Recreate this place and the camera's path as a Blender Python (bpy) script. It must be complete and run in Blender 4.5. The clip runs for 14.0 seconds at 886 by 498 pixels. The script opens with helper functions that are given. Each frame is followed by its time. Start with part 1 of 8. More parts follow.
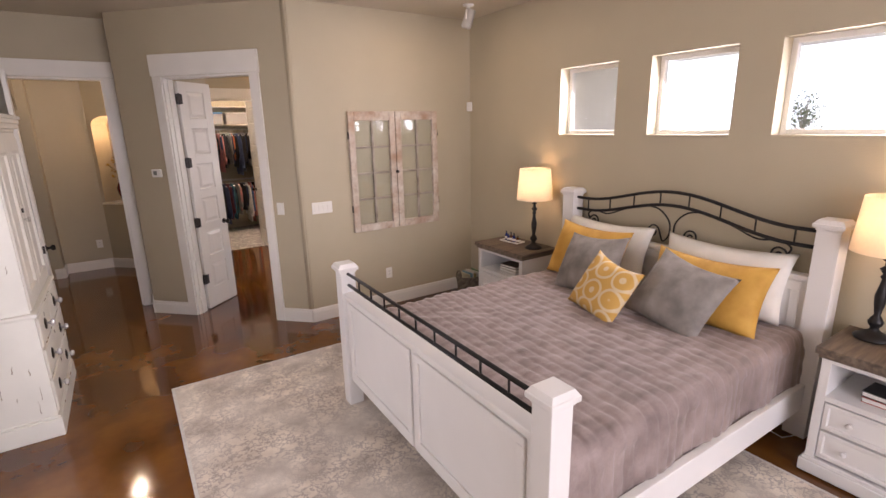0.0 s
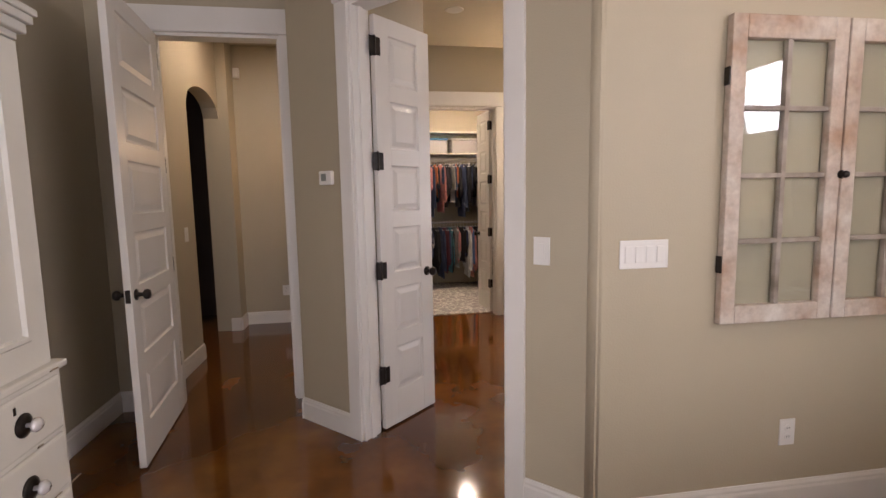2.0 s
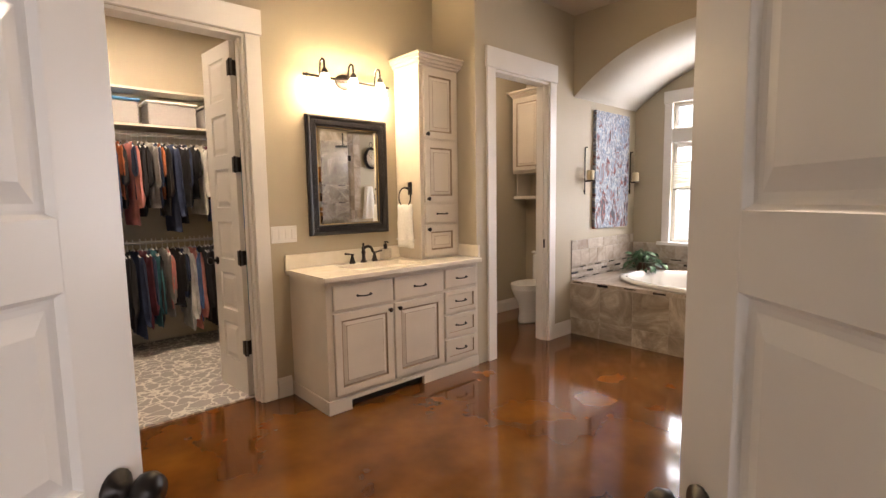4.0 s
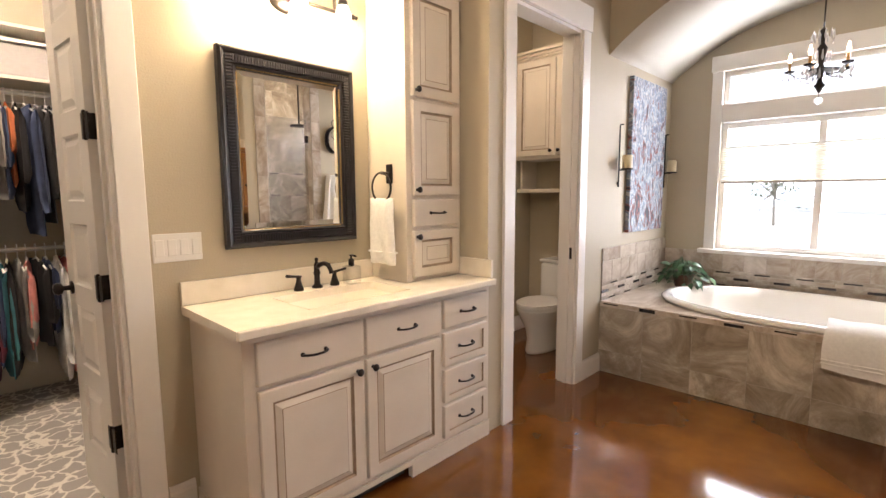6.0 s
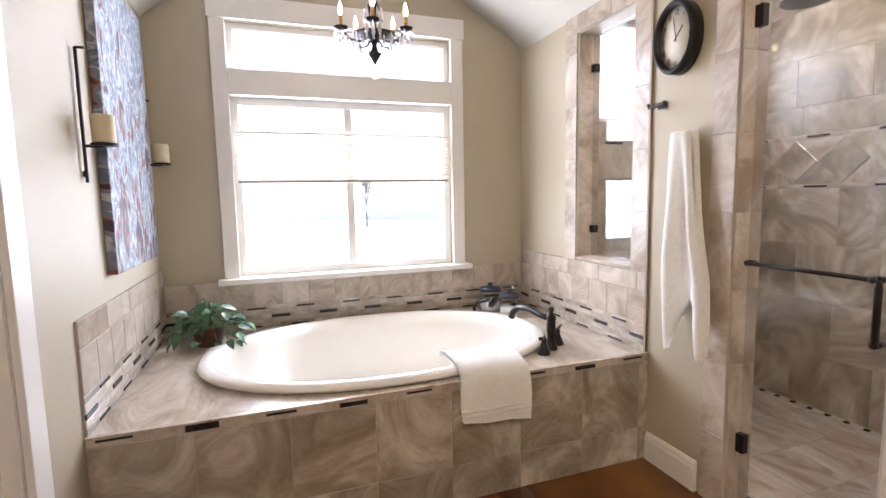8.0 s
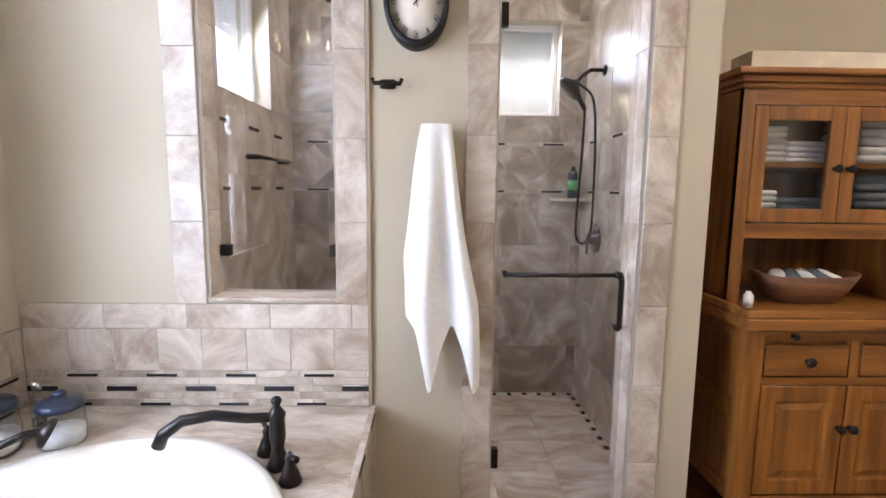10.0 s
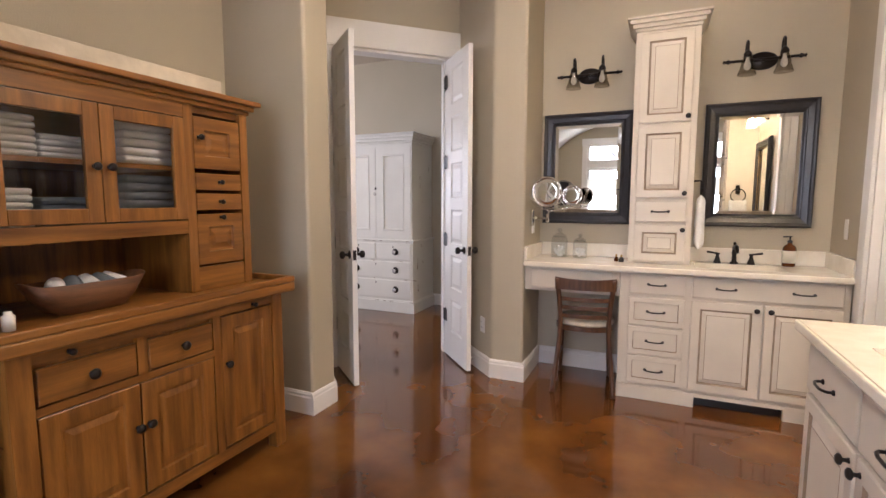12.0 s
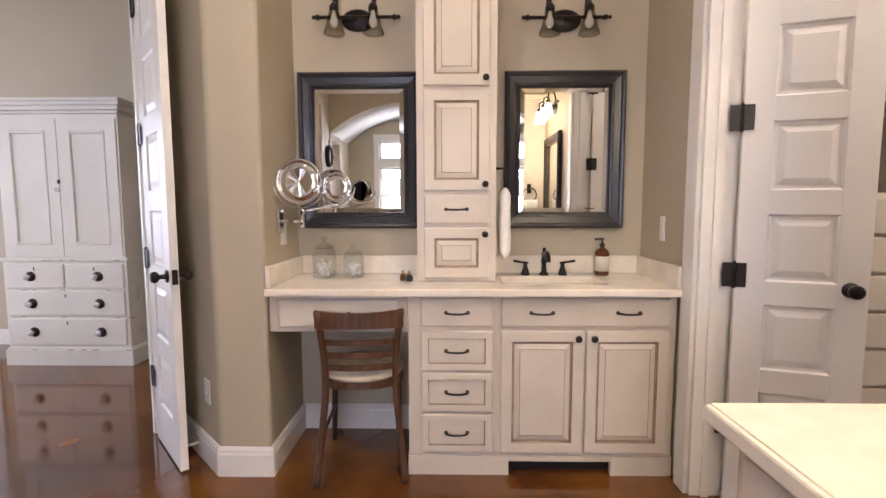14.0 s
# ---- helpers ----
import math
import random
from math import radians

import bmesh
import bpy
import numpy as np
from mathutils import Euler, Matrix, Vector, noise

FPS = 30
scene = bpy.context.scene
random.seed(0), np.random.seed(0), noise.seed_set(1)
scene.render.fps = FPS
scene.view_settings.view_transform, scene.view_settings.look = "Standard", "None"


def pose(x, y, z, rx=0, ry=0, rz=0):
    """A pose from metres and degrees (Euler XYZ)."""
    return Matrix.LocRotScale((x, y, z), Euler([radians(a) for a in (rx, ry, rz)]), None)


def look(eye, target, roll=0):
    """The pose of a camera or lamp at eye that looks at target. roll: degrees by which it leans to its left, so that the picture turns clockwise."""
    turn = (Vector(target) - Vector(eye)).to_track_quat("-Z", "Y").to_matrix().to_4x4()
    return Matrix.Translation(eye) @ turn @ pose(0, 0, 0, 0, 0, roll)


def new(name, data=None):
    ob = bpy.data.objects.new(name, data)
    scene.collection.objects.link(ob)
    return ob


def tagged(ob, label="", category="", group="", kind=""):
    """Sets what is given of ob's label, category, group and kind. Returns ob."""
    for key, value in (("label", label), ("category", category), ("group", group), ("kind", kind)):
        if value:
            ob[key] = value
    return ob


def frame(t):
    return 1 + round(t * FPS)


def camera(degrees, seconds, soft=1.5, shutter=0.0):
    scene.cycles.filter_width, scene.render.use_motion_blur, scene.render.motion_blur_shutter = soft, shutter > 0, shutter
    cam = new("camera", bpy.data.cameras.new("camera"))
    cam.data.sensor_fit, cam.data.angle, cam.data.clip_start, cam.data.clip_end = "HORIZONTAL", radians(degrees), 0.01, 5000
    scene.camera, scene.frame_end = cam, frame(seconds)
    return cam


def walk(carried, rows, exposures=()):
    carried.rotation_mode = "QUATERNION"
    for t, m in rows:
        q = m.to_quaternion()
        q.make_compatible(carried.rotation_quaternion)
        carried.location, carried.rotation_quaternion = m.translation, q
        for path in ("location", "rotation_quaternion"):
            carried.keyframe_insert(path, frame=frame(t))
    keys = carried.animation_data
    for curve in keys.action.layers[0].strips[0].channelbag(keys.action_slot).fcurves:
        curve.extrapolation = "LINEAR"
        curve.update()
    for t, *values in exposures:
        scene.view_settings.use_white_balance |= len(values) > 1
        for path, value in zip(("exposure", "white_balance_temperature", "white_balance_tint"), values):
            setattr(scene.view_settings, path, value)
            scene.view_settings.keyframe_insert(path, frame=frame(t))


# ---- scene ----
cam = camera(85.4, 14.0)
PATH = [
    (0, (0.144, -0.561, 1.963), (1.207, 1.059, 1.466), -1.3),
    (0.5, (0.439, -0.071, 1.775), (1.168, 1.728, 1.29), -1.6),
    (1, (0.572, 0.659, 1.611), (1.029, 2.571, 1.241), -1.4),
    (1.5, (0.655, 1.486, 1.516), (1.014, 3.434, 1.24), -1.1),
    (2, (0.678, 2.341, 1.439), (0.978, 4.306, 1.218), -1.0),
    (2.5, (0.671, 3.101, 1.426), (0.987, 5.065, 1.218), -0.9),
    (3, (0.698, 3.734, 1.382), (1.331, 5.621, 1.183), -0.7),
    (3.5, (0.776, 4.238, 1.388), (1.82, 5.931, 1.18), -0.6),
    (4, (0.961, 4.644, 1.365), (2.291, 6.124, 1.162), -0.9),
    (4.2, (1.041, 4.781, 1.367), (2.417, 6.218, 1.162), -0.9),
    (6.3, (1.869, 5.864, 1.357), (3.316, 7.223, 1.116), 0.0),
    (6.5, (1.986, 5.983, 1.367), (3.517, 7.247, 1.123), -0.0),
    (7, (2.338, 6.341, 1.33), (4.199, 7.044, 1.12), -0.8),
    (7.5, (2.767, 6.599, 1.324), (4.756, 6.594, 1.118), -0.9),
    (7.7, (2.96, 6.671, 1.318), (4.931, 6.398, 1.112), -1.0),
    (9.8, (4.836, 6.757, 1.358), (5.042, 4.784, 1.104), 0.4),
    (10, (4.897, 6.741, 1.362), (4.851, 4.757, 1.111), 0.6),
    (10.5, (4.875, 6.696, 1.343), (4.187, 4.832, 1.119), 0.4),
    (11, (4.795, 6.684, 1.331), (3.588, 5.103, 1.12), 0.2),
    (11.5, (4.655, 6.736, 1.341), (3.076, 5.527, 1.13), 0.3),
    (12, (4.451, 6.803, 1.329), (2.632, 5.996, 1.127), 0.1),
    (12.5, (4.31, 6.902, 1.303), (2.369, 6.461, 1.114), -0.0),
    (13, (4.141, 6.927, 1.304), (2.166, 6.685, 1.106), 0.1),
    (13.5, (3.766, 6.874, 1.286), (1.78, 6.732, 1.093), -0.0),
    (14, (3.249, 6.8, 1.276), (1.257, 6.765, 1.095), -0.1),
]
EXPOSURES = [(0, -0.02, 6350, 25), (1.5, -0.02, 6050, 23), (3, 0.06, 6650, 21), (4, 0.33, 6450, 20), (7, 0.63, 5950, 18), (10, 0.70, 5250, 17), (12, 0.46, 5600, 20), (13, 0.47, 5500, 22), (14, 0.50, 5500, 22)]
walk(cam, [(t, look(eye, target, roll)) for t, eye, target, roll in PATH], EXPOSURES)

# ---- world, sun and large lights ----
world = bpy.data.worlds.new("sky")
scene.world = world
world.use_nodes = True
wn = world.node_tree.nodes
sky = wn.new("ShaderNodeTexSky")
sky.sky_type, sky.sun_disc = "NISHITA", False
sky.sun_elevation, sky.sun_rotation = radians(48), radians(150)
world.node_tree.links.new(sky.outputs[0], wn["Background"].inputs[0])
wn["Background"].inputs[1].default_value = 0.15


def lamp(name, kind, place, energy, colour=(1, 1, 1), target=None, **settings):
    data = bpy.data.lights.new(name, kind)
    data.energy, data.color = energy, colour
    if kind == "AREA":
        data.shape = "RECTANGLE"
        data.size, data.size_y = settings["size"]
    elif kind == "SUN":
        data.angle = radians(settings.get("angle", 0.5))
    else:
        data.shadow_soft_size = settings.get("radius", 0.03)
    ob = new(name, data)
    ob.matrix_world = look(place, target, 0) if target else Matrix.Translation(place)
    return ob


DAY = (1.0, 0.97, 0.95)
WARM = (1.0, 0.66, 0.34)
lamp("sun", "SUN", (8, -6, 9), 5.0, (1.0, 0.94, 0.85), (4.5, 0.5, 0), angle=0.5)
# daylight in the openings
lamp("tub_window_daylight", "AREA", (6.50, 6.25, 1.65), 70, DAY, (5, 6.25, 1.45), size=(1.3, 1.4))
# south fill is added, set in windows that are never in view
lamp("bedroom_south_fill", "AREA", (1.3, -3.02, 1.5), 152, DAY, (1.3, 0, 1.2), size=(3.2, 2.0))
lamp("bedroom_west_daylight", "AREA", (-1.12, 2.12, 1.3), 32, DAY, (0, 2.12, 1.2), size=(0.7, 2.0))
for yc in (2.41, 1.49, 0.48):
    lamp("high_window_daylight", "AREA", (3.80, yc, 2.15), 20, DAY, (2.4, yc, 1.7), size=(0.5, 0.5))
lamp("shower_window_daylight", "AREA", (4.35, 3.50, 2.1), 9, DAY, (4.4, 4.5, 1.5), size=(0.45, 0.5))
lamp("shower_east_window_daylight", "AREA", (5.90, 4.43, 2.1), 11, DAY, (4.8, 4.4, 1.4), size=(0.6, 0.55))

# ---- materials ----


def mat(name, col, rough=0.5, metal=0.0, var=0.08, scale=5.0, bump=0.0, bscale=80.0, col2=None, spec=0.5, coat=0.0, detail=4, stretch=(1, 1, 1), grain=0.0):
    m = bpy.data.materials.new(name)
    m.use_nodes = True
    t = m.node_tree
    n, l = t.nodes, t.links
    b = n["Principled BSDF"]
    b.inputs["Roughness"].default_value, b.inputs["Metallic"].default_value = rough, metal
    b.inputs["Specular IOR Level"].default_value, b.inputs["Coat Weight"].default_value = spec, coat
    b.inputs["Coat Roughness"].default_value = 0.08
    tc = n.new("ShaderNodeTexCoord")
    mp = n.new("ShaderNodeMapping")
    mp.inputs["Scale"].default_value = stretch
    l.new(tc.outputs["Object"], mp.inputs[0])
    no = n.new("ShaderNodeTexNoise")
    no.inputs["Scale"].default_value, no.inputs["Detail"].default_value = scale, detail
    l.new(mp.outputs[0], no.inputs["Vector"])
    ramp = n.new("ShaderNodeValToRGB")
    a = tuple(c * (1 - var) for c in col)
    c2 = col2 or tuple(min(1, c * (1 + var)) for c in col)
    ramp.color_ramp.elements[0].position, ramp.color_ramp.elements[1].position = 0.3, 0.7
    ramp.color_ramp.elements[0].color, ramp.color_ramp.elements[1].color = (*a, 1), (*c2, 1)
    l.new(no.outputs[0], ramp.inputs[0])
    out = ramp.outputs[0]
    if grain:
        g = n.new("ShaderNodeTexNoise")
        g.inputs["Scale"].default_value, g.inputs["Detail"].default_value = bscale, 3
        l.new(mp.outputs[0], g.inputs["Vector"])
        mx = n.new("ShaderNodeMix")
        mx.data_type, mx.blend_type = "RGBA", "OVERLAY"
        mx.inputs[0].default_value = grain
        l.new(out, mx.inputs[6])
        l.new(g.outputs[0], mx.inputs[7])
        out = mx.outputs[2]
    l.new(out, b.inputs["Base Color"])
    if bump:
        bn = n.new("ShaderNodeTexNoise")
        bn.inputs["Scale"].default_value, bn.inputs["Detail"].default_value = bscale, 3
        l.new(mp.outputs[0], bn.inputs["Vector"])
        bu = n.new("ShaderNodeBump")
        bu.inputs["Strength"].default_value, bu.inputs["Distance"].default_value = bump, 0.004
        l.new(bn.outputs[0], bu.inputs["Height"])
        l.new(bu.outputs[0], b.inputs["Normal"])
    return m


def veined(name, cols, scale, rough, warp=2.5, bump=0.05):
    """Stone: warped bands through three colours, shifted from piece to piece."""
    m = mat(name, cols[0], rough)
    t = m.node_tree
    n, l = t.nodes, t.links
    b = n["Principled BSDF"]
    tc = n.new("ShaderNodeTexCoord")
    oi = n.new("ShaderNodeObjectInfo")
    mul = n.new("ShaderNodeVectorMath")
    mul.operation = "SCALE"
    comb = n.new("ShaderNodeCombineXYZ")
    for k in range(3):
        l.new(oi.outputs["Random"], comb.inputs[k])
    mul.inputs["Scale"].default_value = 37.0
    l.new(comb.outputs[0], mul.inputs[0])
    add = n.new("ShaderNodeVectorMath")
    l.new(tc.outputs["Object"], add.inputs[0])
    l.new(mul.outputs[0], add.inputs[1])
    rot = n.new("ShaderNodeMapping")
    rot.inputs["Rotation"].default_value = (0.5, 0.7, 0.6)
    rot.inputs["Scale"].default_value = (1, 2.2, 1)
    l.new(add.outputs[0], rot.inputs[0])
    no = n.new("ShaderNodeTexNoise")
    no.inputs["Scale"].default_value, no.inputs["Detail"].default_value = scale, 8
    no.inputs["Distortion"].default_value, no.inputs["Roughness"].default_value = warp, 0.7
    l.new(rot.outputs[0], no.inputs["Vector"])
    ramp = n.new("ShaderNodeValToRGB")
    e = ramp.color_ramp.elements
    e[0].position, e[1].position = 0.38, 0.66
    e[0].color, e[1].color = (*cols[0], 1), (*cols[2], 1)
    mid = e.new(0.5)
    mid.color = (*cols[1], 1)
    l.new(no.outputs[0], ramp.inputs[0])
    l.new(ramp.outputs[0], b.inputs["Base Color"])
    bu = n.new("ShaderNodeBump")
    bu.inputs["Strength"].default_value, bu.inputs["Distance"].default_value = bump, 0.004
    l.new(no.outputs[0], bu.inputs["Height"])
    l.new(bu.outputs[0], b.inputs["Normal"])
    return m


def wooden(name, dark, light, rough=0.4, scale=3.0, along="x", knots=0.0):
    stretch = {"x": (1, 14, 14), "y": (14, 1, 14), "z": (14, 14, 1)}[along]
    return mat(name, dark, rough, 0, 0.25, scale, 0.12, 26, light, stretch=stretch, detail=7, grain=0.25)


def glassy(name, tint=(1, 1, 1), clear=0.9, rough=0.02):
    """Thin clear glass: see-through with a Fresnel gloss."""
    m = bpy.data.materials.new(name)
    m.use_nodes = True
    n, l = m.node_tree.nodes, m.node_tree.links
    n.remove(n["Principled BSDF"])
    tr, gl, mx, fr = n.new("ShaderNodeBsdfTransparent"), n.new("ShaderNodeBsdfGlossy"), n.new("ShaderNodeMixShader"), n.new("ShaderNodeLayerWeight")
    tr.inputs[0].default_value = (*[c * clear for c in tint], 1)
    gl.inputs["Roughness"].default_value = rough
    fr.inputs[0].default_value = 0.5
    pw, sc = n.new("ShaderNodeMath"), n.new("ShaderNodeMath")
    pw.operation, sc.operation = "POWER", "MULTIPLY_ADD"
    pw.inputs[1].default_value = 4.0
    sc.inputs[1].default_value, sc.inputs[2].default_value = 0.9, 0.035
    l.new(fr.outputs["Facing"], pw.inputs[0])
    l.new(pw.outputs[0], sc.inputs[0])
    l.new(sc.outputs[0], mx.inputs[0])
    l.new(tr.outputs[0], mx.inputs[1])
    l.new(gl.outputs[0], mx.inputs[2])
    l.new(mx.outputs[0], n["Material Output"].inputs[0])
    return m


def glowing(name, col, strength):
    m = bpy.data.materials.new(name)
    m.use_nodes = True
    b = m.node_tree.nodes["Principled BSDF"]
    b.inputs["Base Color"].default_value = (*col, 1)
    b.inputs["Emission Color"].default_value = (*col, 1)
    b.inputs["Emission Strength"].default_value = strength
    return m


def sheer(name, col, through_part=0.5, clear=0.0, bump=0.1):
    """Cloth or frosted glass that lets light through."""
    m = mat(name, col, 0.8, 0, 0.05, 40, bump, 300)
    n, l = m.node_tree.nodes, m.node_tree.links
    b, out = n["Principled BSDF"], n["Material Output"]
    tl = n.new("ShaderNodeBsdfTranslucent")
    tl.inputs[0].default_value = (*col, 1)
    mx = n.new("ShaderNodeMixShader")
    mx.inputs[0].default_value = through_part
    l.new(b.outputs[0], mx.inputs[1])
    l.new(tl.outputs[0], mx.inputs[2])
    if clear:
        tr, m2 = n.new("ShaderNodeBsdfTransparent"), n.new("ShaderNodeMixShader")
        m2.inputs[0].default_value = clear
        l.new(mx.outputs[0], m2.inputs[1])
        l.new(tr.outputs[0], m2.inputs[2])
        mx = m2
    l.new(mx.outputs[0], out.inputs[0])
    return m


def stained_floor():
    """Acid-stained, sealed concrete: amber and dark brown clouds under a wet gloss."""
    m = mat("stained_concrete", (0.085, 0.026, 0.008), 0.10, 0, 0.3, 1.5, 0.012, 4, (0.20, 0.080, 0.014), coat=0.22, detail=4)
    n, l = m.node_tree.nodes, m.node_tree.links
    b = n["Principled BSDF"]
    tc = n.new("ShaderNodeTexCoord")
    no = n.new("ShaderNodeTexNoise")
    no.inputs["Scale"].default_value, no.inputs["Detail"].default_value, no.inputs["Distortion"].default_value = 3.2, 5, 0.15
    l.new(tc.outputs["Object"], no.inputs["Vector"])
    r = n.new("ShaderNodeValToRGB")
    r.color_ramp.elements[0].position, r.color_ramp.elements[1].position = 0.35, 0.65
    r.color_ramp.elements[0].color, r.color_ramp.elements[1].color = (0.80, 0.76, 0.73, 1), (1.10, 1.08, 1.04, 1)
    l.new(no.outputs[0], r.inputs[0])
    mx = n.new("ShaderNodeMix")
    mx.data_type, mx.blend_type = "RGBA", "MULTIPLY"
    mx.inputs[0].default_value = 1.0
    old = b.inputs["Base Color"].links[0].from_socket
    l.new(old, mx.inputs[6])
    l.new(r.outputs[0], mx.inputs[7])
    l.new(mx.outputs[2], b.inputs["Base Color"])
    fine = n.new("ShaderNodeTexNoise")
    fine.inputs["Scale"].default_value = 14
    l.new(tc.outputs["Object"], fine.inputs["Vector"])
    mr = n.new("ShaderNodeMapRange")
    mr.inputs[3].default_value, mr.inputs[4].default_value = 0.07, 0.12
    l.new(fine.outputs[0], mr.inputs[0])
    l.new(mr.outputs[0], b.inputs["Roughness"])
    return m


PAINT = mat("greige_wall_paint", (0.432, 0.379, 0.276), 0.55, 0, 0.03, 2.0, 0.25, 130)
CEILING = mat("ceiling_paint", (0.52, 0.46, 0.36), 0.7, 0, 0.03, 2.0, 0.3, 110)
VAULT = mat("vault_paint", (0.62, 0.60, 0.54), 0.6, 0, 0.03, 2.0, 0.3, 110)
TRIM = mat("white_trim_paint", (0.72, 0.70, 0.66), 0.32, 0, 0.03, 3.0, 0.03, 40)
FLOOR = stained_floor()
CREAM = mat("antique_cream_cabinet_paint", (0.60, 0.54, 0.45), 0.38, 0, 0.05, 4.0, 0.04, 60)
GLAZE = mat("brown_glaze", (0.28, 0.21, 0.14), 0.45, 0, 0.2, 20)
DISTRESS = mat("distressed_white_paint", (0.66, 0.65, 0.60), 0.5, 0, 0.05, 3.0, 0.12, 30)
WORN = mat("worn_bare_wood", (0.25, 0.20, 0.14), 0.7, 0, 0.3, 12, 0.2, 60)
BEDWHITE = mat("bed_white_paint", (0.70, 0.69, 0.68), 0.35, 0, 0.03, 3.0, 0.03, 40)
COUNTER = mat("cream_quartz", (0.72, 0.66, 0.54), 0.18, 0, 0.05, 9, 0.0, 60, (0.78, 0.73, 0.63), detail=8)
BRONZE = mat("oil_rubbed_bronze", (0.022, 0.018, 0.016), 0.32, 0.6, 0.3, 20)
IRON = mat("black_iron", (0.015, 0.014, 0.015), 0.42, 0.5, 0.2, 30, 0.1, 90)
CHROME = mat("chrome", (0.8, 0.8, 0.8), 0.06, 1.0, 0.02, 5)
PORCELAIN = mat("white_porcelain", (0.78, 0.77, 0.74), 0.08, 0, 0.02, 3, coat=0.4)
TUBWHITE = mat("tub_acrylic", (0.80, 0.78, 0.73), 0.1, 0, 0.02, 3, coat=0.3)
TOWEL = mat("white_terry", (0.78, 0.77, 0.74), 0.95, 0, 0.05, 60, 0.8, 420)
TOWELGREY = mat("grey_terry", (0.14, 0.16, 0.18), 0.95, 0, 0.1, 60, 0.8, 420)
PINE = wooden("honey_pine", (0.150, 0.053, 0.008), (0.285, 0.118, 0.020), 0.36, 2.2, "z")
PINEX = wooden("honey_pine_cross", (0.150, 0.053, 0.008), (0.285, 0.118, 0.020), 0.36, 2.2, "x")
DARKWOOD = wooden("dark_stained_wood", (0.055, 0.022, 0.010), (0.11, 0.05, 0.022), 0.35, 3, "z")
WEATHERED = wooden("weathered_brown_wood", (0.075, 0.055, 0.040), (0.19, 0.14, 0.10), 0.6, 3, "y")
OLDPAINT = mat("peeling_old_paint", (0.44, 0.30, 0.21), 0.75, 0, 0.15, 6, 0.4, 40, (0.60, 0.56, 0.50), detail=12, grain=0.3)
OLDBARS = mat("weathered_grey_bars", (0.26, 0.21, 0.17), 0.8, 0, 0.3, 9, 0.4, 40, (0.42, 0.37, 0.32))
BLACKFRAME = mat("black_frame_lacquer", (0.016, 0.015, 0.018), 0.3, 0, 0.2, 20, 0.05, 60)
GOLD = mat("antique_gold", (0.42, 0.28, 0.10), 0.35, 0.8, 0.25, 50)
MIRROR = mat("mirror_silver", (0.88, 0.88, 0.86), 0.0, 1.0, 0.0, 2)
GLASS = glassy("clear_glass")
WGLASS = glassy("window_glass", (0.98, 1, 1), 0.97)
TILE = veined("grey_beige_stone_tile", ((0.20, 0.162, 0.120), (0.33, 0.285, 0.222), (0.62, 0.565, 0.48)), 2.6, 0.28, 0.9)
TILELIGHT = veined("tan_stone_tile", ((0.29, 0.225, 0.165), (0.43, 0.37, 0.30), (0.60, 0.545, 0.475)), 3.2, 0.3, 1.0)
GROUT = mat("grout", (0.36, 0.33, 0.28), 0.85, 0, 0.1, 30)
SLATE = mat("black_glass_strip", (0.02, 0.018, 0.020), 0.25, 0, 0.3, 9)
PLASTIC = mat("white_plastic", (0.74, 0.73, 0.70), 0.35, 0, 0.01, 4)
BLACK = mat("black_plastic", (0.015, 0.015, 0.015), 0.4, 0, 0.05, 9)
CARPET = mat("carpet", (0.46, 0.44, 0.40), 0.95, 0, 0.1, 90, 0.6, 300)
SIDING = mat("pale_stucco", (0.78, 0.75, 0.68), 0.85, 0, 0.06, 4, 0.4, 60)
GROUNDMAT = mat("pale_gravel", (0.56, 0.53, 0.47), 0.95, 0, 0.3, 0.8, 0.5, 12)

# ---- building helpers ----


def box(bm, x0, y0, z0, x1, y1, z1, bevel=0.0, index=0):
    g = bmesh.ops.create_cube(bm, size=1.0, matrix=Matrix.Translation(((x0 + x1) / 2, (y0 + y1) / 2, (z0 + z1) / 2)) @ Matrix.Diagonal((abs(x1 - x0), abs(y1 - y0), abs(z1 - z0), 1)))
    vs = g["verts"]
    if index:
        for f in {f for v in vs for f in v.link_faces}:
            f.material_index = index
    if bevel:
        bmesh.ops.bevel(bm, geom=list({e for v in vs for e in v.link_edges}), offset=bevel, segments=2, affect="EDGES", profile=0.5)
    return bm


def turned(bm, profile, at=(0, 0, 0), seg=20, m=None):
    """A lathe shape about z: profile of (radius, z), from below up."""
    m = m or Matrix.Translation(at)
    rings = []
    for r, z in profile:
        rings.append([bm.verts.new(m @ Vector((r * math.cos(2 * math.pi * k / seg), r * math.sin(2 * math.pi * k / seg), z))) for k in range(seg)])
    for a, b in zip(rings, rings[1:]):
        for k in range(seg):
            f = bm.faces.new((a[k], a[(k + 1) % seg], b[(k + 1) % seg], b[k]))
            f.smooth = True
    if profile[0][0] > 1e-4:
        bm.faces.new(rings[0][::-1])
    if profile[-1][0] > 1e-4:
        bm.faces.new(rings[-1])
    return bm


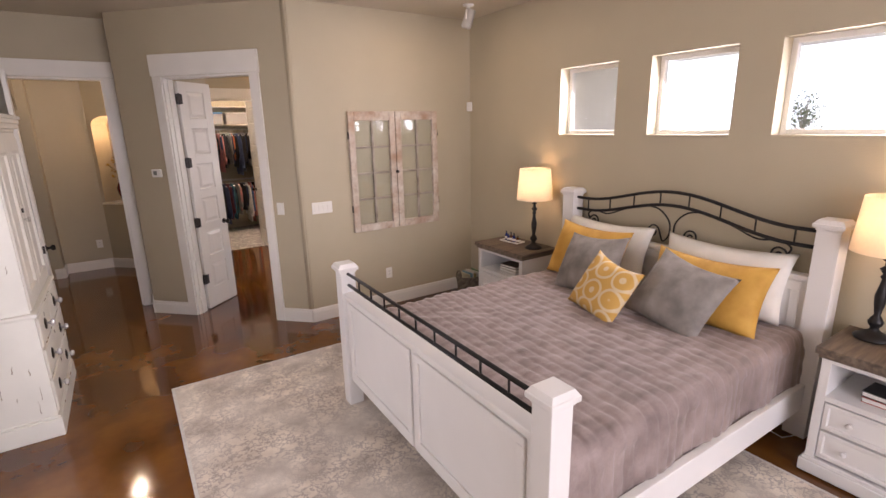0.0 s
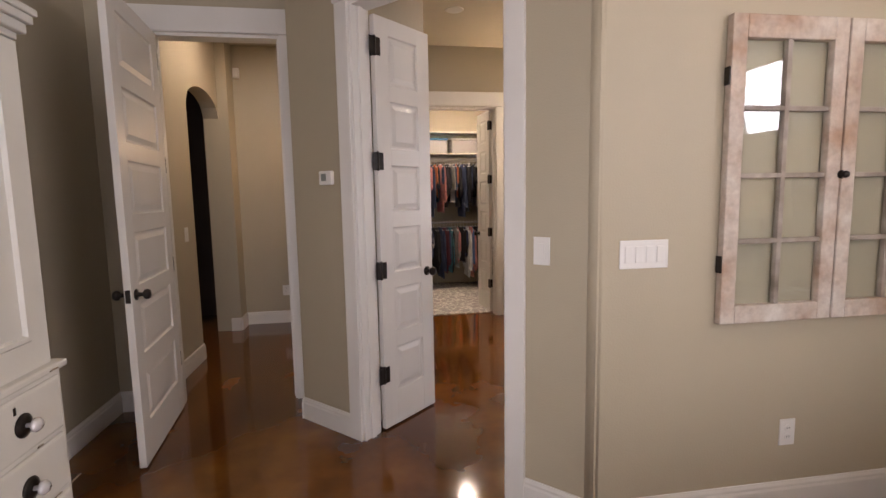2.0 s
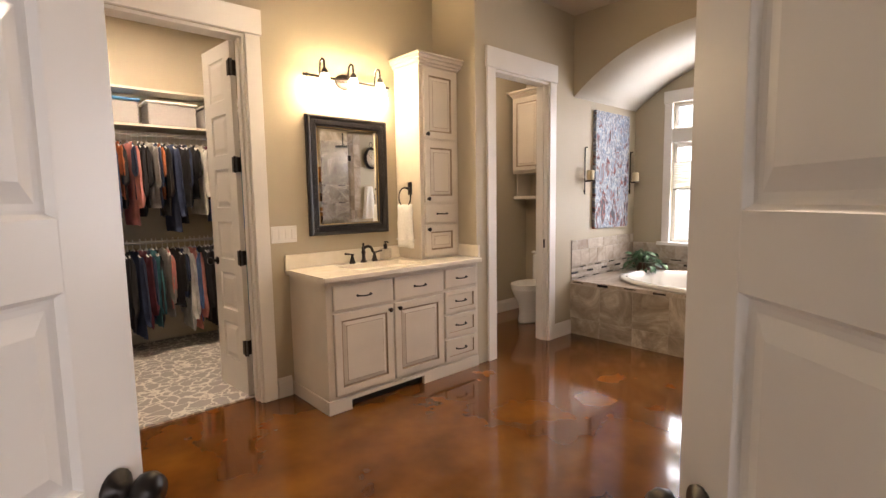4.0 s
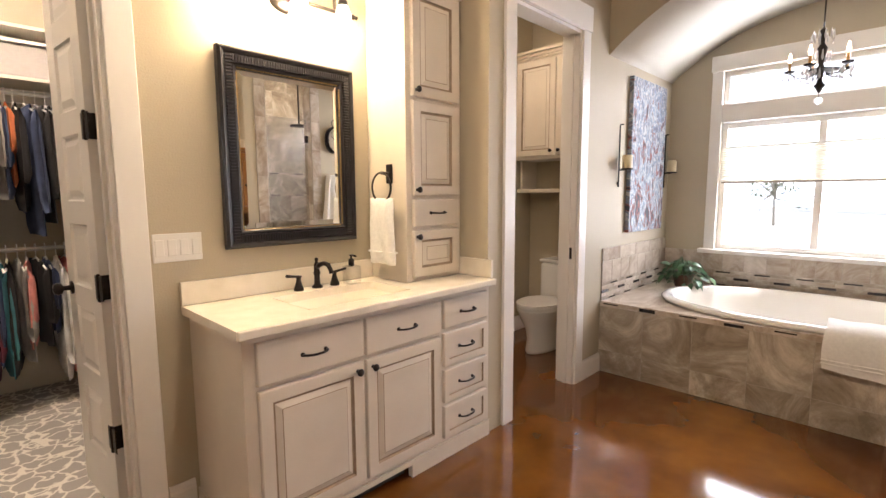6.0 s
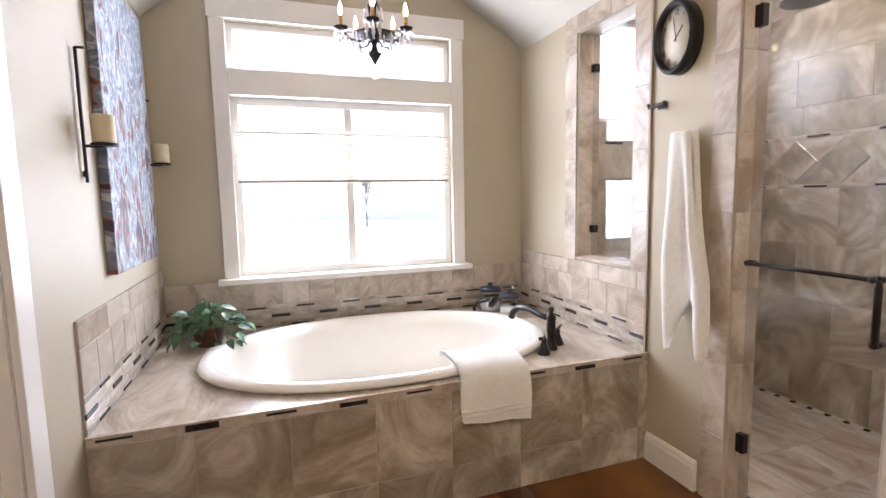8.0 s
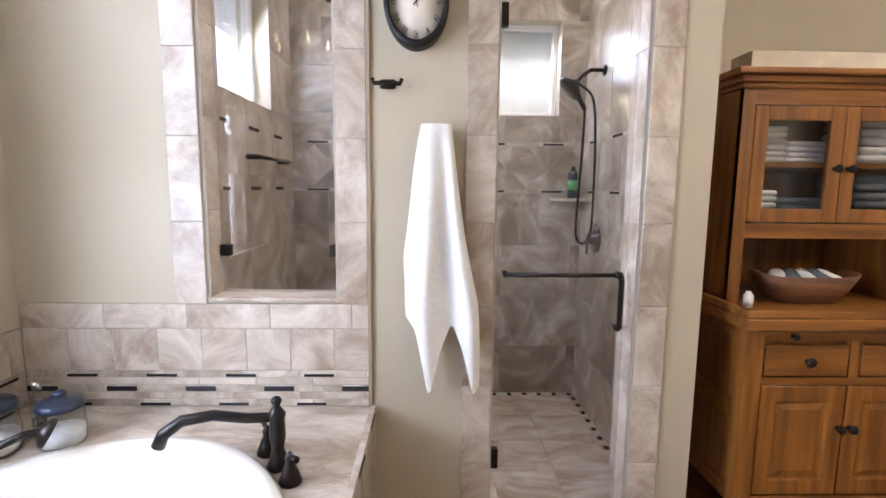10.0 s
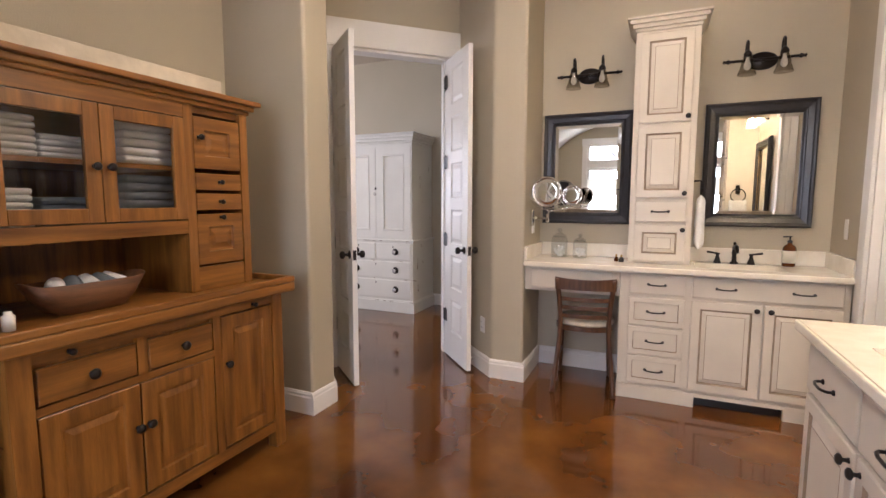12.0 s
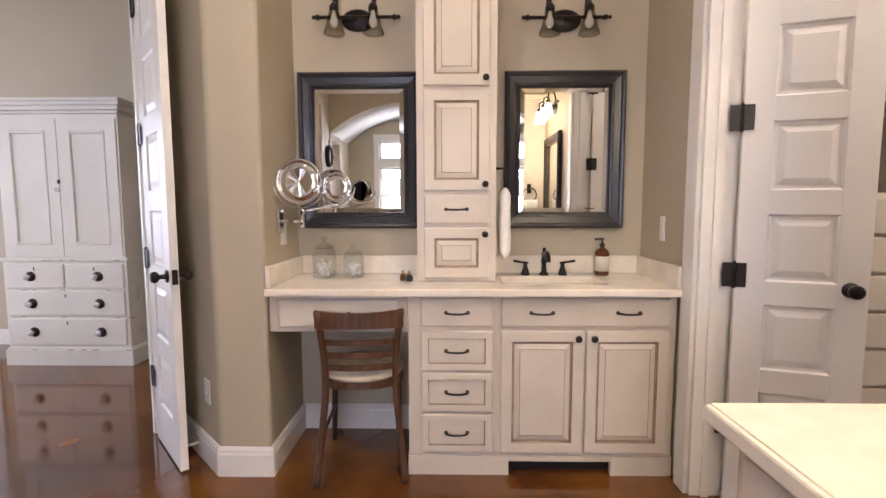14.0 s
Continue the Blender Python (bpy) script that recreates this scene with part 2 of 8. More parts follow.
def tube(bm, pts, r, seg=8, r1=None):
    """A round bar through points."""
    pts = [Vector(p) for p in pts]
    rings, up = [], None
    for i, p in enumerate(pts):
        d = (pts[min(i + 1, len(pts) - 1)] - pts[max(i - 1, 0)]).normalized()
        if up is None:
            up = Vector((0, 0, 1)) if abs(d.z) < 0.9 else Vector((1, 0, 0))
        side = d.cross(up).normalized()
        up = side.cross(d).normalized()
        rr = r if r1 is None else r + (r1 - r) * i / (len(pts) - 1)
        rings.append([bm.verts.new(p + (side * math.cos(2 * math.pi * k / seg) + up * math.sin(2 * math.pi * k / seg)) * rr) for k in range(seg)])
    for a, b in zip(rings, rings[1:]):
        for k in range(seg):
            f = bm.faces.new((a[k], a[(k + 1) % seg], b[(k + 1) % seg], b[k]))
            f.smooth = True
    bm.faces.new(rings[0][::-1])
    bm.faces.new(rings[-1])
    return bm


def smooth_line(pts, n=5):
    """More points along a rounded line through the given ones."""
    p = [Vector(q) for q in pts]
    out = []
    for i in range(len(p) - 1):
        a, b, c, d = p[max(i - 1, 0)], p[i], p[i + 1], p[min(i + 2, len(p) - 1)]
        for k in range(n):
            t = k / n
            out.append(0.5 * (2 * b + (c - a) * t + (2 * a - 5 * b + 4 * c - d) * t * t + (3 * b - a - 3 * c + d) * t ** 3))
    return out + [p[-1]]


def prism(bm, poly, z0, z1, index=0):
    lo = [bm.verts.new((x, y, z0)) for x, y in poly]
    hi = [bm.verts.new((x, y, z1)) for x, y in poly]
    k = len(poly)
    fs = [bm.faces.new(lo[::-1]), bm.faces.new(hi)] + [bm.faces.new((lo[i], lo[(i + 1) % k], hi[(i + 1) % k], hi[i])) for i in range(k)]
    for f in fs:
        f.material_index = index
    return bm


def relief(bm, x0, z0, x1, z1, y, rings, t=0.02, groove=1):
    """A board whose front faces -y, with nested frames: rings of (inset, how far proud, is it a groove)."""
    prev = [bm.verts.new(c) for c in ((x0, y + t, z0), (x1, y + t, z0), (x1, y + t, z1), (x0, y + t, z1))]
    bm.faces.new(prev[::-1])
    for inset, proud, dark in rings:
        cur = [bm.verts.new(c) for c in ((x0 + inset, y - proud, z0 + inset), (x1 - inset, y - proud, z0 + inset), (x1 - inset, y - proud, z1 - inset), (x0 + inset, y - proud, z1 - inset))]
        for k in range(4):
            f = bm.faces.new((prev[k], prev[(k + 1) % 4], cur[(k + 1) % 4], cur[k]))
            f.material_index = groove if dark else 0
        prev = cur
    bm.faces.new(prev)
    return bm


def part(name, bm, material, parent=None, label="", m=None, smooth=False):
    me = bpy.data.meshes.new(name)
    bmesh.ops.recalc_face_normals(bm, faces=bm.faces)
    if smooth:
        for f in bm.faces:
            f.smooth = True
    bm.to_mesh(me)
    bm.free()
    for mt in material if isinstance(material, (list, tuple)) else (material,):
        me.materials.append(mt)
    ob = new(name, me)
    if parent:
        ob.parent = parent
    if m is not None:
        ob.matrix_basis = m
    if label:
        ob["label"] = label
    return ob


def thing(name, label, category, group="", at=(0, 0, 0), rz=0.0, rx=0.0, ry=0.0):
    ob = new(name)
    ob.empty_display_size = 0.1
    ob.matrix_basis = pose(*at, rx, ry, rz)
    return tagged(ob, label, category, group)


def B(*a, **k):
    return box(bmesh.new(), *a, **k)


def structure(name, bm, material, label, category, smooth=False):
    return tagged(part(name, bm, material, smooth=smooth), label, category, kind="structure")


# ---- large structure ----
CEIL = 3.10


def wall(name, a, b, t, holes=(), z1=CEIL + 0.05, label="greige painted wall with a fine orange-peel texture", material=None, z0=0.0):
    """A wall along a-b, the room on its right, thickness t to the left; holes of (from, to, sill, head) along it."""
    a, b = Vector((*a, 0)), Vector((*b, 0))
    length = (b - a).length
    cuts = sorted({0.0, length, *[h[0] for h in holes], *[h[1] for h in holes]})
    bm = bmesh.new()
    for u0, u1 in zip(cuts, cuts[1:]):
        z = z0
        for h in sorted((h for h in holes if h[0] <= u0 + 1e-6 and h[1] >= u1 - 1e-6), key=lambda h: h[2]):
            if h[2] > z:
                box(bm, u0, 0, z, u1, t, h[2])
            z = h[3]
        if z < z1:
            box(bm, u0, 0, z, u1, t, z1)
    bmesh.ops.remove_doubles(bm, verts=bm.verts, dist=1e-5)
    ob = structure(name, bm, material or PAINT, label, "wall")
    d = (b - a).normalized()
    ob.matrix_basis = Matrix(((d.x, -d.y, 0, a.x), (d.y, d.x, 0, a.y), (0, 0, 1, 0), (0, 0, 0, 1)))
    return ob


def baseboard(a, b, trim0=0.0, trim1=0.0, h=0.14):
    """A moulded skirting along a-b on the wall's right side."""
    a, b = Vector((*a, 0)), Vector((*b, 0))
    length = (b - a).length
    prof = ((0, 0), (-0.018, 0), (-0.018, h - 0.035), (-0.014, h - 0.025), (-0.014, h - 0.014), (-0.007, h), (0, h))
    bm = bmesh.new()
    lo = [bm.verts.new((trim0, y, z)) for y, z in prof]
    hi = [bm.verts.new((length - trim1, y, z)) for y, z in prof]
    k = len(prof)
    bm.faces.new(lo), bm.faces.new(hi[::-1])
    for i in range(k):
        bm.faces.new((lo[i], lo[(i + 1) % k], hi[(i + 1) % k], hi[i]))
    ob = structure("baseboard", bm, TRIM, "white moulded baseboard along the wall", "baseboard")
    d = (b - a).normalized()
    ob.matrix_basis = Matrix(((d.x, -d.y, 0, a.x), (d.y, d.x, 0, a.y), (0, 0, 1, 0), (0, 0, 0, 1)))
    return ob


def casing(name, a, b, u0, u1, head, t, both=True, w=0.09, cap=0.16):
    """The white lining and casing of a doorway at u0-u1 along the wall a-b of thickness t."""
    a, b = Vector((*a, 0)), Vector((*b, 0))
    d = (b - a).normalized()
    m = Matrix(((d.x, -d.y, 0, a.x), (d.y, d.x, 0, a.y), (0, 0, 1, 0), (0, 0, 0, 1)))
    ob = thing(name, "white painted door frame with flat casing and a taller head board", "door frame")
    ob["kind"] = "structure"
    ob.matrix_basis = m
    for x0, x1 in ((u0, u0 + 0.02), (u1 - 0.02, u1)):
        part("jamb", B(x0, 0.001, 0, x1, t - 0.001, head - 0.02), TRIM, ob)
        xs = (x0 + 0.02, x0 + 0.032) if x0 == u0 else (x1 - 0.032, x1 - 0.02)
        part("door_stop", B(xs[0], t * 0.35, 0, xs[1], t * 0.62, head - 0.02), TRIM, ob)
    part("head_jamb", B(u0, 0.001, head - 0.02, u1, t - 0.001, head), TRIM, ob)
    for y0, y1 in ((-0.02, 0.0), (t, t + 0.02)) if both else ((-0.02, 0.0),):
        part("side_casing", B(u0 - w, y0, 0, u0 + 0.006, y1, head, bevel=0.003), TRIM, ob)
        part("side_casing", B(u1 - 0.006, y0, 0, u1 + w, y1, head, bevel=0.003), TRIM, ob)
        ya, yb = (y0 - 0.006, y1) if y0 < 0 else (y0, y1 + 0.006)
        part("head_casing", B(u0 - w - 0.012, ya, head + 0.002, u1 + w + 0.012, yb, head + cap, bevel=0.004), TRIM, ob)
    return ob


# floor: one slab under the whole house
structure("floor", B(-4, -3.3, -0.2, 6.55, 10.5, 0.0), FLOOR, "glossy acid-stained concrete floor in amber and dark brown", "floor")
bm = bmesh.new()
bmesh.ops.create_grid(bm, x_segments=8, y_segments=8, size=400)
structure("ground", bm, GROUNDMAT, "pale gravel ground outside the house", "ground").location = (0, 0, -0.3)

# bedroom
wall("wall_bedroom_west", (-1.05, -3.0), (-1.05, 5.81), 0.14, [(4.64, 5.50, 0, 2.46)])
wall("wall_bedroom_hall", (-1.05, 5.81), (0.22, 5.81), 0.12, [(0.36, 1.18, 0, 2.52)])
wall("wall_bedroom_return", (0.22, 5.81), (0.22, 5.48), 0.09)
DA, DB = (0.22, 5.48), (1.57, 4.13)
wall("wall_diagonal", DA, DB, 0.13, [(0.54, 1.51, 0, 2.49)])
wall("wall_bedroom_north", (1.57, 4.12), (3.64, 4.12), 0.07)
wall("wall_bedroom_east", (3.64, 4.12), (3.64, -3.0), 0.2, [(4.12 - y1, 4.12 - y0, 1.86, 2.445) for y0, y1 in ((2.105, 2.725), (1.17, 1.80), (0.10, 0.91))])
bm = tube(bmesh.new(), [(1.585, 4.159, 0.14), (1.585, 4.159, CEIL + 0.02)], 0.04, 20)
structure("wall_corner_bead", bm, PAINT, "rounded plaster corner beside the double doors, greige paint", "wall")
wall("wall_bedroom_south", (3.64, -3.0), (-1.05, -3.0), 0.14, [(0.7, 2.2, 0.5, 2.5), (2.4, 3.9, 0.5, 2.5)])
casing("door_frame_hall", (-1.05, 5.81), (0.22, 5.81), 0.36, 1.18, 2.52, 0.12)
casing("door_frame_bath", DA, DB, 0.54, 1.51, 2.49, 0.13, w=0.09, cap=0.2)
casing("door_frame_patio", (-1.05, -3.0), (-1.05, 5.81), 4.64, 5.50, 2.46, 0.14)
baseboard((-1.05, -3.0), (-1.05, 5.81), 0, 4.27)
baseboard((-1.05, -3.0), (-1.05, 5.81), 5.60, 0)
baseboard((-1.05, 5.81), (0.22, 5.81), 0, 1.06)
baseboard((0.22, 5.81), (0.22, 5.48), 0.02, -0.018)
baseboard(DA, DB, -0.007, 1.909 - 0.45)
baseboard(DA, DB, 1.60, -0.007)
baseboard((1.57, 4.12), (3.64, 4.12), 0.0, 0.0)
baseboard((3.64, 4.12), (3.64, -3.0), 0.018, 0.0)

# bathroom
bm = bmesh.new()
prism(bm, [(0.632, 5.254), (1.085, 5.705), (1.085, 5.946), (0.37, 5.946), (0.37, 5.514)], 0, CEIL + 0.05)
bmesh.ops.bevel(bm, geom=[e for e in bm.edges if abs(e.verts[0].co.z - e.verts[1].co.z) > 1 and e.verts[0].co.x > 1.0], offset=0.02, segments=4, affect="EDGES", profile=0.5)
structure("wall_pier_west", bm, PAINT, "greige painted pier with rounded corners beside the double doors", "wall")
bm = bmesh.new()
prism(bm, [(1.457, 4.427), (1.93, 4.90), (2.15, 4.90), (2.15, 4.19), (1.694, 4.19)], 0, CEIL + 0.05)
bmesh.ops.bevel(bm, geom=[e for e in bm.edges if abs(e.verts[0].co.z - e.verts[1].co.z) > 1 and e.verts[0].co.y > 4.8], offset=0.02, segments=4, affect="EDGES", profile=0.5)
structure("wall_pier_south", bm, PAINT, "greige painted pier with rounded corners beside the double doors", "wall")
wall("wall_bath_west", (0.585, 5.946), (0.585, 7.845), 0.12)
wall("wall_bath_north", (0.465, 7.845), (3.755, 7.845), 0.13, [(0.735, 1.70, 0, 2.44)])
wall("wall_bath_return", (3.755, 7.975), (3.755, 7.345), 0.12)
wall("wall_toilet_room", (3.875, 7.345), (6.40, 7.345), 0.12, [(0.095, 0.855, 0, 2.42)])
wall("wall_bath_east", (6.40, 7.465), (6.40, 4.86), 0.16, [(7.465 - 6.925, 7.465 - 5.535, 0.86, 2.37)])
wall("wall_bath_south", (6.40, 5.0), (3.885, 5.0), 0.14, [(0.69, 1.16, 0.945, 2.24), (1.73, 2.265, 0, 2.66)])
wall("wall_alcove_east", (3.885, 4.86), (3.885, 3.66), 0.05)
wall("wall_alcove_back", (3.885, 4.27), (2.15, 4.27), 0.08)
casing("door_frame_closet", (0.465, 7.845), (3.755, 7.845), 0.735, 1.70, 2.44, 0.13)
casing("door_frame_toilet", (3.875, 7.345), (6.40, 7.345), 0.095, 0.855, 2.42, 0.12)
baseboard((1.085, 5.705), (1.085, 5.946), -0.007, -0.018)
baseboard((0.632, 5.252), (1.085, 5.705), 0.12, -0.007)
baseboard((1.085, 5.946), (0.585, 5.946), 0, 0)
baseboard((0.585, 5.946), (0.585, 6.65), 0.018, 0)
baseboard((2.15, 4.90), (1.93, 4.90), -0.018, -0.007)
baseboard((1.93, 4.90), (1.457, 4.427), -0.007, 0.1)
baseboard((2.15, 4.27), (2.15, 4.90), 0.0, 0)
baseboard((3.885, 4.27), (2.15, 4.27), 0, 0)
baseboard((3.885, 5.0), (3.885, 4.27), -0.018, 0.018)
baseboard((4.015, 5.0), (3.885, 5.0), 0, 0)
baseboard((5.10, 5.0), (4.80, 5.0), 0, 0)
baseboard((4.82, 7.345), (5.10, 7.345), 0, 0)
baseboard((2.262, 7.845), (2.365, 7.845), 0, 0)
# shower shell and outer walls
wall("wall_shower_back", (5.94, 3.66), (3.80, 3.66), 0.16, [(1.35, 1.83, 1.82, 2.385)])
wall("wall_shower_east", (5.78, 4.86), (5.78, 3.66), 0.16, [(0.06, 0.81, 1.77, 2.42)])
# vault over the tub
bm = bmesh.new()
YC, HALF, SPRING, RISE = 6.1725, 1.1725, 2.34, 0.44
R = (HALF ** 2 + RISE ** 2) / (2 * RISE)
arc = []
for k in range(33):
    y = -HALF + 2 * HALF * k / 32
    arc.append((YC + y, SPRING + RISE - R + math.sqrt(R * R - y * y)))
prev = None
for y, z in arc:
    cur = [bm.verts.new((5.13, y, z)), bm.verts.new((6.40, y, z)), bm.verts.new((5.13, y, CEIL + 0.05)), bm.verts.new((6.40, y, CEIL + 0.05))]
    if prev:
        f = bm.faces.new((prev[0], prev[1], cur[1], cur[0]))
        f.smooth = True
        g = bm.faces.new((prev[0], cur[0], cur[2], prev[2]))
        g.material_index = 1
        bm.faces.new((prev[1], prev[3], cur[3], cur[1])).material_index = 1
    prev = cur
structure("vault", bm, [VAULT, PAINT], "shallow barrel vault over the bathtub, off-white plaster", "ceiling")

# hall beyond the bedroom door
wall("wall_hall_left", (-0.85, 5.93), (-0.85, 7.80), 0.15, [(0.95, 1.87, 0, 2.52)])
bm = bmesh.new()
pts = [(6.88 + 0.92 * k / 16, 2.28 + 0.21 * math.sqrt(max(0, 1 - ((k - 8) / 8) ** 2)) * 1.0) for k in range(17)]
prevp = None
for y, z in pts:
    cur = [bm.verts.new((x, y, zz)) for x in (-0.85, -1.00) for zz in (z, 2.522)]
    if prevp:
        bm.faces.new((prevp[0], cur[0], cur[1], prevp[1])), bm.faces.new((prevp[2], prevp[3], cur[3], cur[2])), bm.faces.new((prevp[0], prevp[2], cur[2], cur[0]))
    prevp = cur
structure("wall_hall_arch", bm, PAINT, "arched top of the hall opening, greige paint", "wall")
wall("wall_hall_jog", (-1.00, 7.80), (-0.753, 7.80), 0.25)
wall("wall_hall_side", (-0.75, 7.803), (-0.75, 8.05), 0.25)
wall("wall_hall_back", (-0.75, 8.05), (-0.17, 8.05), 0.12)
wall("wall_hall_niche", (-0.17, 8.05), (0.30, 7.58), 0.30, [(0.06, 0.56, 0.98, 2.20)])
wall("wall_hall_right", (0.30, 7.58), (0.30, 5.81), 0.09)
# the unlit room's darkness is put into this near-black wall colour
UNLITROOM = mat("unlit_room_shade", (0.035, 0.022, 0.016), 0.7, 0, 0.3, 2)
wall("wall_dark_room", (-2.6, 6.0), (-2.6, 9.0), 0.1, material=UNLITROOM, label="wall of the unlit room beyond, its darkness put into the colour")
wall("wall_dark_room_north", (-2.6, 8.6), (-1.1, 8.6), 0.1, material=UNLITROOM, label="wall of the unlit room beyond, its darkness put into the colour")
wall("wall_dark_room_south", (-1.19, 6.4), (-2.6, 6.4), 0.1, material=UNLITROOM, label="wall of the unlit room beyond, its darkness put into the colour")
for a, b in (((-0.85, 5.95), (-0.85, 6.88)), ((-0.85, 7.80), (-0.75, 7.80)), ((-0.75, 7.80), (-0.75, 8.05)), ((-0.75, 8.05), (-0.17, 8.05)), ((-0.17, 8.05), (0.30, 7.58)), ((0.30, 7.58), (0.30, 5.95))):
    baseboard(a, b)

# closet and toilet room
wall("wall_closet_west", (0.55, 7.975), (0.55, 10.05), 0.1)
wall("wall_closet_back", (0.45, 10.05), (3.5, 10.05), 0.1)
wall("wall_closet_east", (3.4, 10.05), (3.4, 7.975), 0.1)
wall("wall_toilet_north", (3.715, 8.45), (5.92, 8.45), 0.1)
wall("wall_toilet_east", (5.80, 8.45), (5.80, 7.465), 0.1)
wall("wall_toilet_west", (3.875, 7.975), (3.875, 8.45), 0.1)
baseboard((3.835, 8.45), (5.80, 8.45))
baseboard((5.80, 8.45), (5.80, 7.465))
structure("carpet", B(0.55, 7.975, 0.0, 3.4, 10.05, 0.012), CARPET, "light patterned closet carpet", "carpet")

# ceilings
bm = bmesh.new()
box(bm, -4, -3.3, CEIL, 5.132, 10.5, CEIL + 0.2)
box(bm, 5.132, 3.4, CEIL, 6.6, 10.5, CEIL + 0.2)
structure("ceiling", bm, CEILING, "flat plastered ceiling, warm off-white", "ceiling")

# ---- doors ----
RAISED = ((0, 0, 0), (0.045, 0, 0), (0.050, -0.007, 1), (0.058, -0.007, 1), (0.085, 0.001, 0), (0.088, 0.002, 0))


def knob(parent, at, rot, material=BRONZE, r=0.028, name="knob", label="dark bronze round knob"):
    bm = turned(bmesh.new(), [(0.030, 0), (0.030, 0.006), (0.012, 0.010), (0.011, 0.034), (r * 0.9, 0.042), (r, 0.055), (r * 0.8, 0.068), (0.0, 0.072)], seg=16)
    return part(name, bm, material, parent, label, m=Matrix.Translation(at) @ rot)


def small_knob(parent, at, rot=None, material=BRONZE, r=0.016):
    rot = rot or pose(0, 0, 0, 90)
    bm = turned(bmesh.new(), [(0.009, 0), (0.006, 0.006), (0.006, 0.014), (r, 0.020), (r, 0.026), (r * 0.6, 0.031), (0.0, 0.032)], seg=12)
    return part("knob", bm, material, parent, m=Matrix.Translation(at) @ rot)


def pull(parent, at, w=0.10):
    bm = bmesh.new()
    x, y, z = at
    tube(bm, [(x - w / 2, y, z), (x - w / 2, y - 0.018, z), (x - w / 2 + 0.012, y - 0.027, z), (x - w * 0.2, y - 0.030, z - 0.002), (x + w * 0.2, y - 0.030, z - 0.002), (x + w / 2 - 0.012, y - 0.027, z), (x + w / 2, y - 0.018, z), (x + w / 2, y, z)], 0.0048, 7)
    for s in (-1, 1):
        turned(bm, [(0.009, 0), (0.009, 0.004), (0.005, 0.007)], m=Matrix.Translation((x + s * w / 2, y, z)) @ pose(0, 0, 0, 90), seg=10)
    return part("handle", bm, BRONZE, parent, "dark bronze bar handle")


def panel_door(name, hinge, angle, w, h, label, knobs=True, side=1, hinges=4, t=0.036):
    """A white six-panel leaf; local x runs from the hinge, thickness about y; angle in degrees from +x. side: which way the hinges show."""
    d = thing(name, label, "door", at=(*hinge, 0.012), rz=angle)
    st, rl = min(0.115, w * 0.235), 0.095
    bm = bmesh.new()
    for x0, x1 in ((0, st), (w - st, w)):
        box(bm, x0, -t / 2, 0, x1, t / 2, h, bevel=0.002)
    part("stiles", bm, TRIM, d)
    n = 6
    low = 0.222
    ph = (h - low - rl * n) / n
    rings = ((0, 0.0, 0), (0.007, -0.009, 0), (0.012, -0.010, 0), (0.020, -0.010, 0), (0.046, -0.001, 0), (0.049, -0.001, 0))
    for k in range(n + 1):
        z0 = 0 if k == 0 else low + k * ph + (k - 1) * rl
        z1 = low if k == 0 else z0 + rl
        part("rail", B(st, -t / 2 + 0.0005, z0, w - st, t / 2 - 0.0005, z1), TRIM, d)
        if k < n:
            p0 = low + k * (ph + rl)
            bm = bmesh.new()
            relief(bm, st, p0, w - st, p0 + ph, -t / 2, rings, t=t / 2)
            q = bmesh.new()
            relief(q, st, p0, w - st, p0 + ph, -t / 2, rings, t=t / 2)
            bmesh.ops.transform(q, matrix=Matrix.Translation((w, 0, 0)) @ pose(0, 0, 0, 0, 0, 180), verts=q.verts)
            me = bpy.data.meshes.new("tmp")
            q.to_mesh(me)
            q.free()
            bm.from_mesh(me)
            bpy.data.meshes.remove(me)
            part("panel", bm, TRIM, d)
    if knobs:
        knob(d, (w - 0.06, -t / 2, 0.935), pose(0, 0, 0, 90))
        knob(d, (w - 0.06, t / 2, 0.935), pose(0, 0, 0, -90))
        part("latch_plate", B(w - 0.001, -0.012, 0.90, w + 0.002, 0.012, 0.97), BRONZE, d)
    for z in [0.345 + k * (h - 0.52) / (hinges - 1) for k in range(hinges)]:
        bm = bmesh.new()
        box(bm, -0.003, -0.02, z - 0.05, -0.001, 0.02, z + 0.05)
        y = side * (t / 2 + 0.006)
        turned(bm, [(0.004, -0.004), (0.008, 0.0), (0.008, 0.104), (0.004, 0.110)], at=(-0.006, y, z - 0.052), seg=8)
        for x0, x1 in ((-0.002, 0.038), (-0.048, -0.009)):
            box(bm, x0, y - 0.003, z - 0.05, x1, y + 0.001, z + 0.05, bevel=0.0015)
            for dz in (-0.032, 0.0, 0.032):
                turned(bm, [(0.0035, 0), (0.003, 0.0012), (0, 0.0014)], m=Matrix.Translation(((x0 + x1) / 2 + 0.006 * (1 if dz else -1), y + side * 0.001, z + dz)) @ pose(0, 0, 0, -90 * side), seg=8)
        part("hinge", bm, BRONZE, d, "black hinge")
    return d


DL = "open white six-panel interior door with bronze knob"
panel_door("bathroom_door", (0.728, 5.200), 43, 0.475, 2.45, DL + ", one of a pair", side=-1, hinges=4)
panel_door("bathroom_door", (1.368, 4.536), 50, 0.475, 2.45, DL + ", one of a pair", side=1, hinges=4)
panel_door("hall_door", (-0.655, 5.79), -83.5, 0.80, 2.49, DL + ", standing into the bedroom", side=-1, hinges=4)
panel_door("closet_door", (1.25, 7.975), 71, 0.45, 2.42, DL + " to the closet", side=-1, hinges=4)
panel_door("closet_door", (2.132, 8.00), 95, 0.45, 2.42, DL + " to the closet", side=1, hinges=4)
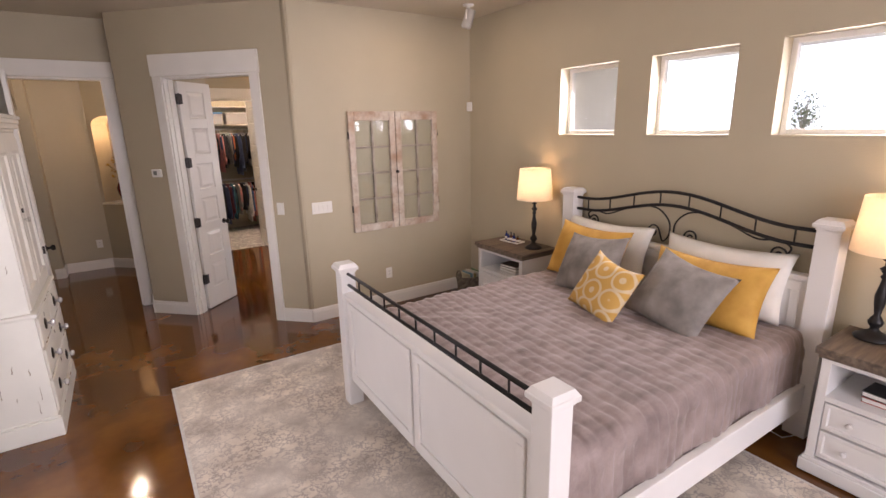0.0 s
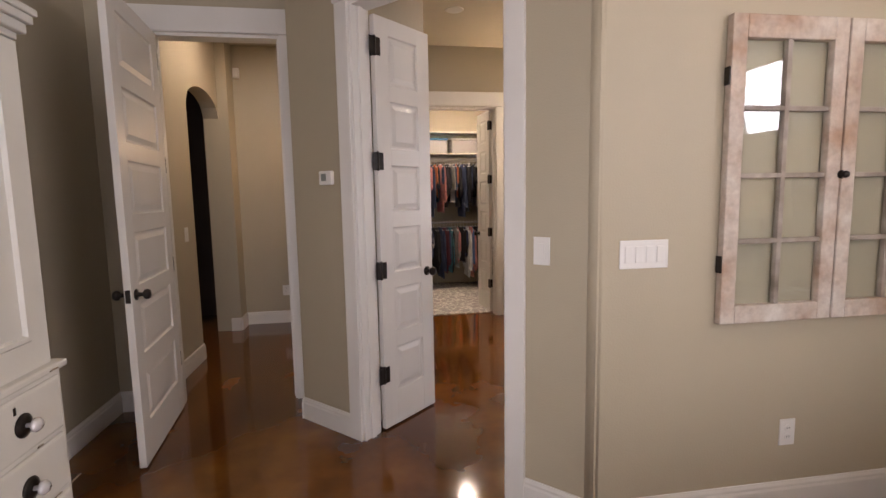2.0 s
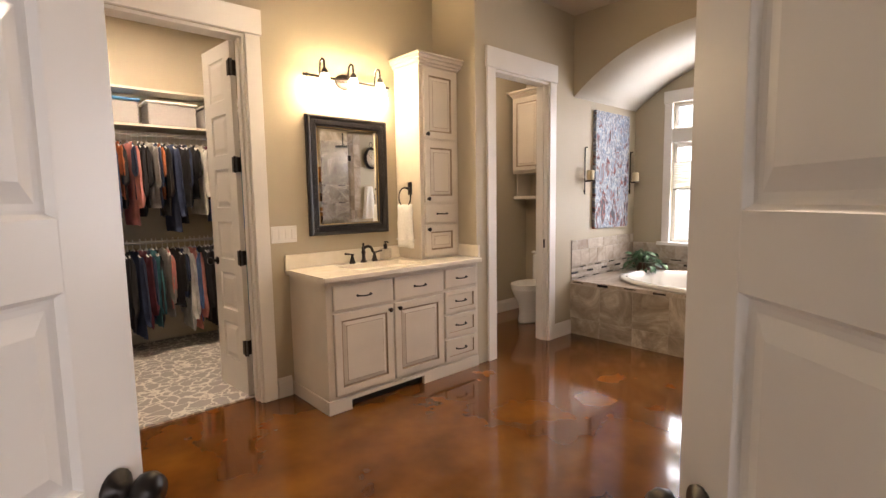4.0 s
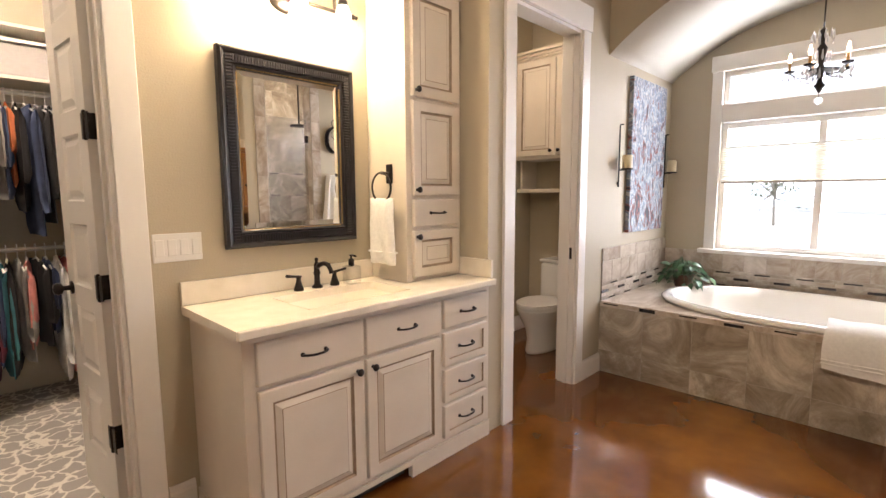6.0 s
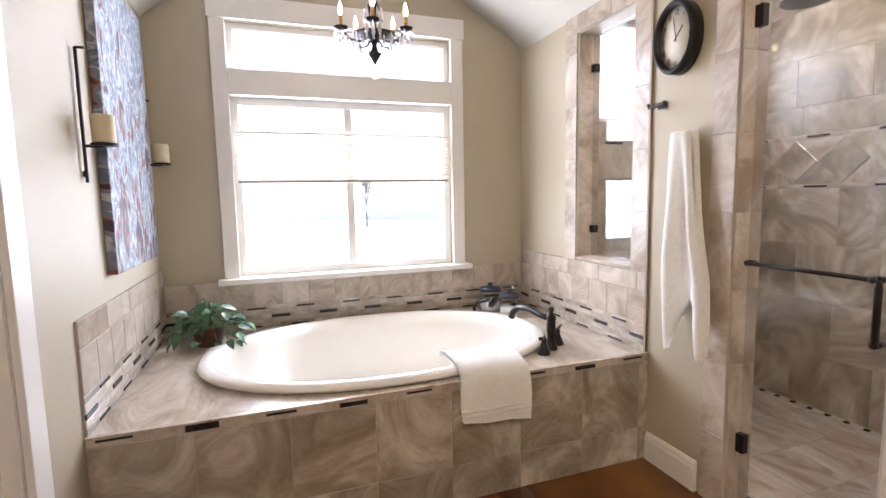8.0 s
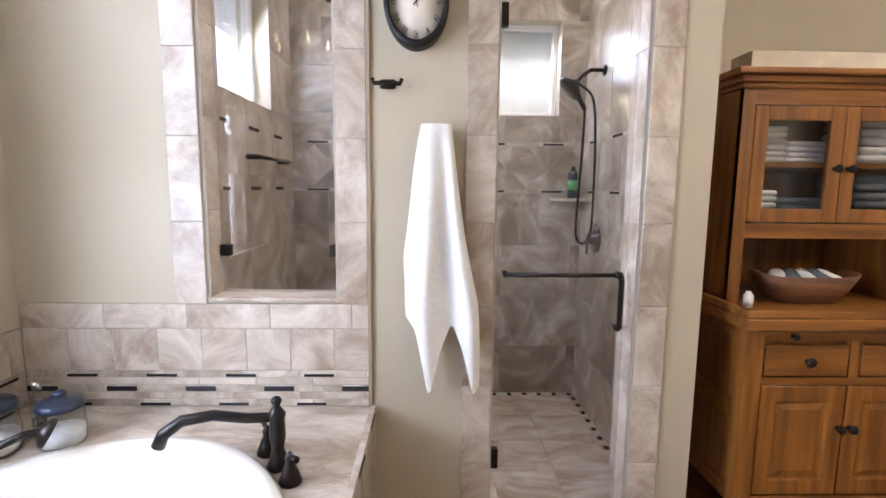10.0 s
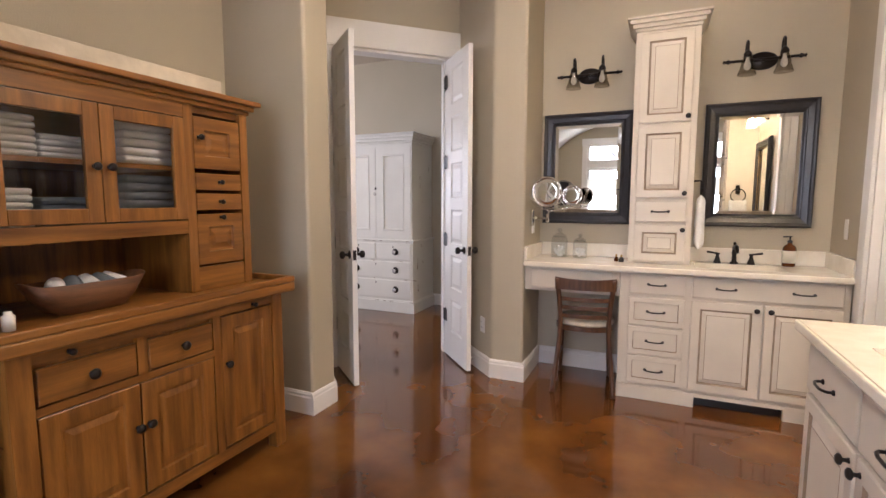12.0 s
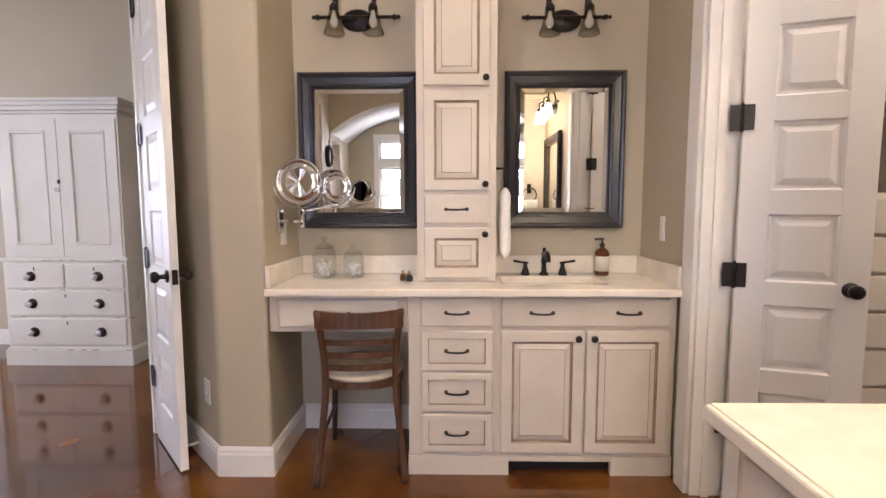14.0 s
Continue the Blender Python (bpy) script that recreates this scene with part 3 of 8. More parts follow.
# patio door with one tall pane
d = thing("patio_door", "white glazed patio door with one tall pane, closed", "door", at=(-1.10, 1.66, 0.01), rz=90)
bm = bmesh.new()
for q in ((0, 0, 0.12, 2.42), (0.70, 0, 0.82, 2.42), (0.12, 0, 0.70, 0.25), (0.12, 2.27, 0.70, 2.42)):
    box(bm, q[0], -0.022, q[1], q[2], 0.022, q[3], bevel=0.003)
part("frame", bm, TRIM, d)
part("pane", B(0.12, -0.004, 0.25, 0.70, 0.004, 2.27), WGLASS, d).visible_shadow = False
knob(d, (0.06, -0.022, 0.97), pose(0, 0, 0, 90))

# ---- windows ----


def window(name, bars, panes, label, at, rz, depth=0.05):
    """White frame bars and panes given as (x0, z0, x1, z1) in the window's own plane."""
    w = thing(name, label, "window", at=at, rz=rz)
    w["kind"] = "structure"
    for q in bars:
        part("frame", B(q[0], -depth / 2, q[1], q[2], depth / 2, q[3], bevel=0.003), TRIM, w)
    for q in panes:
        part("pane", B(q[0], -0.003, q[1], q[2], 0.003, q[3]), WGLASS, w).visible_shadow = False
    return w


def ring_bars(x0, z0, x1, z1, b):
    return [(x0, z0, x0 + b, z1), (x1 - b, z0, x1, z1), (x0 + b, z0, x1 - b, z0 + b), (x0 + b, z1 - b, x1 - b, z1)]


for k, (y0, y1) in enumerate(((2.105, 2.725), (1.17, 1.80), (0.10, 0.91))):
    w = y1 - y0
    window(f"window_{k + 1}", ring_bars(0, 0, w, 0.585, 0.035), [(0.035, 0.035, w - 0.035, 0.55)], "small square clerestory window over the bed, set deep in the wall", (3.78, y0, 1.86), 90)
    bm = B(3.630, y0, 1.845, 3.75, y1, 1.861, bevel=0.003)
    structure("window_sill", bm, PAINT, "plain painted window ledge", "sill")
wt = window("window_4", ring_bars(0, 0, 1.39, 1.08, 0.045) + [(0.67, 0.045, 0.72, 1.035)] + ring_bars(0, 1.24, 1.39, 1.51, 0.035) + [(0, 1.08, 1.39, 1.24)], [(0.045, 0.045, 0.67, 1.035), (0.72, 0.045, 1.345, 1.035), (0.035, 1.275, 1.355, 1.475)], "large white slider window over the tub with a transom", (6.47, 5.535, 0.86), 90)
for q in ((5.455, 0.86, 5.54, 2.37), (6.92, 0.86, 7.005, 2.37)):
    part("casing", B(6.378, q[0], q[1], 6.40, q[2], q[3], bevel=0.003), TRIM, None)
for ob in [o for o in bpy.data.objects if o.name.startswith("casing")]:
    tagged(ob, "flat white window casing", "trim", kind="structure")
structure("trim", B(6.374, 5.445, 2.372, 6.40, 7.015, 2.50, bevel=0.003), TRIM, "white head board over the window", "trim")
structure("trim", B(6.378, 5.542, 1.945, 6.47, 6.918, 2.095, bevel=0.003), TRIM, "white board between window and transom", "trim")
structure("window_sill", B(6.33, 5.42, 0.828, 6.47, 7.04, 0.862, bevel=0.004), TRIM, "white window sill over the tub", "sill")
bm = bmesh.new()
pv = None
for k in range(31):
    z = 1.445 + 0.285 * k / 30
    x = 6.413 if k % 2 else 6.421
    cur = [bm.verts.new(c) for c in ((x, 5.56, z), (x, 6.90, z), (x + 0.010, 6.90, z), (x + 0.010, 5.56, z))]
    for q in range(4) if pv else ():
        bm.faces.new((pv[q], pv[(q + 1) % 4], cur[(q + 1) % 4], cur[q]))
    pv = cur
s = thing("window_shade", "white cellular shade lowered across the middle of the window", "window shade", at=(0, 0, 0))
part("fabric", bm, sheer("shade_fabric", (0.80, 0.78, 0.72), 0.36), s)
part("bottom_rail", B(6.41, 5.56, 1.432, 6.43, 6.90, 1.447, bevel=0.002), mat("tan_shade_rail", (0.34, 0.30, 0.24), 0.6), s, "tan bottom rail")
part("top_rail", B(6.41, 5.56, 1.730, 6.43, 6.90, 1.742, bevel=0.002), TRIM, s)
window("window_5", ring_bars(0, 0, 0.48, 0.565, 0.03), [(0.03, 0.03, 0.45, 0.535)], "small fixed shower window", (4.11, 3.56, 1.82), 0)
window("window_6", ring_bars(0, 0, 0.75, 0.65, 0.035), [(0.035, 0.035, 0.715, 0.615)], "shower side window", (5.88, 4.05, 1.77), 90)
# unseen south windows, added as an opening for the bedroom's fill light
for x0 in (1.44, -0.26):
    window("window_7", ring_bars(0, 0, 1.5, 2.0, 0.06) + [(0.06, 0.97, 1.44, 1.03)], [(0.06, 0.06, 1.44, 0.97), (0.06, 1.03, 1.44, 1.94)], "large unseen bedroom window, added to bring in daylight", (x0, -3.05, 0.5), 0)

# ---- bedroom ----
# rug
RUG = mat("faded_vintage_rug", (0.47, 0.41, 0.36), 0.95, 0, 0.15, 5.0, 0.5, 300, (0.74, 0.69, 0.62), detail=12, grain=0.3)
n_, l_ = RUG.node_tree.nodes, RUG.node_tree.links
vo = n_.new("ShaderNodeTexVoronoi")
vo.inputs["Scale"].default_value = 13
vo.feature = "DISTANCE_TO_EDGE"
tc_ = n_.new("ShaderNodeTexCoord")
wrp = n_.new("ShaderNodeTexNoise")
wrp.inputs["Scale"].default_value, wrp.inputs["Detail"].default_value = 22, 10
mxv = n_.new("ShaderNodeMix")
mxv.data_type = "VECTOR"
mxv.inputs[0].default_value = 0.2
l_.new(tc_.outputs["Object"], mxv.inputs[4])
l_.new(wrp.outputs["Color"], mxv.inputs[5])
l_.new(mxv.outputs[1], vo.inputs["Vector"])
l_.new(tc_.outputs["Object"], wrp.inputs["Vector"])
rr = n_.new("ShaderNodeValToRGB")
rr.color_ramp.elements[0].color, rr.color_ramp.elements[0].position = (0.62, 0.60, 0.62, 1), 0.02
rr.color_ramp.elements[1].color, rr.color_ramp.elements[1].position = (1.08, 1.05, 1.0, 1), 0.13
l_.new(vo.outputs["Distance"], rr.inputs[0])
mm = n_.new("ShaderNodeMix")
mm.data_type, mm.blend_type = "RGBA", "MULTIPLY"
wear = n_.new("ShaderNodeTexNoise")
wear.inputs["Scale"].default_value, wear.inputs["Detail"].default_value = 2.5, 6
l_.new(tc_.outputs["Object"], wear.inputs["Vector"])
wr = n_.new("ShaderNodeMapRange")
wr.inputs[1].default_value, wr.inputs[2].default_value = 0.36, 0.60
l_.new(wear.outputs[0], wr.inputs[0])
l_.new(wr.outputs[0], mm.inputs[0])
bb = n_["Principled BSDF"]
l_.new(bb.inputs["Base Color"].links[0].from_socket, mm.inputs[6])
l_.new(rr.outputs[0], mm.inputs[7])
l_.new(mm.outputs[2], bb.inputs["Base Color"])
rug = thing("area_rug", "faded grey and ivory vintage-pattern area rug under the bed", "rug", at=(1.6, 1.6, 0))
part("pile", B(-1.38, -2.55, 0.0, 1.42, 1.84, 0.010, bevel=0.003), RUG, rug)
bm = bmesh.new()
for q in ((-1.40, -2.57, -1.38, 1.86), (1.42, -2.57, 1.44, 1.86), (-1.38, 1.84, 1.42, 1.86), (-1.38, -2.57, 1.42, -2.55)):
    box(bm, q[0], q[1], 0, q[2], q[3], 0.009, bevel=0.002)
part("edge_binding", bm, mat("rug_binding", (0.58, 0.56, 0.52), 0.95, 0, 0.1, 50, 0.4, 200), rug)

# bed
bed = thing("bed", "white painted king bed with panelled footboard and black iron rails", "bed", at=(2.41, 1.458, 0.01), rz=-1.0)
bed.matrix_basis = bed.matrix_basis @ Matrix.Diagonal((1, 0.952, 1, 1))


def post(x, y, h, w=0.105):
    p = part("post", B(x - w / 2, y - w / 2, 0, x + w / 2, y + w / 2, h - 0.05, bevel=0.004), BEDWHITE, bed)
    bm = bmesh.new()
    box(bm, x - w / 2 - 0.006, y - w / 2 - 0.006, h - 0.062, x + w / 2 + 0.006, y + w / 2 + 0.006, h - 0.048, bevel=0.003)
    q = w / 2 + 0.02
    box(bm, x - q, y - q, h - 0.048, x + q, y + q, h - 0.022, bevel=0.005)
    lo = [bm.verts.new((x + a * q * 0.93, y + b * q * 0.93, h - 0.022)) for a, b in ((-1, -1), (1, -1), (1, 1), (-1, 1))]
    hi = [bm.verts.new((x + a * q * 0.75, y + b * q * 0.75, h)) for a, b in ((-1, -1), (1, -1), (1, 1), (-1, 1))]
    bm.faces.new(hi)
    for k in range(4):
        bm.faces.new((lo[k], lo[(k + 1) % 4], hi[(k + 1) % 4], hi[k]))
    part("post_cap", bm, BEDWHITE, bed)


for y in (-1.035, 1.035):
    post(-1.11, y, 1.06)
    post(1.11, y, 1.385, 0.13)
    part("side_rail", B(-1.055, y - 0.022, 0.19, 1.045, y + 0.022, 0.36, bevel=0.004), BEDWHITE, bed)
    part("bolt_cover", turned(bmesh.new(), [(0.012, 0), (0.012, 0.006), (0, 0.008)], seg=10, m=Matrix.Translation((-1.11, math.copysign(1.0875, y), 0.30)) @ pose(0, 0, 0, -90 if y > 0 else 90)), BRONZE, bed)
fb = part("footboard", B(-1.135, -0.9825, 0.20, -1.085, 0.9825, 0.825, bevel=0.003), BEDWHITE, bed)
part("top_rail", B(-1.155, -0.9825, 0.825, -1.065, 0.9825, 0.86, bevel=0.006), BEDWHITE, bed)
for y0, y1 in ((-0.93, -0.02), (0.02, 0.93)):
    bm = bmesh.new()
    for q in ((y0, 0.765, y1, 0.805), (y0, 0.215, y1, 0.285), (y0, 0.285, y0 + 0.05, 0.765), (y1 - 0.05, 0.285, y1, 0.765)):
        box(bm, -1.149, q[0], q[1], -1.135, q[2], q[3], bevel=0.004)
    part("panel_moulding", bm, BEDWHITE, bed)
for z in (0.91, 0.99):
    part("iron_rail", tube(bmesh.new(), [(-1.11, -0.985, z), (-1.11, 0.985, z)], 0.011, 10), IRON, bed, "black iron bar")
for k in range(9):
    y = -0.985 + 1.97 * (k + 1) / 10
    part("iron_picket", tube(bmesh.new(), [(-1.11, y, 0.915), (-1.11, y, 0.985)], 0.006, 7), IRON, bed)
part("headboard", B(1.08, -0.97, 0.20, 1.13, 0.97, 1.0, bevel=0.003), BEDWHITE, bed)
part("headboard_cap", B(1.065, -0.97, 1.0, 1.145, 0.97, 1.03, bevel=0.006), BEDWHITE, bed)
for y0, y1 in ((-0.93, -0.32), (-0.28, 0.28), (0.32, 0.93)):
    bm = bmesh.new()
    for q in ((y0, 0.93, y1, 0.985), (y0, 0.5, y0 + 0.05, 0.93), (y1 - 0.05, 0.5, y1, 0.93)):
        box(bm, 1.068, q[0], q[1], 1.08, q[2], q[3], bevel=0.004)
    part("panel_moulding", bm, BEDWHITE, bed)


def crest(y, z0, rise=0.135):
    a = abs(y) / 0.97
    return z0 + rise * (0.5 + 0.5 * math.cos(math.pi * min(1, a * 1.12)))


for z0, r in ((1.305, 0.0125), (1.205, 0.0125)):
    part("iron_rail", tube(bmesh.new(), [(1.105, -0.975 + 1.95 * k / 40, crest(-0.975 + 1.95 * k / 40, z0)) for k in range(41)], r, 9), IRON, bed, "arched black iron bar")
for k in range(8):
    y = -0.84 + 1.68 * k / 7
    part("iron_picket", tube(bmesh.new(), [(1.105, y, crest(y, 1.205)), (1.105, y, crest(y, 1.305))], 0.006, 7), IRON, bed)


def spiral(cy, cz, r0, turns, a0, sign, tail):
    pts = []
    for k in range(30):
        f = k / 29
        a = a0 + sign * turns * 2 * math.pi * f
        r = r0 * (0.22 + 0.78 * f)
        pts.append((1.105, cy + r * math.cos(a), cz + r * math.sin(a)))
    return pts[:-1] + smooth_line([pts[-1]] + [(1.105, y, z) for y, z in tail], 6)


for s in (-1, 1):
    a = [(y, z) for y, z in ((s * 0.10, 1.10), (s * 0.05, 1.20), (s * 0.13, 1.29), (s * 0.25, 1.30))]
    part("iron_scroll", tube(bmesh.new(), spiral(s * 0.16, 1.125, 0.055, 1.4, 0.4 if s > 0 else math.pi - 0.4, s, [(s * 0.07, 1.06), (s * 0.02, 1.12), (s * 0.03, 1.22), (s * 0.12, 1.30), (s * 0.24, 1.318)]), 0.0065, 7), IRON, bed, "curled black iron scroll")
    part("iron_scroll", tube(bmesh.new(), spiral(s * 0.76, 1.12, 0.055, 1.4, math.pi - 0.4 if s > 0 else 0.4, -s, [(s * 0.83, 1.18), (s * 0.75, 1.215), (s * 0.62, 1.20), (s * 0.45, 1.26), (s * 0.25, 1.32)]), 0.0065, 7), IRON, bed, "curled black iron scroll")

bed2 = thing("mattress", "white mattress under the quilt, on the bed", "mattress", at=(2.41, 1.458, 0.01), rz=-1.0)
bed2.matrix_basis = bed2.matrix_basis @ Matrix.Diagonal((1, 0.952, 1, 1))
part("mattress_body", B(-1.04, -0.97, 0.30, 1.05, 0.97, 0.66, bevel=0.05), mat("mattress_white", (0.6, 0.6, 0.58), 0.9), bed2)


def quilt_mat():
    m = mat("grey_velvet_quilt", (0.215, 0.162, 0.152), 0.75, 0, 0.22, 6, 0.25, 200, (0.31, 0.245, 0.232), detail=8, grain=0.3, stretch=(1, 2.2, 1))
    m.node_tree.nodes["Principled BSDF"].inputs["Sheen Weight"].default_value = 0.35
    m.node_tree.nodes["Principled BSDF"].inputs["Sheen Roughness"].default_value = 0.35
    return m


quilt = thing("quilt", "mauve-grey velvet quilt with rows of stitched tufts, spread over the bed", "quilt", at=(2.41, 1.458, 0.01), rz=-1.0)
quilt.matrix_basis = quilt.matrix_basis @ Matrix.Diagonal((1, 0.952, 1, 1))
bm = bmesh.new()
prof = []
NS = 64
top, low, half, rad = 0.695, 0.345, 1.005, 0.085
arcs = [(-half, low), (-half, top - rad)] + [(-half + rad - rad * math.cos(math.pi / 2 * k / 6), top - rad + rad * math.sin(math.pi / 2 * k / 6)) for k in range(1, 7)]
flat = [(-half + rad + (half - rad) * 2 * k / 110, top) for k in range(1, 110)]
side = [(-half, low + (top - rad - low) * k / 9) for k in range(9)]
left = side + arcs[1:]
prof = left + flat + [(-y, z) for y, z in reversed(left)]
grid = []
NX = 200
for i in range(NX + 1):
    x = -1.055 + 2.10 * i / NX
    row = []
    for j, (y, z) in enumerate(prof):
        along = j / len(prof)
        run = y if z > top - 0.01 else math.copysign(half + top - z, y)
        rowno = math.floor((x + 0.012 * noise.noise((x * 2, run * 3, 5))) / 0.078)
        s = abs(2 * ((x + 0.012 * noise.noise((x * 2, run * 3, 5))) / 0.078 - rowno) - 1)
        jit = 2.2 * noise.noise((rowno * 3.7, run * 5, 2))
        tuft = 0.5 + 0.5 * math.cos(2 * math.pi * run / 0.12 + (math.pi if rowno % 2 else 0) + jit)
        d = 0.008 * (1 - s ** 3) * (0.3 + 0.7 * tuft) - 0.003 * s ** 6 + 0.004 * noise.noise((x * 22, run * 16, 4))
        d += 0.010 * (noise.noise((x * 2.5, y * 2.5, 3)) + 0.5 * noise.noise((x * 7, y * 7, 9)))
        fold = 0.012 * math.sin(x * 13 + 2 * noise.noise((x * 2, 1, 1))) if z < top - rad else 0
        ny = 0 if z > top - 0.001 else math.copysign(1, y)
        zz = z + d if z > top - rad * 0.5 else z
        if z == low:
            zz = low + 0.012 * noise.noise((x * 4, y, 0))
        row.append(bm.verts.new((x, y + ny * (d + fold + 0.02 * (top - z)), zz)))
    grid.append(row)
for i in range(NX):
    for j in range(len(prof) - 1):
        f = bm.faces.new((grid[i][j], grid[i][j + 1], grid[i + 1][j + 1], grid[i + 1][j]))
        f.smooth = True
part("quilt_cover", bm, quilt_mat(), quilt, smooth=True)
bpy.data.objects["quilt_cover"].modifiers.new("thick", "SOLIDIFY").thickness = 0.008


def cushion(bm, w, h, t, sag=0.0, seed=0):
    """A stuffed pillow standing in the xz plane, centred at its bottom edge."""
    N = 22
    for sgn in (-1, 1):
        g = []
        for i in range(N + 1):
            row = []
            for j in range(N + 1):
                u, v = 2 * i / N - 1, 2 * j / N - 1
                pinch = 1 - 0.07 * (1 - u * u) * (abs(v) ** 3)
                pinch2 = 1 - 0.07 * (1 - v * v) * (abs(u) ** 3)
                d = t / 2 * ((1 - abs(u) ** 2.6) * (1 - abs(v) ** 2.6)) ** 0.55
                d += 0.012 * noise.noise((u * 2.2 + seed, v * 2.2, sgn * 3)) * (1 - u ** 4) * (1 - v ** 4)
                row.append(bm.verts.new((u * w / 2 * pinch2, sgn * d, h / 2 + v * h / 2 * pinch - sag * (1 - u * u) * (v + 1) / 2)))
            g.append(row)
        for i in range(N):
            for j in range(N):
                f = bm.faces.new((g[i][j], g[i + 1][j], g[i + 1][j + 1], g[i][j + 1]))
                f.smooth = True
    bmesh.ops.remove_doubles(bm, verts=bm.verts, dist=1e-4)
    return bm


def pillow(label, material, w, h, t, at, lean, rz, roll=0, seed=0, group="pillows on the bed"):
    p = part("pillow", cushion(bmesh.new(), w, h, t, 0.02, seed), material, smooth=True)
    p.matrix_basis = Matrix.Translation(at) @ pose(0, 0, 0, 0, 0, rz) @ pose(0, 0, 0, lean, 0, 0) @ pose(0, 0, 0, 0, roll, 0)
    return tagged(p, label, "pillow", group)


GOLDV = mat("mustard_velvet", (0.50, 0.26, 0.035), 0.7, 0, 0.15, 6, 0.15, 300, (0.62, 0.36, 0.07))
GREYV = mat("grey_faux_fur", (0.22, 0.20, 0.185), 0.95, 0, 0.25, 7, 0.9, 260, (0.34, 0.31, 0.29), detail=9)
WHITEC = mat("white_cotton", (0.72, 0.70, 0.66), 0.9, 0, 0.05, 9, 0.2, 200)
PATT = mat("mustard_scroll_print", (0.55, 0.33, 0.08), 0.8, 0, 0.1, 12, 0.2, 300)
n_, l_ = PATT.node_tree.nodes, PATT.node_tree.links
tc_ = n_.new("ShaderNodeTexCoord")
mp_ = n_.new("ShaderNodeMapping")
mp_.inputs["Scale"].default_value = (1, 0, 1)
l_.new(tc_.outputs["Object"], mp_.inputs[0])
vv = n_.new("ShaderNodeTexVoronoi")
vv.inputs["Scale"].default_value, vv.inputs["Randomness"].default_value = 6.5, 0.15
l_.new(mp_.outputs[0], vv.inputs["Vector"])
sn = n_.new("ShaderNodeMath")
sn.operation = "SINE"
mu = n_.new("ShaderNodeMath")
mu.operation = "MULTIPLY"
mu.inputs[1].default_value = 17
l_.new(vv.outputs["Distance"], mu.inputs[0])
l_.new(mu.outputs[0], sn.inputs[0])
cr = n_.new("ShaderNodeValToRGB")
cr.color_ramp.elements[0].position, cr.color_ramp.elements[1].position = 0.35, 0.75
cr.color_ramp.elements[0].color, cr.color_ramp.elements[1].color = (0.56, 0.33, 0.08, 1), (0.62, 0.50, 0.32, 1)
l_.new(sn.outputs[0], cr.inputs[0])
l_.new(cr.outputs[0], n_["Principled BSDF"].inputs["Base Color"])
pillow("white cotton sleeping pillow against the headboard", WHITEC, 0.85, 0.46, 0.20, (3.36, 1.98, 0.73), 18, 90, seed=1)
pillow("white cotton sleeping pillow against the headboard", WHITEC, 0.85, 0.46, 0.20, (3.36, 1.02, 0.72), 18, 90, seed=2)
pillow("mustard velvet pillow with piped edge", GOLDV, 0.72, 0.48, 0.20, (3.13, 1.99, 0.71), 26, 88, seed=3)
pillow("mustard velvet pillow with piped edge", GOLDV, 0.76, 0.46, 0.20, (3.06, 0.98, 0.70), 28, 91, seed=4)
pillow("fluffy grey faux-fur cushion", GREYV, 0.53, 0.50, 0.19, (2.91, 1.78, 0.70), 34, 88, 6, seed=5)
pillow("fluffy grey faux-fur cushion", GREYV, 0.53, 0.50, 0.19, (2.82, 1.08, 0.70), 38, 92, -12, seed=6)
pillow("mustard cushion with a cream scroll print", PATT, 0.44, 0.42, 0.15, (2.64, 1.47, 0.70), 32, 84, -10, seed=7)


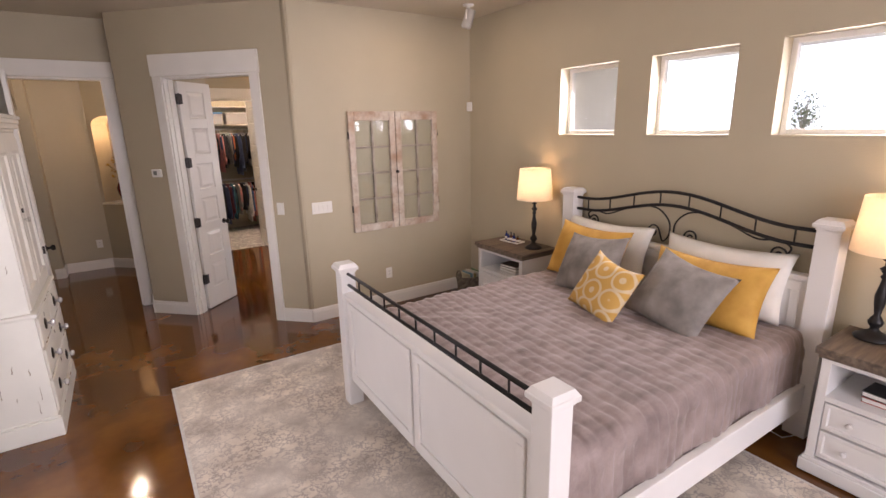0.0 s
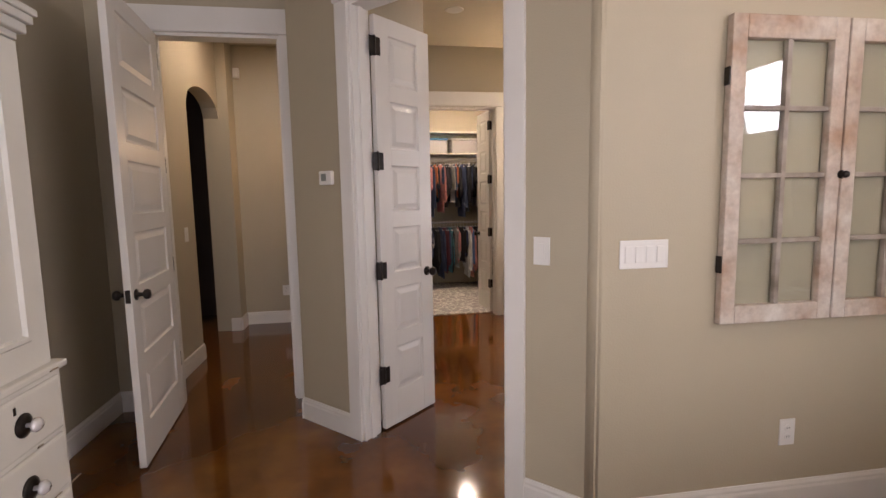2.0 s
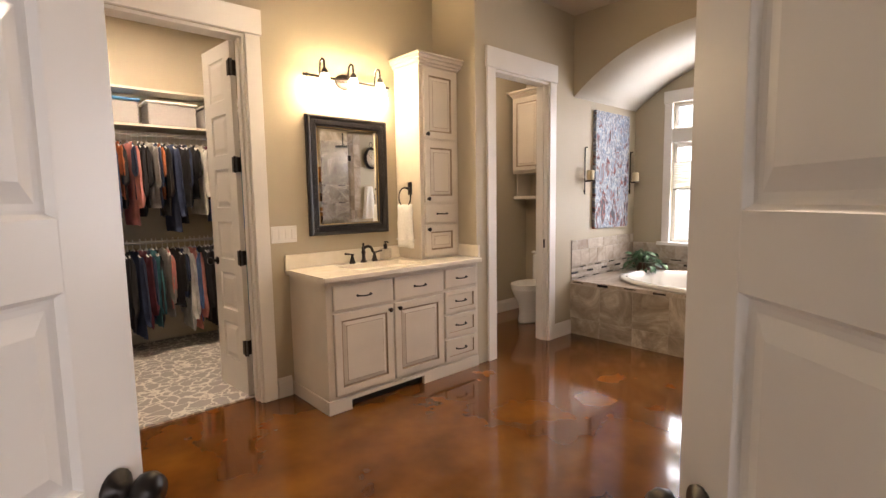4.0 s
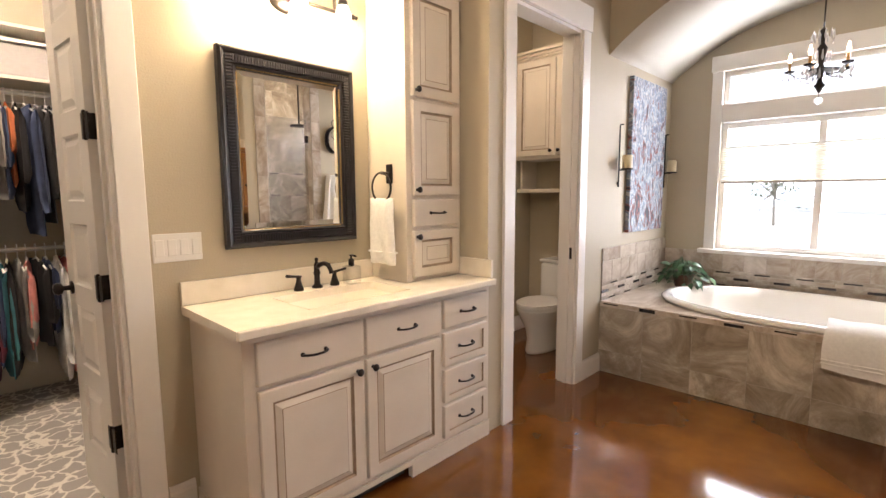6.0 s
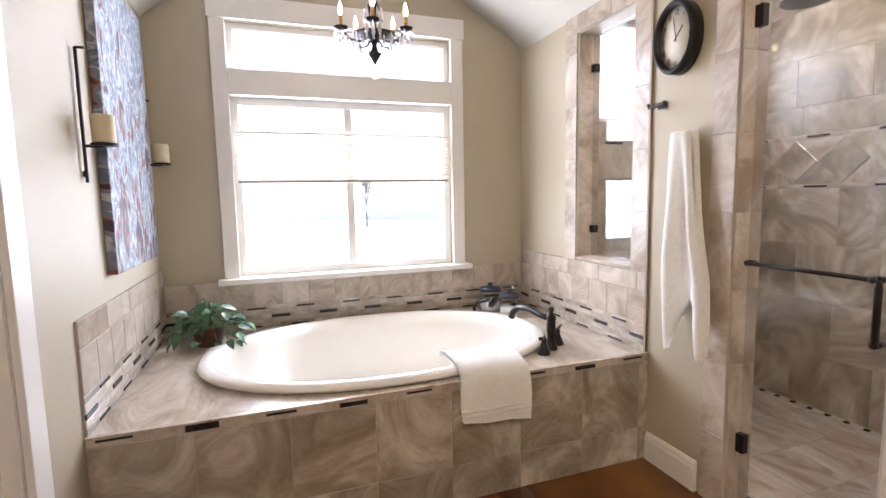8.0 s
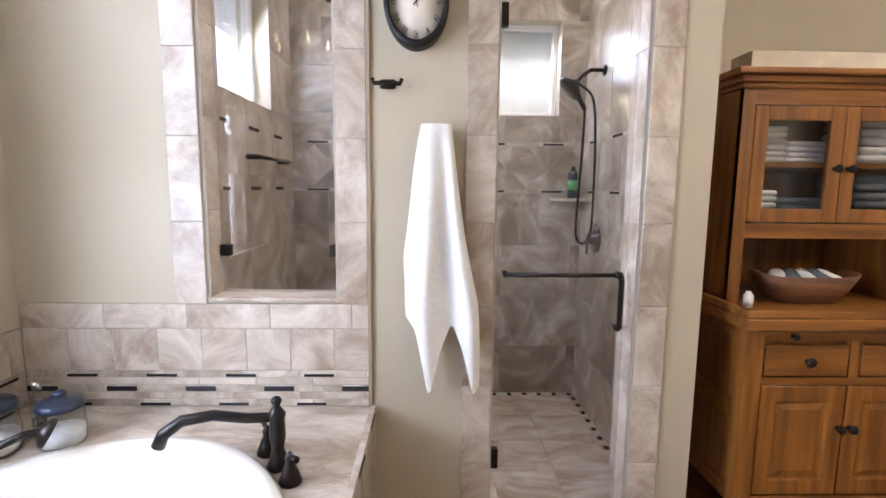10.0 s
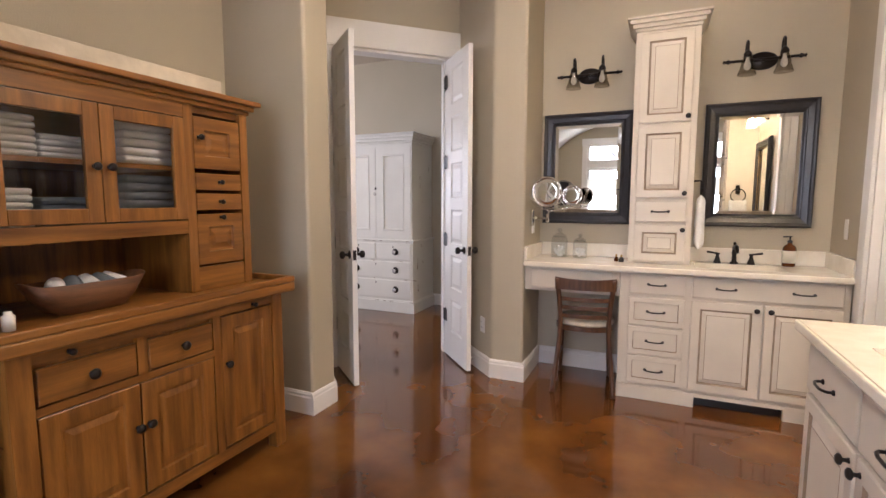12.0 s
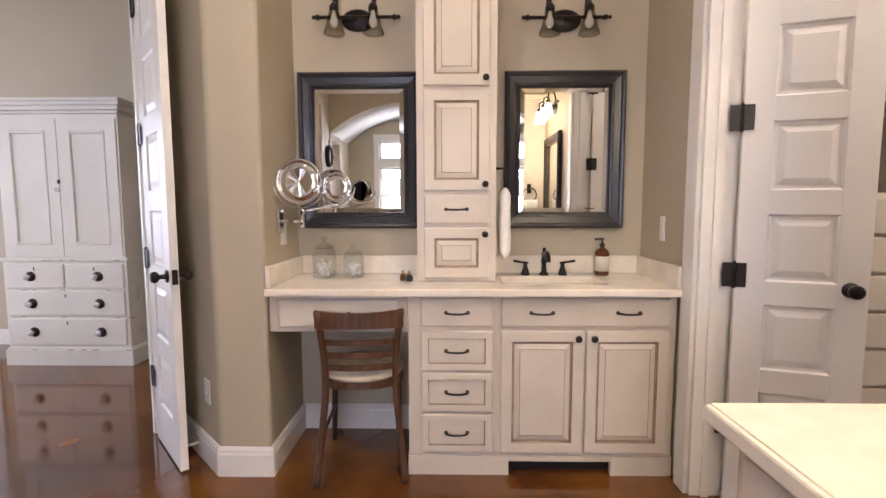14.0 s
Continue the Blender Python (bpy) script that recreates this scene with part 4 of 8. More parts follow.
# nightstands, face -y locally, turned to face west
def nightstand(at, label):
    d = thing("nightstand", label, "nightstand", "nightstands by the bed", at=at, rz=-90)
    W, D, H = 0.68, 0.44, 0.76
    part("top", B(-W / 2 - 0.03, -D / 2 - 0.03, H - 0.04, W / 2 + 0.03, D / 2 + 0.01, H, bevel=0.006), WEATHERED, d, "weathered brown plank top")
    part("top_moulding", B(-W / 2 - 0.015, -D / 2 - 0.015, H - 0.062, W / 2 + 0.015, D / 2, H - 0.04, bevel=0.005), WEATHERED, d)
    bm = bmesh.new()
    box(bm, -W / 2, -D / 2, 0.09, -W / 2 + 0.045, D / 2, H - 0.062, bevel=0.003)
    box(bm, W / 2 - 0.045, -D / 2, 0.09, W / 2, D / 2, H - 0.062, bevel=0.003)
    box(bm, -W / 2 + 0.045, D / 2 - 0.015, 0.09, W / 2 - 0.045, D / 2, H - 0.062)
    box(bm, -W / 2 + 0.045, -D / 2, H - 0.085, W / 2 - 0.045, D / 2 - 0.015, H - 0.062)
    box(bm, -W / 2 + 0.045, -D / 2, 0.455, W / 2 - 0.045, D / 2 - 0.015, 0.485)
    box(bm, -W / 2 + 0.045, -D / 2 + 0.03, 0.10, W / 2 - 0.045, D / 2 - 0.015, 0.455)
    part("body", bm, BEDWHITE, d)
    bm = bmesh.new()
    box(bm, -W / 2 - 0.02, -D / 2 - 0.02, 0, W / 2 + 0.02, D / 2, 0.075, bevel=0.006)
    box(bm, -W / 2 - 0.008, -D / 2 - 0.008, 0.075, W / 2 + 0.008, D / 2, 0.095, bevel=0.004)
    part("plinth", bm, BEDWHITE, d)
    for z0, z1 in ((0.115, 0.275), (0.290, 0.445)):
        f = part("drawer_front", relief(bmesh.new(), -W / 2 + 0.05, z0, W / 2 - 0.05, z1, -D / 2 + 0.012, ((0, 0.012, 0), (0.02, 0.012, 0), (0.026, 0.004, 0), (0.04, 0.004, 0))), BEDWHITE, d)
        small_knob(f, (-0.17, -D / 2 + 0.006, (z0 + z1) / 2), material=BEDWHITE)
        small_knob(f, (0.17, -D / 2 + 0.006, (z0 + z1) / 2), material=BEDWHITE)
    return d


nightstand((3.41, 3.05, 0), "white nightstand with weathered wood top and two drawers")
nightstand((3.355, -0.05, 0.012), "white nightstand with weathered wood top and two drawers, lamp on it")
SHADE = sheer("linen_lampshade", (0.78, 0.68, 0.53), 0.42, bump=0.3)


def table_lamp(x, y, z):
    d = thing("table_lamp", "lit table lamp with linen drum shade and dark turned base", "table lamp", "bedside lamps", at=(x, y, z))
    part("base", turned(bmesh.new(), [(0.085, 0), (0.088, 0.012), (0.06, 0.028), (0.025, 0.05), (0.018, 0.065), (0.032, 0.085), (0.036, 0.10), (0.026, 0.12), (0.014, 0.14), (0.024, 0.20), (0.028, 0.25), (0.018, 0.30), (0.012, 0.34), (0.022, 0.355), (0.012, 0.37), (0.03, 0.40), (0.012, 0.415), (0.012, 0.44), (0.026, 0.45), (0.010, 0.46), (0.010, 0.52)], seg=24), IRON, d, "dark bronze turned base")
    bm = bmesh.new()
    N = 40
    r = [[bm.verts.new((q * math.cos(2 * math.pi * k / N), q * math.sin(2 * math.pi * k / N), zz)) for k in range(N)] for q, zz in ((0.172, 0.49), (0.148, 0.785))]
    for k in range(N):
        bm.faces.new((r[0][k], r[0][(k + 1) % N], r[1][(k + 1) % N], r[1][k])).smooth = True
    part("shade", bm, SHADE, d, "cream linen drum shade")
    bm = bmesh.new()
    for k in range(3):
        a = k * 2.094
        tube(bm, [(0, 0, 0.53), (0.166 * math.cos(a), 0.166 * math.sin(a), 0.52)], 0.002, 5)
    part("shade_ring", bm, BRONZE, d)
    part("bulb", turned(bmesh.new(), [(0.012, 0.52), (0.014, 0.55), (0.028, 0.59), (0.030, 0.61), (0.02, 0.635), (0, 0.645)], seg=14), glowing("warm_bulb", (1, 0.72, 0.4), 6), d)
    lamp("table_lamp_light", "POINT", (x, y, z + 0.66), 4.2, WARM, radius=0.035)


table_lamp(3.45, 2.83, 0.76)
table_lamp(3.455, 0.18, 0.772)

# bottles on a tray
tray = thing("tray", "small white tray on the nightstand", "tray", at=(3.47, 3.17, 0.76), rz=95)
bm = bmesh.new()
box(bm, -0.12, -0.055, 0, 0.12, 0.055, 0.006, bevel=0.002)
for q in ((-0.125, -0.06, 0.125, -0.052), (-0.125, 0.052, 0.125, 0.06), (-0.125, -0.052, -0.117, 0.052), (0.117, -0.052, 0.125, 0.052)):
    box(bm, q[0], q[1], 0, q[2], q[3], 0.014, bevel=0.002)
part("tray_body", bm, PORCELAIN, tray)
BLUEG = mat("cobalt_glass", (0.01, 0.02, 0.14), 0.08, 0, 0.1, 5, coat=0.5)
AMBERG = mat("amber_glass", (0.10, 0.03, 0.008), 0.08, 0, 0.1, 5, coat=0.5)
random.seed(4)
for k, (dx, dy, h, c) in enumerate(((-0.085, 0.0, 0.07, AMBERG), (-0.045, 0.015, 0.085, BLUEG), (-0.005, 0.02, 0.10, AMBERG), (0.0, -0.025, 0.08, BLUEG), (0.045, 0.01, 0.075, BLUEG), (0.09, 0.0, 0.095, BLUEG))):
    b = thing("bottle", "little dark glass oil bottle with white label" if c == AMBERG else "little cobalt blue glass bottle with white label", "bottle", "bottles on the tray", at=(3.47 - dy, 3.17 + dx, 0.766))
    part("flask", turned(bmesh.new(), [(0.016, 0), (0.017, 0.004), (0.017, h * 0.62), (0.008, h * 0.74), (0.008, h * 0.8)], seg=14), c, b)
    part("paper_label", turned(bmesh.new(), [(0.0175, h * 0.15), (0.0175, h * 0.42)], seg=14), PLASTIC, b)
    part("cap", turned(bmesh.new(), [(0.009, h * 0.8), (0.009, h * 0.95), (0.006, h)], seg=10), BLACK, b)
for k, (c, w, z) in enumerate((((0.55, 0.52, 0.46), 0.24, 0.485), ((0.5, 0.47, 0.4), 0.23, 0.515), ((0.09, 0.05, 0.035), 0.22, 0.54))):
    b = thing("book", "closed book lying on the nightstand shelf", "book", "books on the shelf", at=(3.36, 3.02, z), rz=3 * k)
    m = mat("book_cover", c, 0.6)
    part("cover", B(-0.08, -w / 2, 0, 0.08, w / 2, 0.004), m, b)
    part("pages", B(-0.077, -w / 2 + 0.004, 0.004, 0.077, w / 2 - 0.004, 0.022), PLASTIC, b)
    part("cover", B(-0.08, -w / 2, 0.022, 0.08, w / 2, 0.026), m, b)
for k, (c, z) in enumerate((((0.30, 0.06, 0.04), 0.497), ((0.02, 0.02, 0.022), 0.527))):
    b = thing("book", "dark closed book lying on the nightstand shelf", "book", "books on the shelf", at=(3.30, 0.0, z), rz=-4 * k)
    m = mat("book_cover", c, 0.5)
    part("cover", B(-0.08, -0.12, 0, 0.08, 0.12, 0.004), m, b)
    part("pages", B(-0.077, -0.115, 0.004, 0.077, 0.115, 0.026), PLASTIC, b)
    part("cover", B(-0.08, -0.12, 0.026, 0.08, 0.12, 0.030), m, b)

# magazine basket in the corner
bk = thing("wicker_basket", "grey woven basket with loop handles, filled with magazines", "basket", at=(3.42, 3.82, 0))
WICKER = mat("grey_wicker", (0.10, 0.085, 0.06), 0.8, 0, 0.4, 30, 0.6, 90, (0.24, 0.2, 0.15))
bm = bmesh.new()
for k in range(13):
    r = 0.14 + 0.028 * k / 12
    z = 0.012 + 0.019 * k
    tube(bm, [((r + (0.004 if (j + k) % 2 else -0.004)) * 1.15 * math.cos(2 * math.pi * j / 32), (r + (0.004 if (j + k) % 2 else -0.004)) * 0.8 * math.sin(2 * math.pi * j / 32), z) for j in range(33)], 0.0105, 6)
part("weave", bm, WICKER, bk)
part("bottom", turned(bmesh.new(), [(0.11, 0.002), (0.11, 0.02)], seg=20), WICKER, bk)
for s in (-1, 1):
    part("handle", tube(bmesh.new(), [(s * 0.185, 0.05 * math.cos(a), 0.235 + 0.085 * math.sin(a)) for a in [math.pi * k / 10 for k in range(11)]], 0.009, 7), WICKER, bk)
for k in range(7):
    m = mat("magazine", [(0.5, 0.45, 0.3), (0.15, 0.3, 0.35), (0.55, 0.5, 0.45), (0.35, 0.3, 0.12), (0.6, 0.58, 0.5), (0.12, 0.2, 0.1), (0.5, 0.35, 0.2)][k], 0.35, 0, 0.4, 12)
    g = thing("magazine", "magazine standing in the basket", "magazine", "magazines in the basket", at=(3.33 + 0.028 * k, 3.82, 0.03), rz=90 + 6 * math.sin(k * 2.1), rx=0)
    part("sheets", B(-0.085, -0.006, 0, 0.085, 0.006, 0.245 + 0.012 * (k % 3)), m, g)

# old window sashes on the wall
old = thing("wall_decor_window", "pair of weathered salvaged window sashes hung on the wall", "wall decor", at=(2.095, 4.12, 0.888))
for k in range(2):
    x0 = 0.531 * k
    sash = part("sash", bmesh.new(), OLDPAINT, old)
    bm = bmesh.new()
    W, Hh, b = 0.523, 1.234, 0.065
    for q in ((0, 0, b, Hh), (W - b, 0, W, Hh), (b, 0, W - b, 0.075), (b, Hh - 0.09, W - b, Hh)):
        box(bm, x0 + q[0], -0.038, q[1], x0 + q[2], -0.004, q[3], bevel=0.004)
    part("frame", bm, OLDPAINT, sash, "peeling painted wood")
    cx = x0 + W / 2
    part("muntin", B(cx - 0.011, -0.032, 0.075, cx + 0.011, -0.008, Hh - 0.09, bevel=0.003), OLDBARS, sash)
    for j in range(1, 4):
        z = 0.075 + (Hh - 0.165) * j / 4
        part("muntin", B(x0 + b, -0.031, z - 0.010, x0 + W - b, -0.009, z + 0.010, bevel=0.003), OLDBARS, sash)
    for i in range(2):
        for j in range(4):
            xa = x0 + b + (W - 2 * b) / 2 * i
            za = 0.075 + (Hh - 0.165) / 4 * j
            part("pane", B(xa + 0.004, -0.020, za + 0.004, xa + (W - 2 * b) / 2 - 0.004, -0.017, za + (Hh - 0.165) / 4 - 0.004), WGLASS, sash).visible_shadow = False
    for z in (0.25, 1.0):
        xs = x0 - 0.006 if k == 0 else x0 + W - 0.002
        part("hinge", B(xs, -0.034, z - 0.035, xs + 0.008, -0.006, z + 0.035), BRONZE, sash, "rusty hinge")
part("latch", turned(bmesh.new(), [(0.018, 0), (0.018, 0.006), (0.008, 0.012), (0.016, 0.022), (0.012, 0.03), (0, 0.032)], m=Matrix.Translation((0.527, -0.038, 0.61)) @ pose(0, 0, 0, 90), seg=12), BRONZE, old)


# armoire
def oriented(d, name, bm, material, **k):
    return part(name, bm, material, d, **k)


arm = thing("armoire", "tall distressed white painted armoire with two doors over four drawers", "armoire", at=(-0.445, 3.745, 0), rz=90)
W, D = 1.03, 0.58
bm = bmesh.new()
box(bm, -W / 2, 0, 0, W / 2, D, 0.13, bevel=0.004)
box(bm, -W / 2 + 0.01, 0.008, 0.13, W / 2 - 0.01, D - 0.01, 0.145, bevel=0.004)
part("plinth", bm, DISTRESS, arm)
part("lower_case", B(-W / 2 + 0.02, 0.02, 0.145, W / 2 - 0.02, D - 0.01, 0.84), DISTRESS, arm)
part("waist_moulding", B(-W / 2 - 0.002, 0, 0.84, W / 2 + 0.002, D - 0.005, 0.868, bevel=0.008), DISTRESS, arm)
part("upper_case", B(-W / 2 + 0.035, 0.035, 0.868, W / 2 - 0.035, D - 0.02, 1.98), DISTRESS, arm)
bm = bmesh.new()
for k, (o, z0, z1) in enumerate(((0.010, 1.96, 1.985), (0.0, 1.985, 2.01), (-0.02, 2.01, 2.045), (-0.035, 2.045, 2.075), (-0.045, 2.075, 2.10))):
    box(bm, -W / 2 + 0.03 + o, 0.03 + o, z0, W / 2 - 0.03 - o, D - 0.02, z1, bevel=0.006)
part("cornice", bm, DISTRESS, arm)
for s in (0, 1):
    x0 = -W / 2 + 0.05 + s * (W / 2 - 0.047)
    dd = part("door", relief(bmesh.new(), x0, 0.885, x0 + W / 2 - 0.053, 1.945, 0.025, ((0, 0.0, 0), (0.085, 0.0, 0), (0.092, 0.006, 0), (0.105, 0.006, 0), (0.112, -0.008, 0))), DISTRESS, arm)
part("door_knob", turned(bmesh.new(), [(0.012, 0), (0.010, 0.01), (0.018, 0.02), (0.02, 0.03), (0.0, 0.036)], m=Matrix.Translation((0.0, 0.024, 1.40)) @ pose(0, 0, 0, 90), seg=12), GLASS, arm, "clear glass knob")
part("door_latch", B(-0.008, 0.015, 1.45, 0.008, 0.026, 1.48), BRONZE, arm)
CRY = mat("crystal_knob", (0.65, 0.65, 0.66), 0.05, 0.3, 0.1, 30, coat=1)


def arm_drawer(x0, z0, x1, z1, knobs_at):
    f = part("drawer", relief(bmesh.new(), x0, z0, x1, z1, 0.012, ((0, 0.0, 0), (0.004, 0.004, 0), (0.010, 0.006, 0)), t=0.02), DISTRESS, arm)
    for x in knobs_at:
        zc = (z0 + z1) / 2
        part("rosette", turned(bmesh.new(), [(0.040, 0), (0.040, 0.004), (0.026, 0.009), (0.012, 0.011)], m=Matrix.Translation((x, 0.006, zc)) @ pose(0, 0, 0, 90), seg=18), BRONZE, f, "dark metal rosette")
        part("knob", turned(bmesh.new(), [(0.009, 0), (0.009, 0.016), (0.022, 0.024), (0.024, 0.034), (0.016, 0.044), (0, 0.047)], m=Matrix.Translation((x, -0.003, zc)) @ pose(0, 0, 0, 90), seg=14), CRY, f, "clear glass knob")
    part("keyhole", B((x0 + x1) / 2 - 0.005, 0.004, z1 - 0.05, (x0 + x1) / 2 + 0.005, 0.008, z1 - 0.025), BRONZE, f)


arm_drawer(-W / 2 + 0.045, 0.625, -0.008, 0.82, [-0.27])
arm_drawer(0.008, 0.625, W / 2 - 0.045, 0.82, [0.27])
arm_drawer(-W / 2 + 0.045, 0.405, W / 2 - 0.045, 0.605, [-0.27, 0.27])
arm_drawer(-W / 2 + 0.045, 0.165, W / 2 - 0.045, 0.385, [-0.27, 0.27])
random.seed(11)
bm = bmesh.new()
for k in range(46):
    # bare-wood chips along edges and cracks on the side boards
    if k < 26:
        x = random.choice((-W / 2 + 0.0185, W / 2 - 0.0185))
        y = random.uniform(0.05, D - 0.05)
        z = random.choice((random.uniform(0.16, 0.8), random.uniform(0.9, 1.9)))
        xx = x if z < 0.85 else math.copysign(W / 2 - 0.0335, x)
        l = random.uniform(0.01, 0.12)
        wdt = random.uniform(0.002, 0.006)
        s = math.copysign(0.001, x)
        pts = [(xx + s, y + wdt * random.uniform(-1, 1), z + l * j / 4) for j in range(5)]
        tube(bm, pts, wdt * 0.6, 5, wdt * 0.2)
    else:
        x = random.uniform(-W / 2 + 0.03, W / 2 - 0.03)
        z = random.choice((0.13, 0.85, 0.612, 0.395))
        l = random.uniform(0.01, 0.06)
        y = {0.13: 0.0, 0.85: 0.0, 0.612: 0.012, 0.395: 0.012}[z]
        tube(bm, [(x, y, z), (x + l / 2, y - 0.001, z + 0.002), (x + l, y, z)], 0.003, 5)
part("paint_chips", bm, WORN, arm, "bare wood where paint is chipped")["kind"] = "stuff"


# small wall fittings
def plate(name, label, at, rz, w=0.075, h=0.12, gangs=1, kind="switch"):
    """A wall plate whose front faces -y locally."""
    d = thing(name, label, kind, at=at, rz=rz)
    part("cover", B(-w / 2, -0.006, -h / 2, w / 2, 0, h / 2, bevel=0.002), PLASTIC, d)
    for g in range(gangs):
        cx = (g - (gangs - 1) / 2) * 0.046
        if kind == "switch":
            part("rocker", B(cx - 0.016, -0.010, -0.033, cx + 0.016, -0.006, 0.033, bevel=0.0015), PLASTIC, d)
        elif kind == "outlet":
            for z in (-0.02, 0.02):
                r = part("socket", turned(bmesh.new(), [(0.016, 0), (0.016, 0.003)], m=Matrix.Translation((cx, -0.006, z)) @ pose(0, 0, 0, 90), seg=14), PLASTIC, d)
                for sx in (-0.006, 0.006):
                    part("slot", B(cx + sx - 0.001, -0.0095, z - 0.004, cx + sx + 0.001, -0.0085, z + 0.005), BLACK, r)
    return d


plate("light_switch", "white four-gang rocker switch plate on the bedroom wall", (1.768, 4.12, 1.19), 0, 0.21, 0.115, 4)
dg = Vector((1, -1, 0)).normalized()
q = Vector((0.27, 5.43, 0)) + dg * 1.605
plate("light_switch", "white rocker switch plate beside the bathroom doors", (q.x, q.y, 1.196), -45, 0.075, 0.12, 1)
plate("outlet", "white wall outlet low on the bedroom wall", (2.48, 4.12, 0.37), 0, kind="outlet")
q = Vector((0.27, 5.43, 0)) + dg * 0.255
th = thing("thermostat", "white wall thermostat with small grey display", "thermostat", at=(q.x, q.y, 1.553), rz=-45)
part("case", B(-0.055, -0.028, -0.04, 0.055, 0, 0.04, bevel=0.008), PLASTIC, th)
part("display", B(-0.03, -0.0295, -0.018, 0.012, -0.0275, 0.024), mat("lcd_grey", (0.22, 0.24, 0.22), 0.2), th)
plate("light_switch", "white dimmer switch plate beside the hall door", (0.22, 5.64, 1.30), 90 + 180, 0.07, 0.17, 1)
sn_ = thing("motion_sensor", "small white motion sensor in the wall corner", "sensor", at=(3.595, 4.075, 2.17), rz=-45)
part("case", B(-0.03, -0.025, -0.05, 0.03, 0.03, 0.05, bevel=0.008), PLASTIC, sn_)
part("lens", B(-0.018, -0.028, -0.035, 0.018, -0.024, 0.0, bevel=0.003), PORCELAIN, sn_)
sp = thing("ceiling_speaker", "small white speaker on a ceiling bracket", "speaker", at=(3.20, 3.55, CEIL), rz=35)
part("bracket", turned(bmesh.new(), [(0.02, -0.07), (0.02, -0.02), (0.055, -0.012), (0.055, 0)], seg=14), PLASTIC, sp)
part("body", turned(bmesh.new(), [(0.036, -0.09), (0.05, -0.07), (0.05, 0.08), (0.042, 0.09)], seg=18, m=Matrix.Translation((0, 0, -0.13)) @ pose(0, 0, 0, 20)), mat("speaker_grey", (0.35, 0.34, 0.32), 0.5, 0, 0.1, 40, 0.3, 300), sp)
part("yoke", tube(bmesh.new(), [(-0.062, 0, -0.14), (-0.062, 0, -0.06), (0.062, 0, -0.06), (0.062, 0, -0.14)], 0.008, 6), PLASTIC, sp)
cord = thing("lamp_cord", "white lamp cord lying on the floor by the bed", "cord", at=(3.38, 0.42, 0.006))
part("cable", tube(bmesh.new(), [(0.2, -0.1, 0.3), (0.17, -0.05, 0.05), (0.08, 0.02, 0.0), (-0.02, 0.06, 0.0), (0.0, 0.15, 0.0), (0.12, 0.2, 0.0), (0.24, 0.2, 0.02)], 0.003, 6), PLASTIC, cord)
plate("outlet", "white outlet in the hall", (-0.30, 8.05, 0.38), 0, kind="outlet")
plate("light_switch", "white switch in the hall", (-0.85, 6.66, 1.15), 90, 0.075, 0.12, 1)
hs = thing("motion_sensor", "small white motion sensor in the hall corner", "sensor", at=(-0.70, 8.02, 2.80), rz=0)
part("case", B(-0.03, -0.03, -0.05, 0.03, 0.03, 0.05, bevel=0.008), PLASTIC, hs)

# niche with vase in the hall
nm = Matrix(((0.7071, 0.7071, 0, -0.17), (-0.7071, 0.7071, 0, 8.05), (0, 0, 1, 0), (0, 0, 0, 1)))
bm = bmesh.new()
prevp = None
for k in range(17):
    u = 0.06 + 0.5 * k / 16
    z = 2.08 + 0.12 * math.sqrt(max(0, 1 - ((k - 8) / 8) ** 2))
    cur = [bm.verts.new((u, y, zz)) for y in (0.0015, 0.29) for zz in (z, 2.205)]
    if prevp:
        bm.faces.new((prevp[0], cur[0], cur[1], prevp[1])), bm.faces.new((prevp[0], prevp[2], cur[2], cur[0]))
    prevp = cur
structure("niche_arch", bm, PAINT, "rounded top of the hall niche", "wall").matrix_basis = nm
structure("niche_back", B(0.04, 0.26, 0.95, 0.58, 0.30, 2.3), PAINT, "back of the lit hall niche", "wall").matrix_basis = nm
structure("niche_ledge", B(0.03, -0.03, 0.955, 0.59, 0.26, 0.985, bevel=0.006), COUNTER, "cream ledge of the hall niche", "ledge").matrix_basis = nm
vz = thing("flower_vase", "dark red vase with yellow and orange dried flowers", "vase", at=(*(nm @ Vector((0.31, 0.13, 0.985)))[:],))
part("vase", turned(bmesh.new(), [(0.05, 0), (0.055, 0.01), (0.09, 0.12), (0.10, 0.2), (0.075, 0.27), (0.06, 0.29), (0.07, 0.31)], seg=24), mat("oxblood_glaze", (0.10, 0.015, 0.01), 0.15, 0, 0.3, 8), vz)
random.seed(5)
bm, bs = bmesh.new(), bmesh.new()
for k in range(46):
    a, r, z = random.uniform(0, 6.283), random.uniform(0.02, 0.16), random.uniform(0.36, 0.66)
    p = Vector((r * math.cos(a), 0.8 * r * math.sin(a), z))
    tube(bs, [(0, 0, 0.28), (p.x * 0.4, p.y * 0.4, 0.28 + (z - 0.28) * 0.6), p], 0.002, 4)
    for j in range(7):
        m = Matrix.Translation(p) @ Euler((random.uniform(-1, 1), random.uniform(-1, 1), random.uniform(0, 6.28))).to_matrix().to_4x4()
        s = random.uniform(0.012, 0.026)
        vs = [bm.verts.new(m @ Vector(c)) for c in ((0, 0, 0), (s * 0.5, s * 0.5, s * 0.25), (0, s * 1.4, s * 0.4), (-s * 0.5, s * 0.5, s * 0.25))]
        bm.faces.new(vs)
part("flowers", bm, mat("dried_flowers", (0.50, 0.22, 0.02), 0.8, 0, 0.6, 22, 0, 1, (0.55, 0.36, 0.05)), vz)
part("stems", bs, mat("stems", (0.10, 0.09, 0.03), 0.8), vz)
q = nm @ Vector((0.31, 0.12, 2.02))
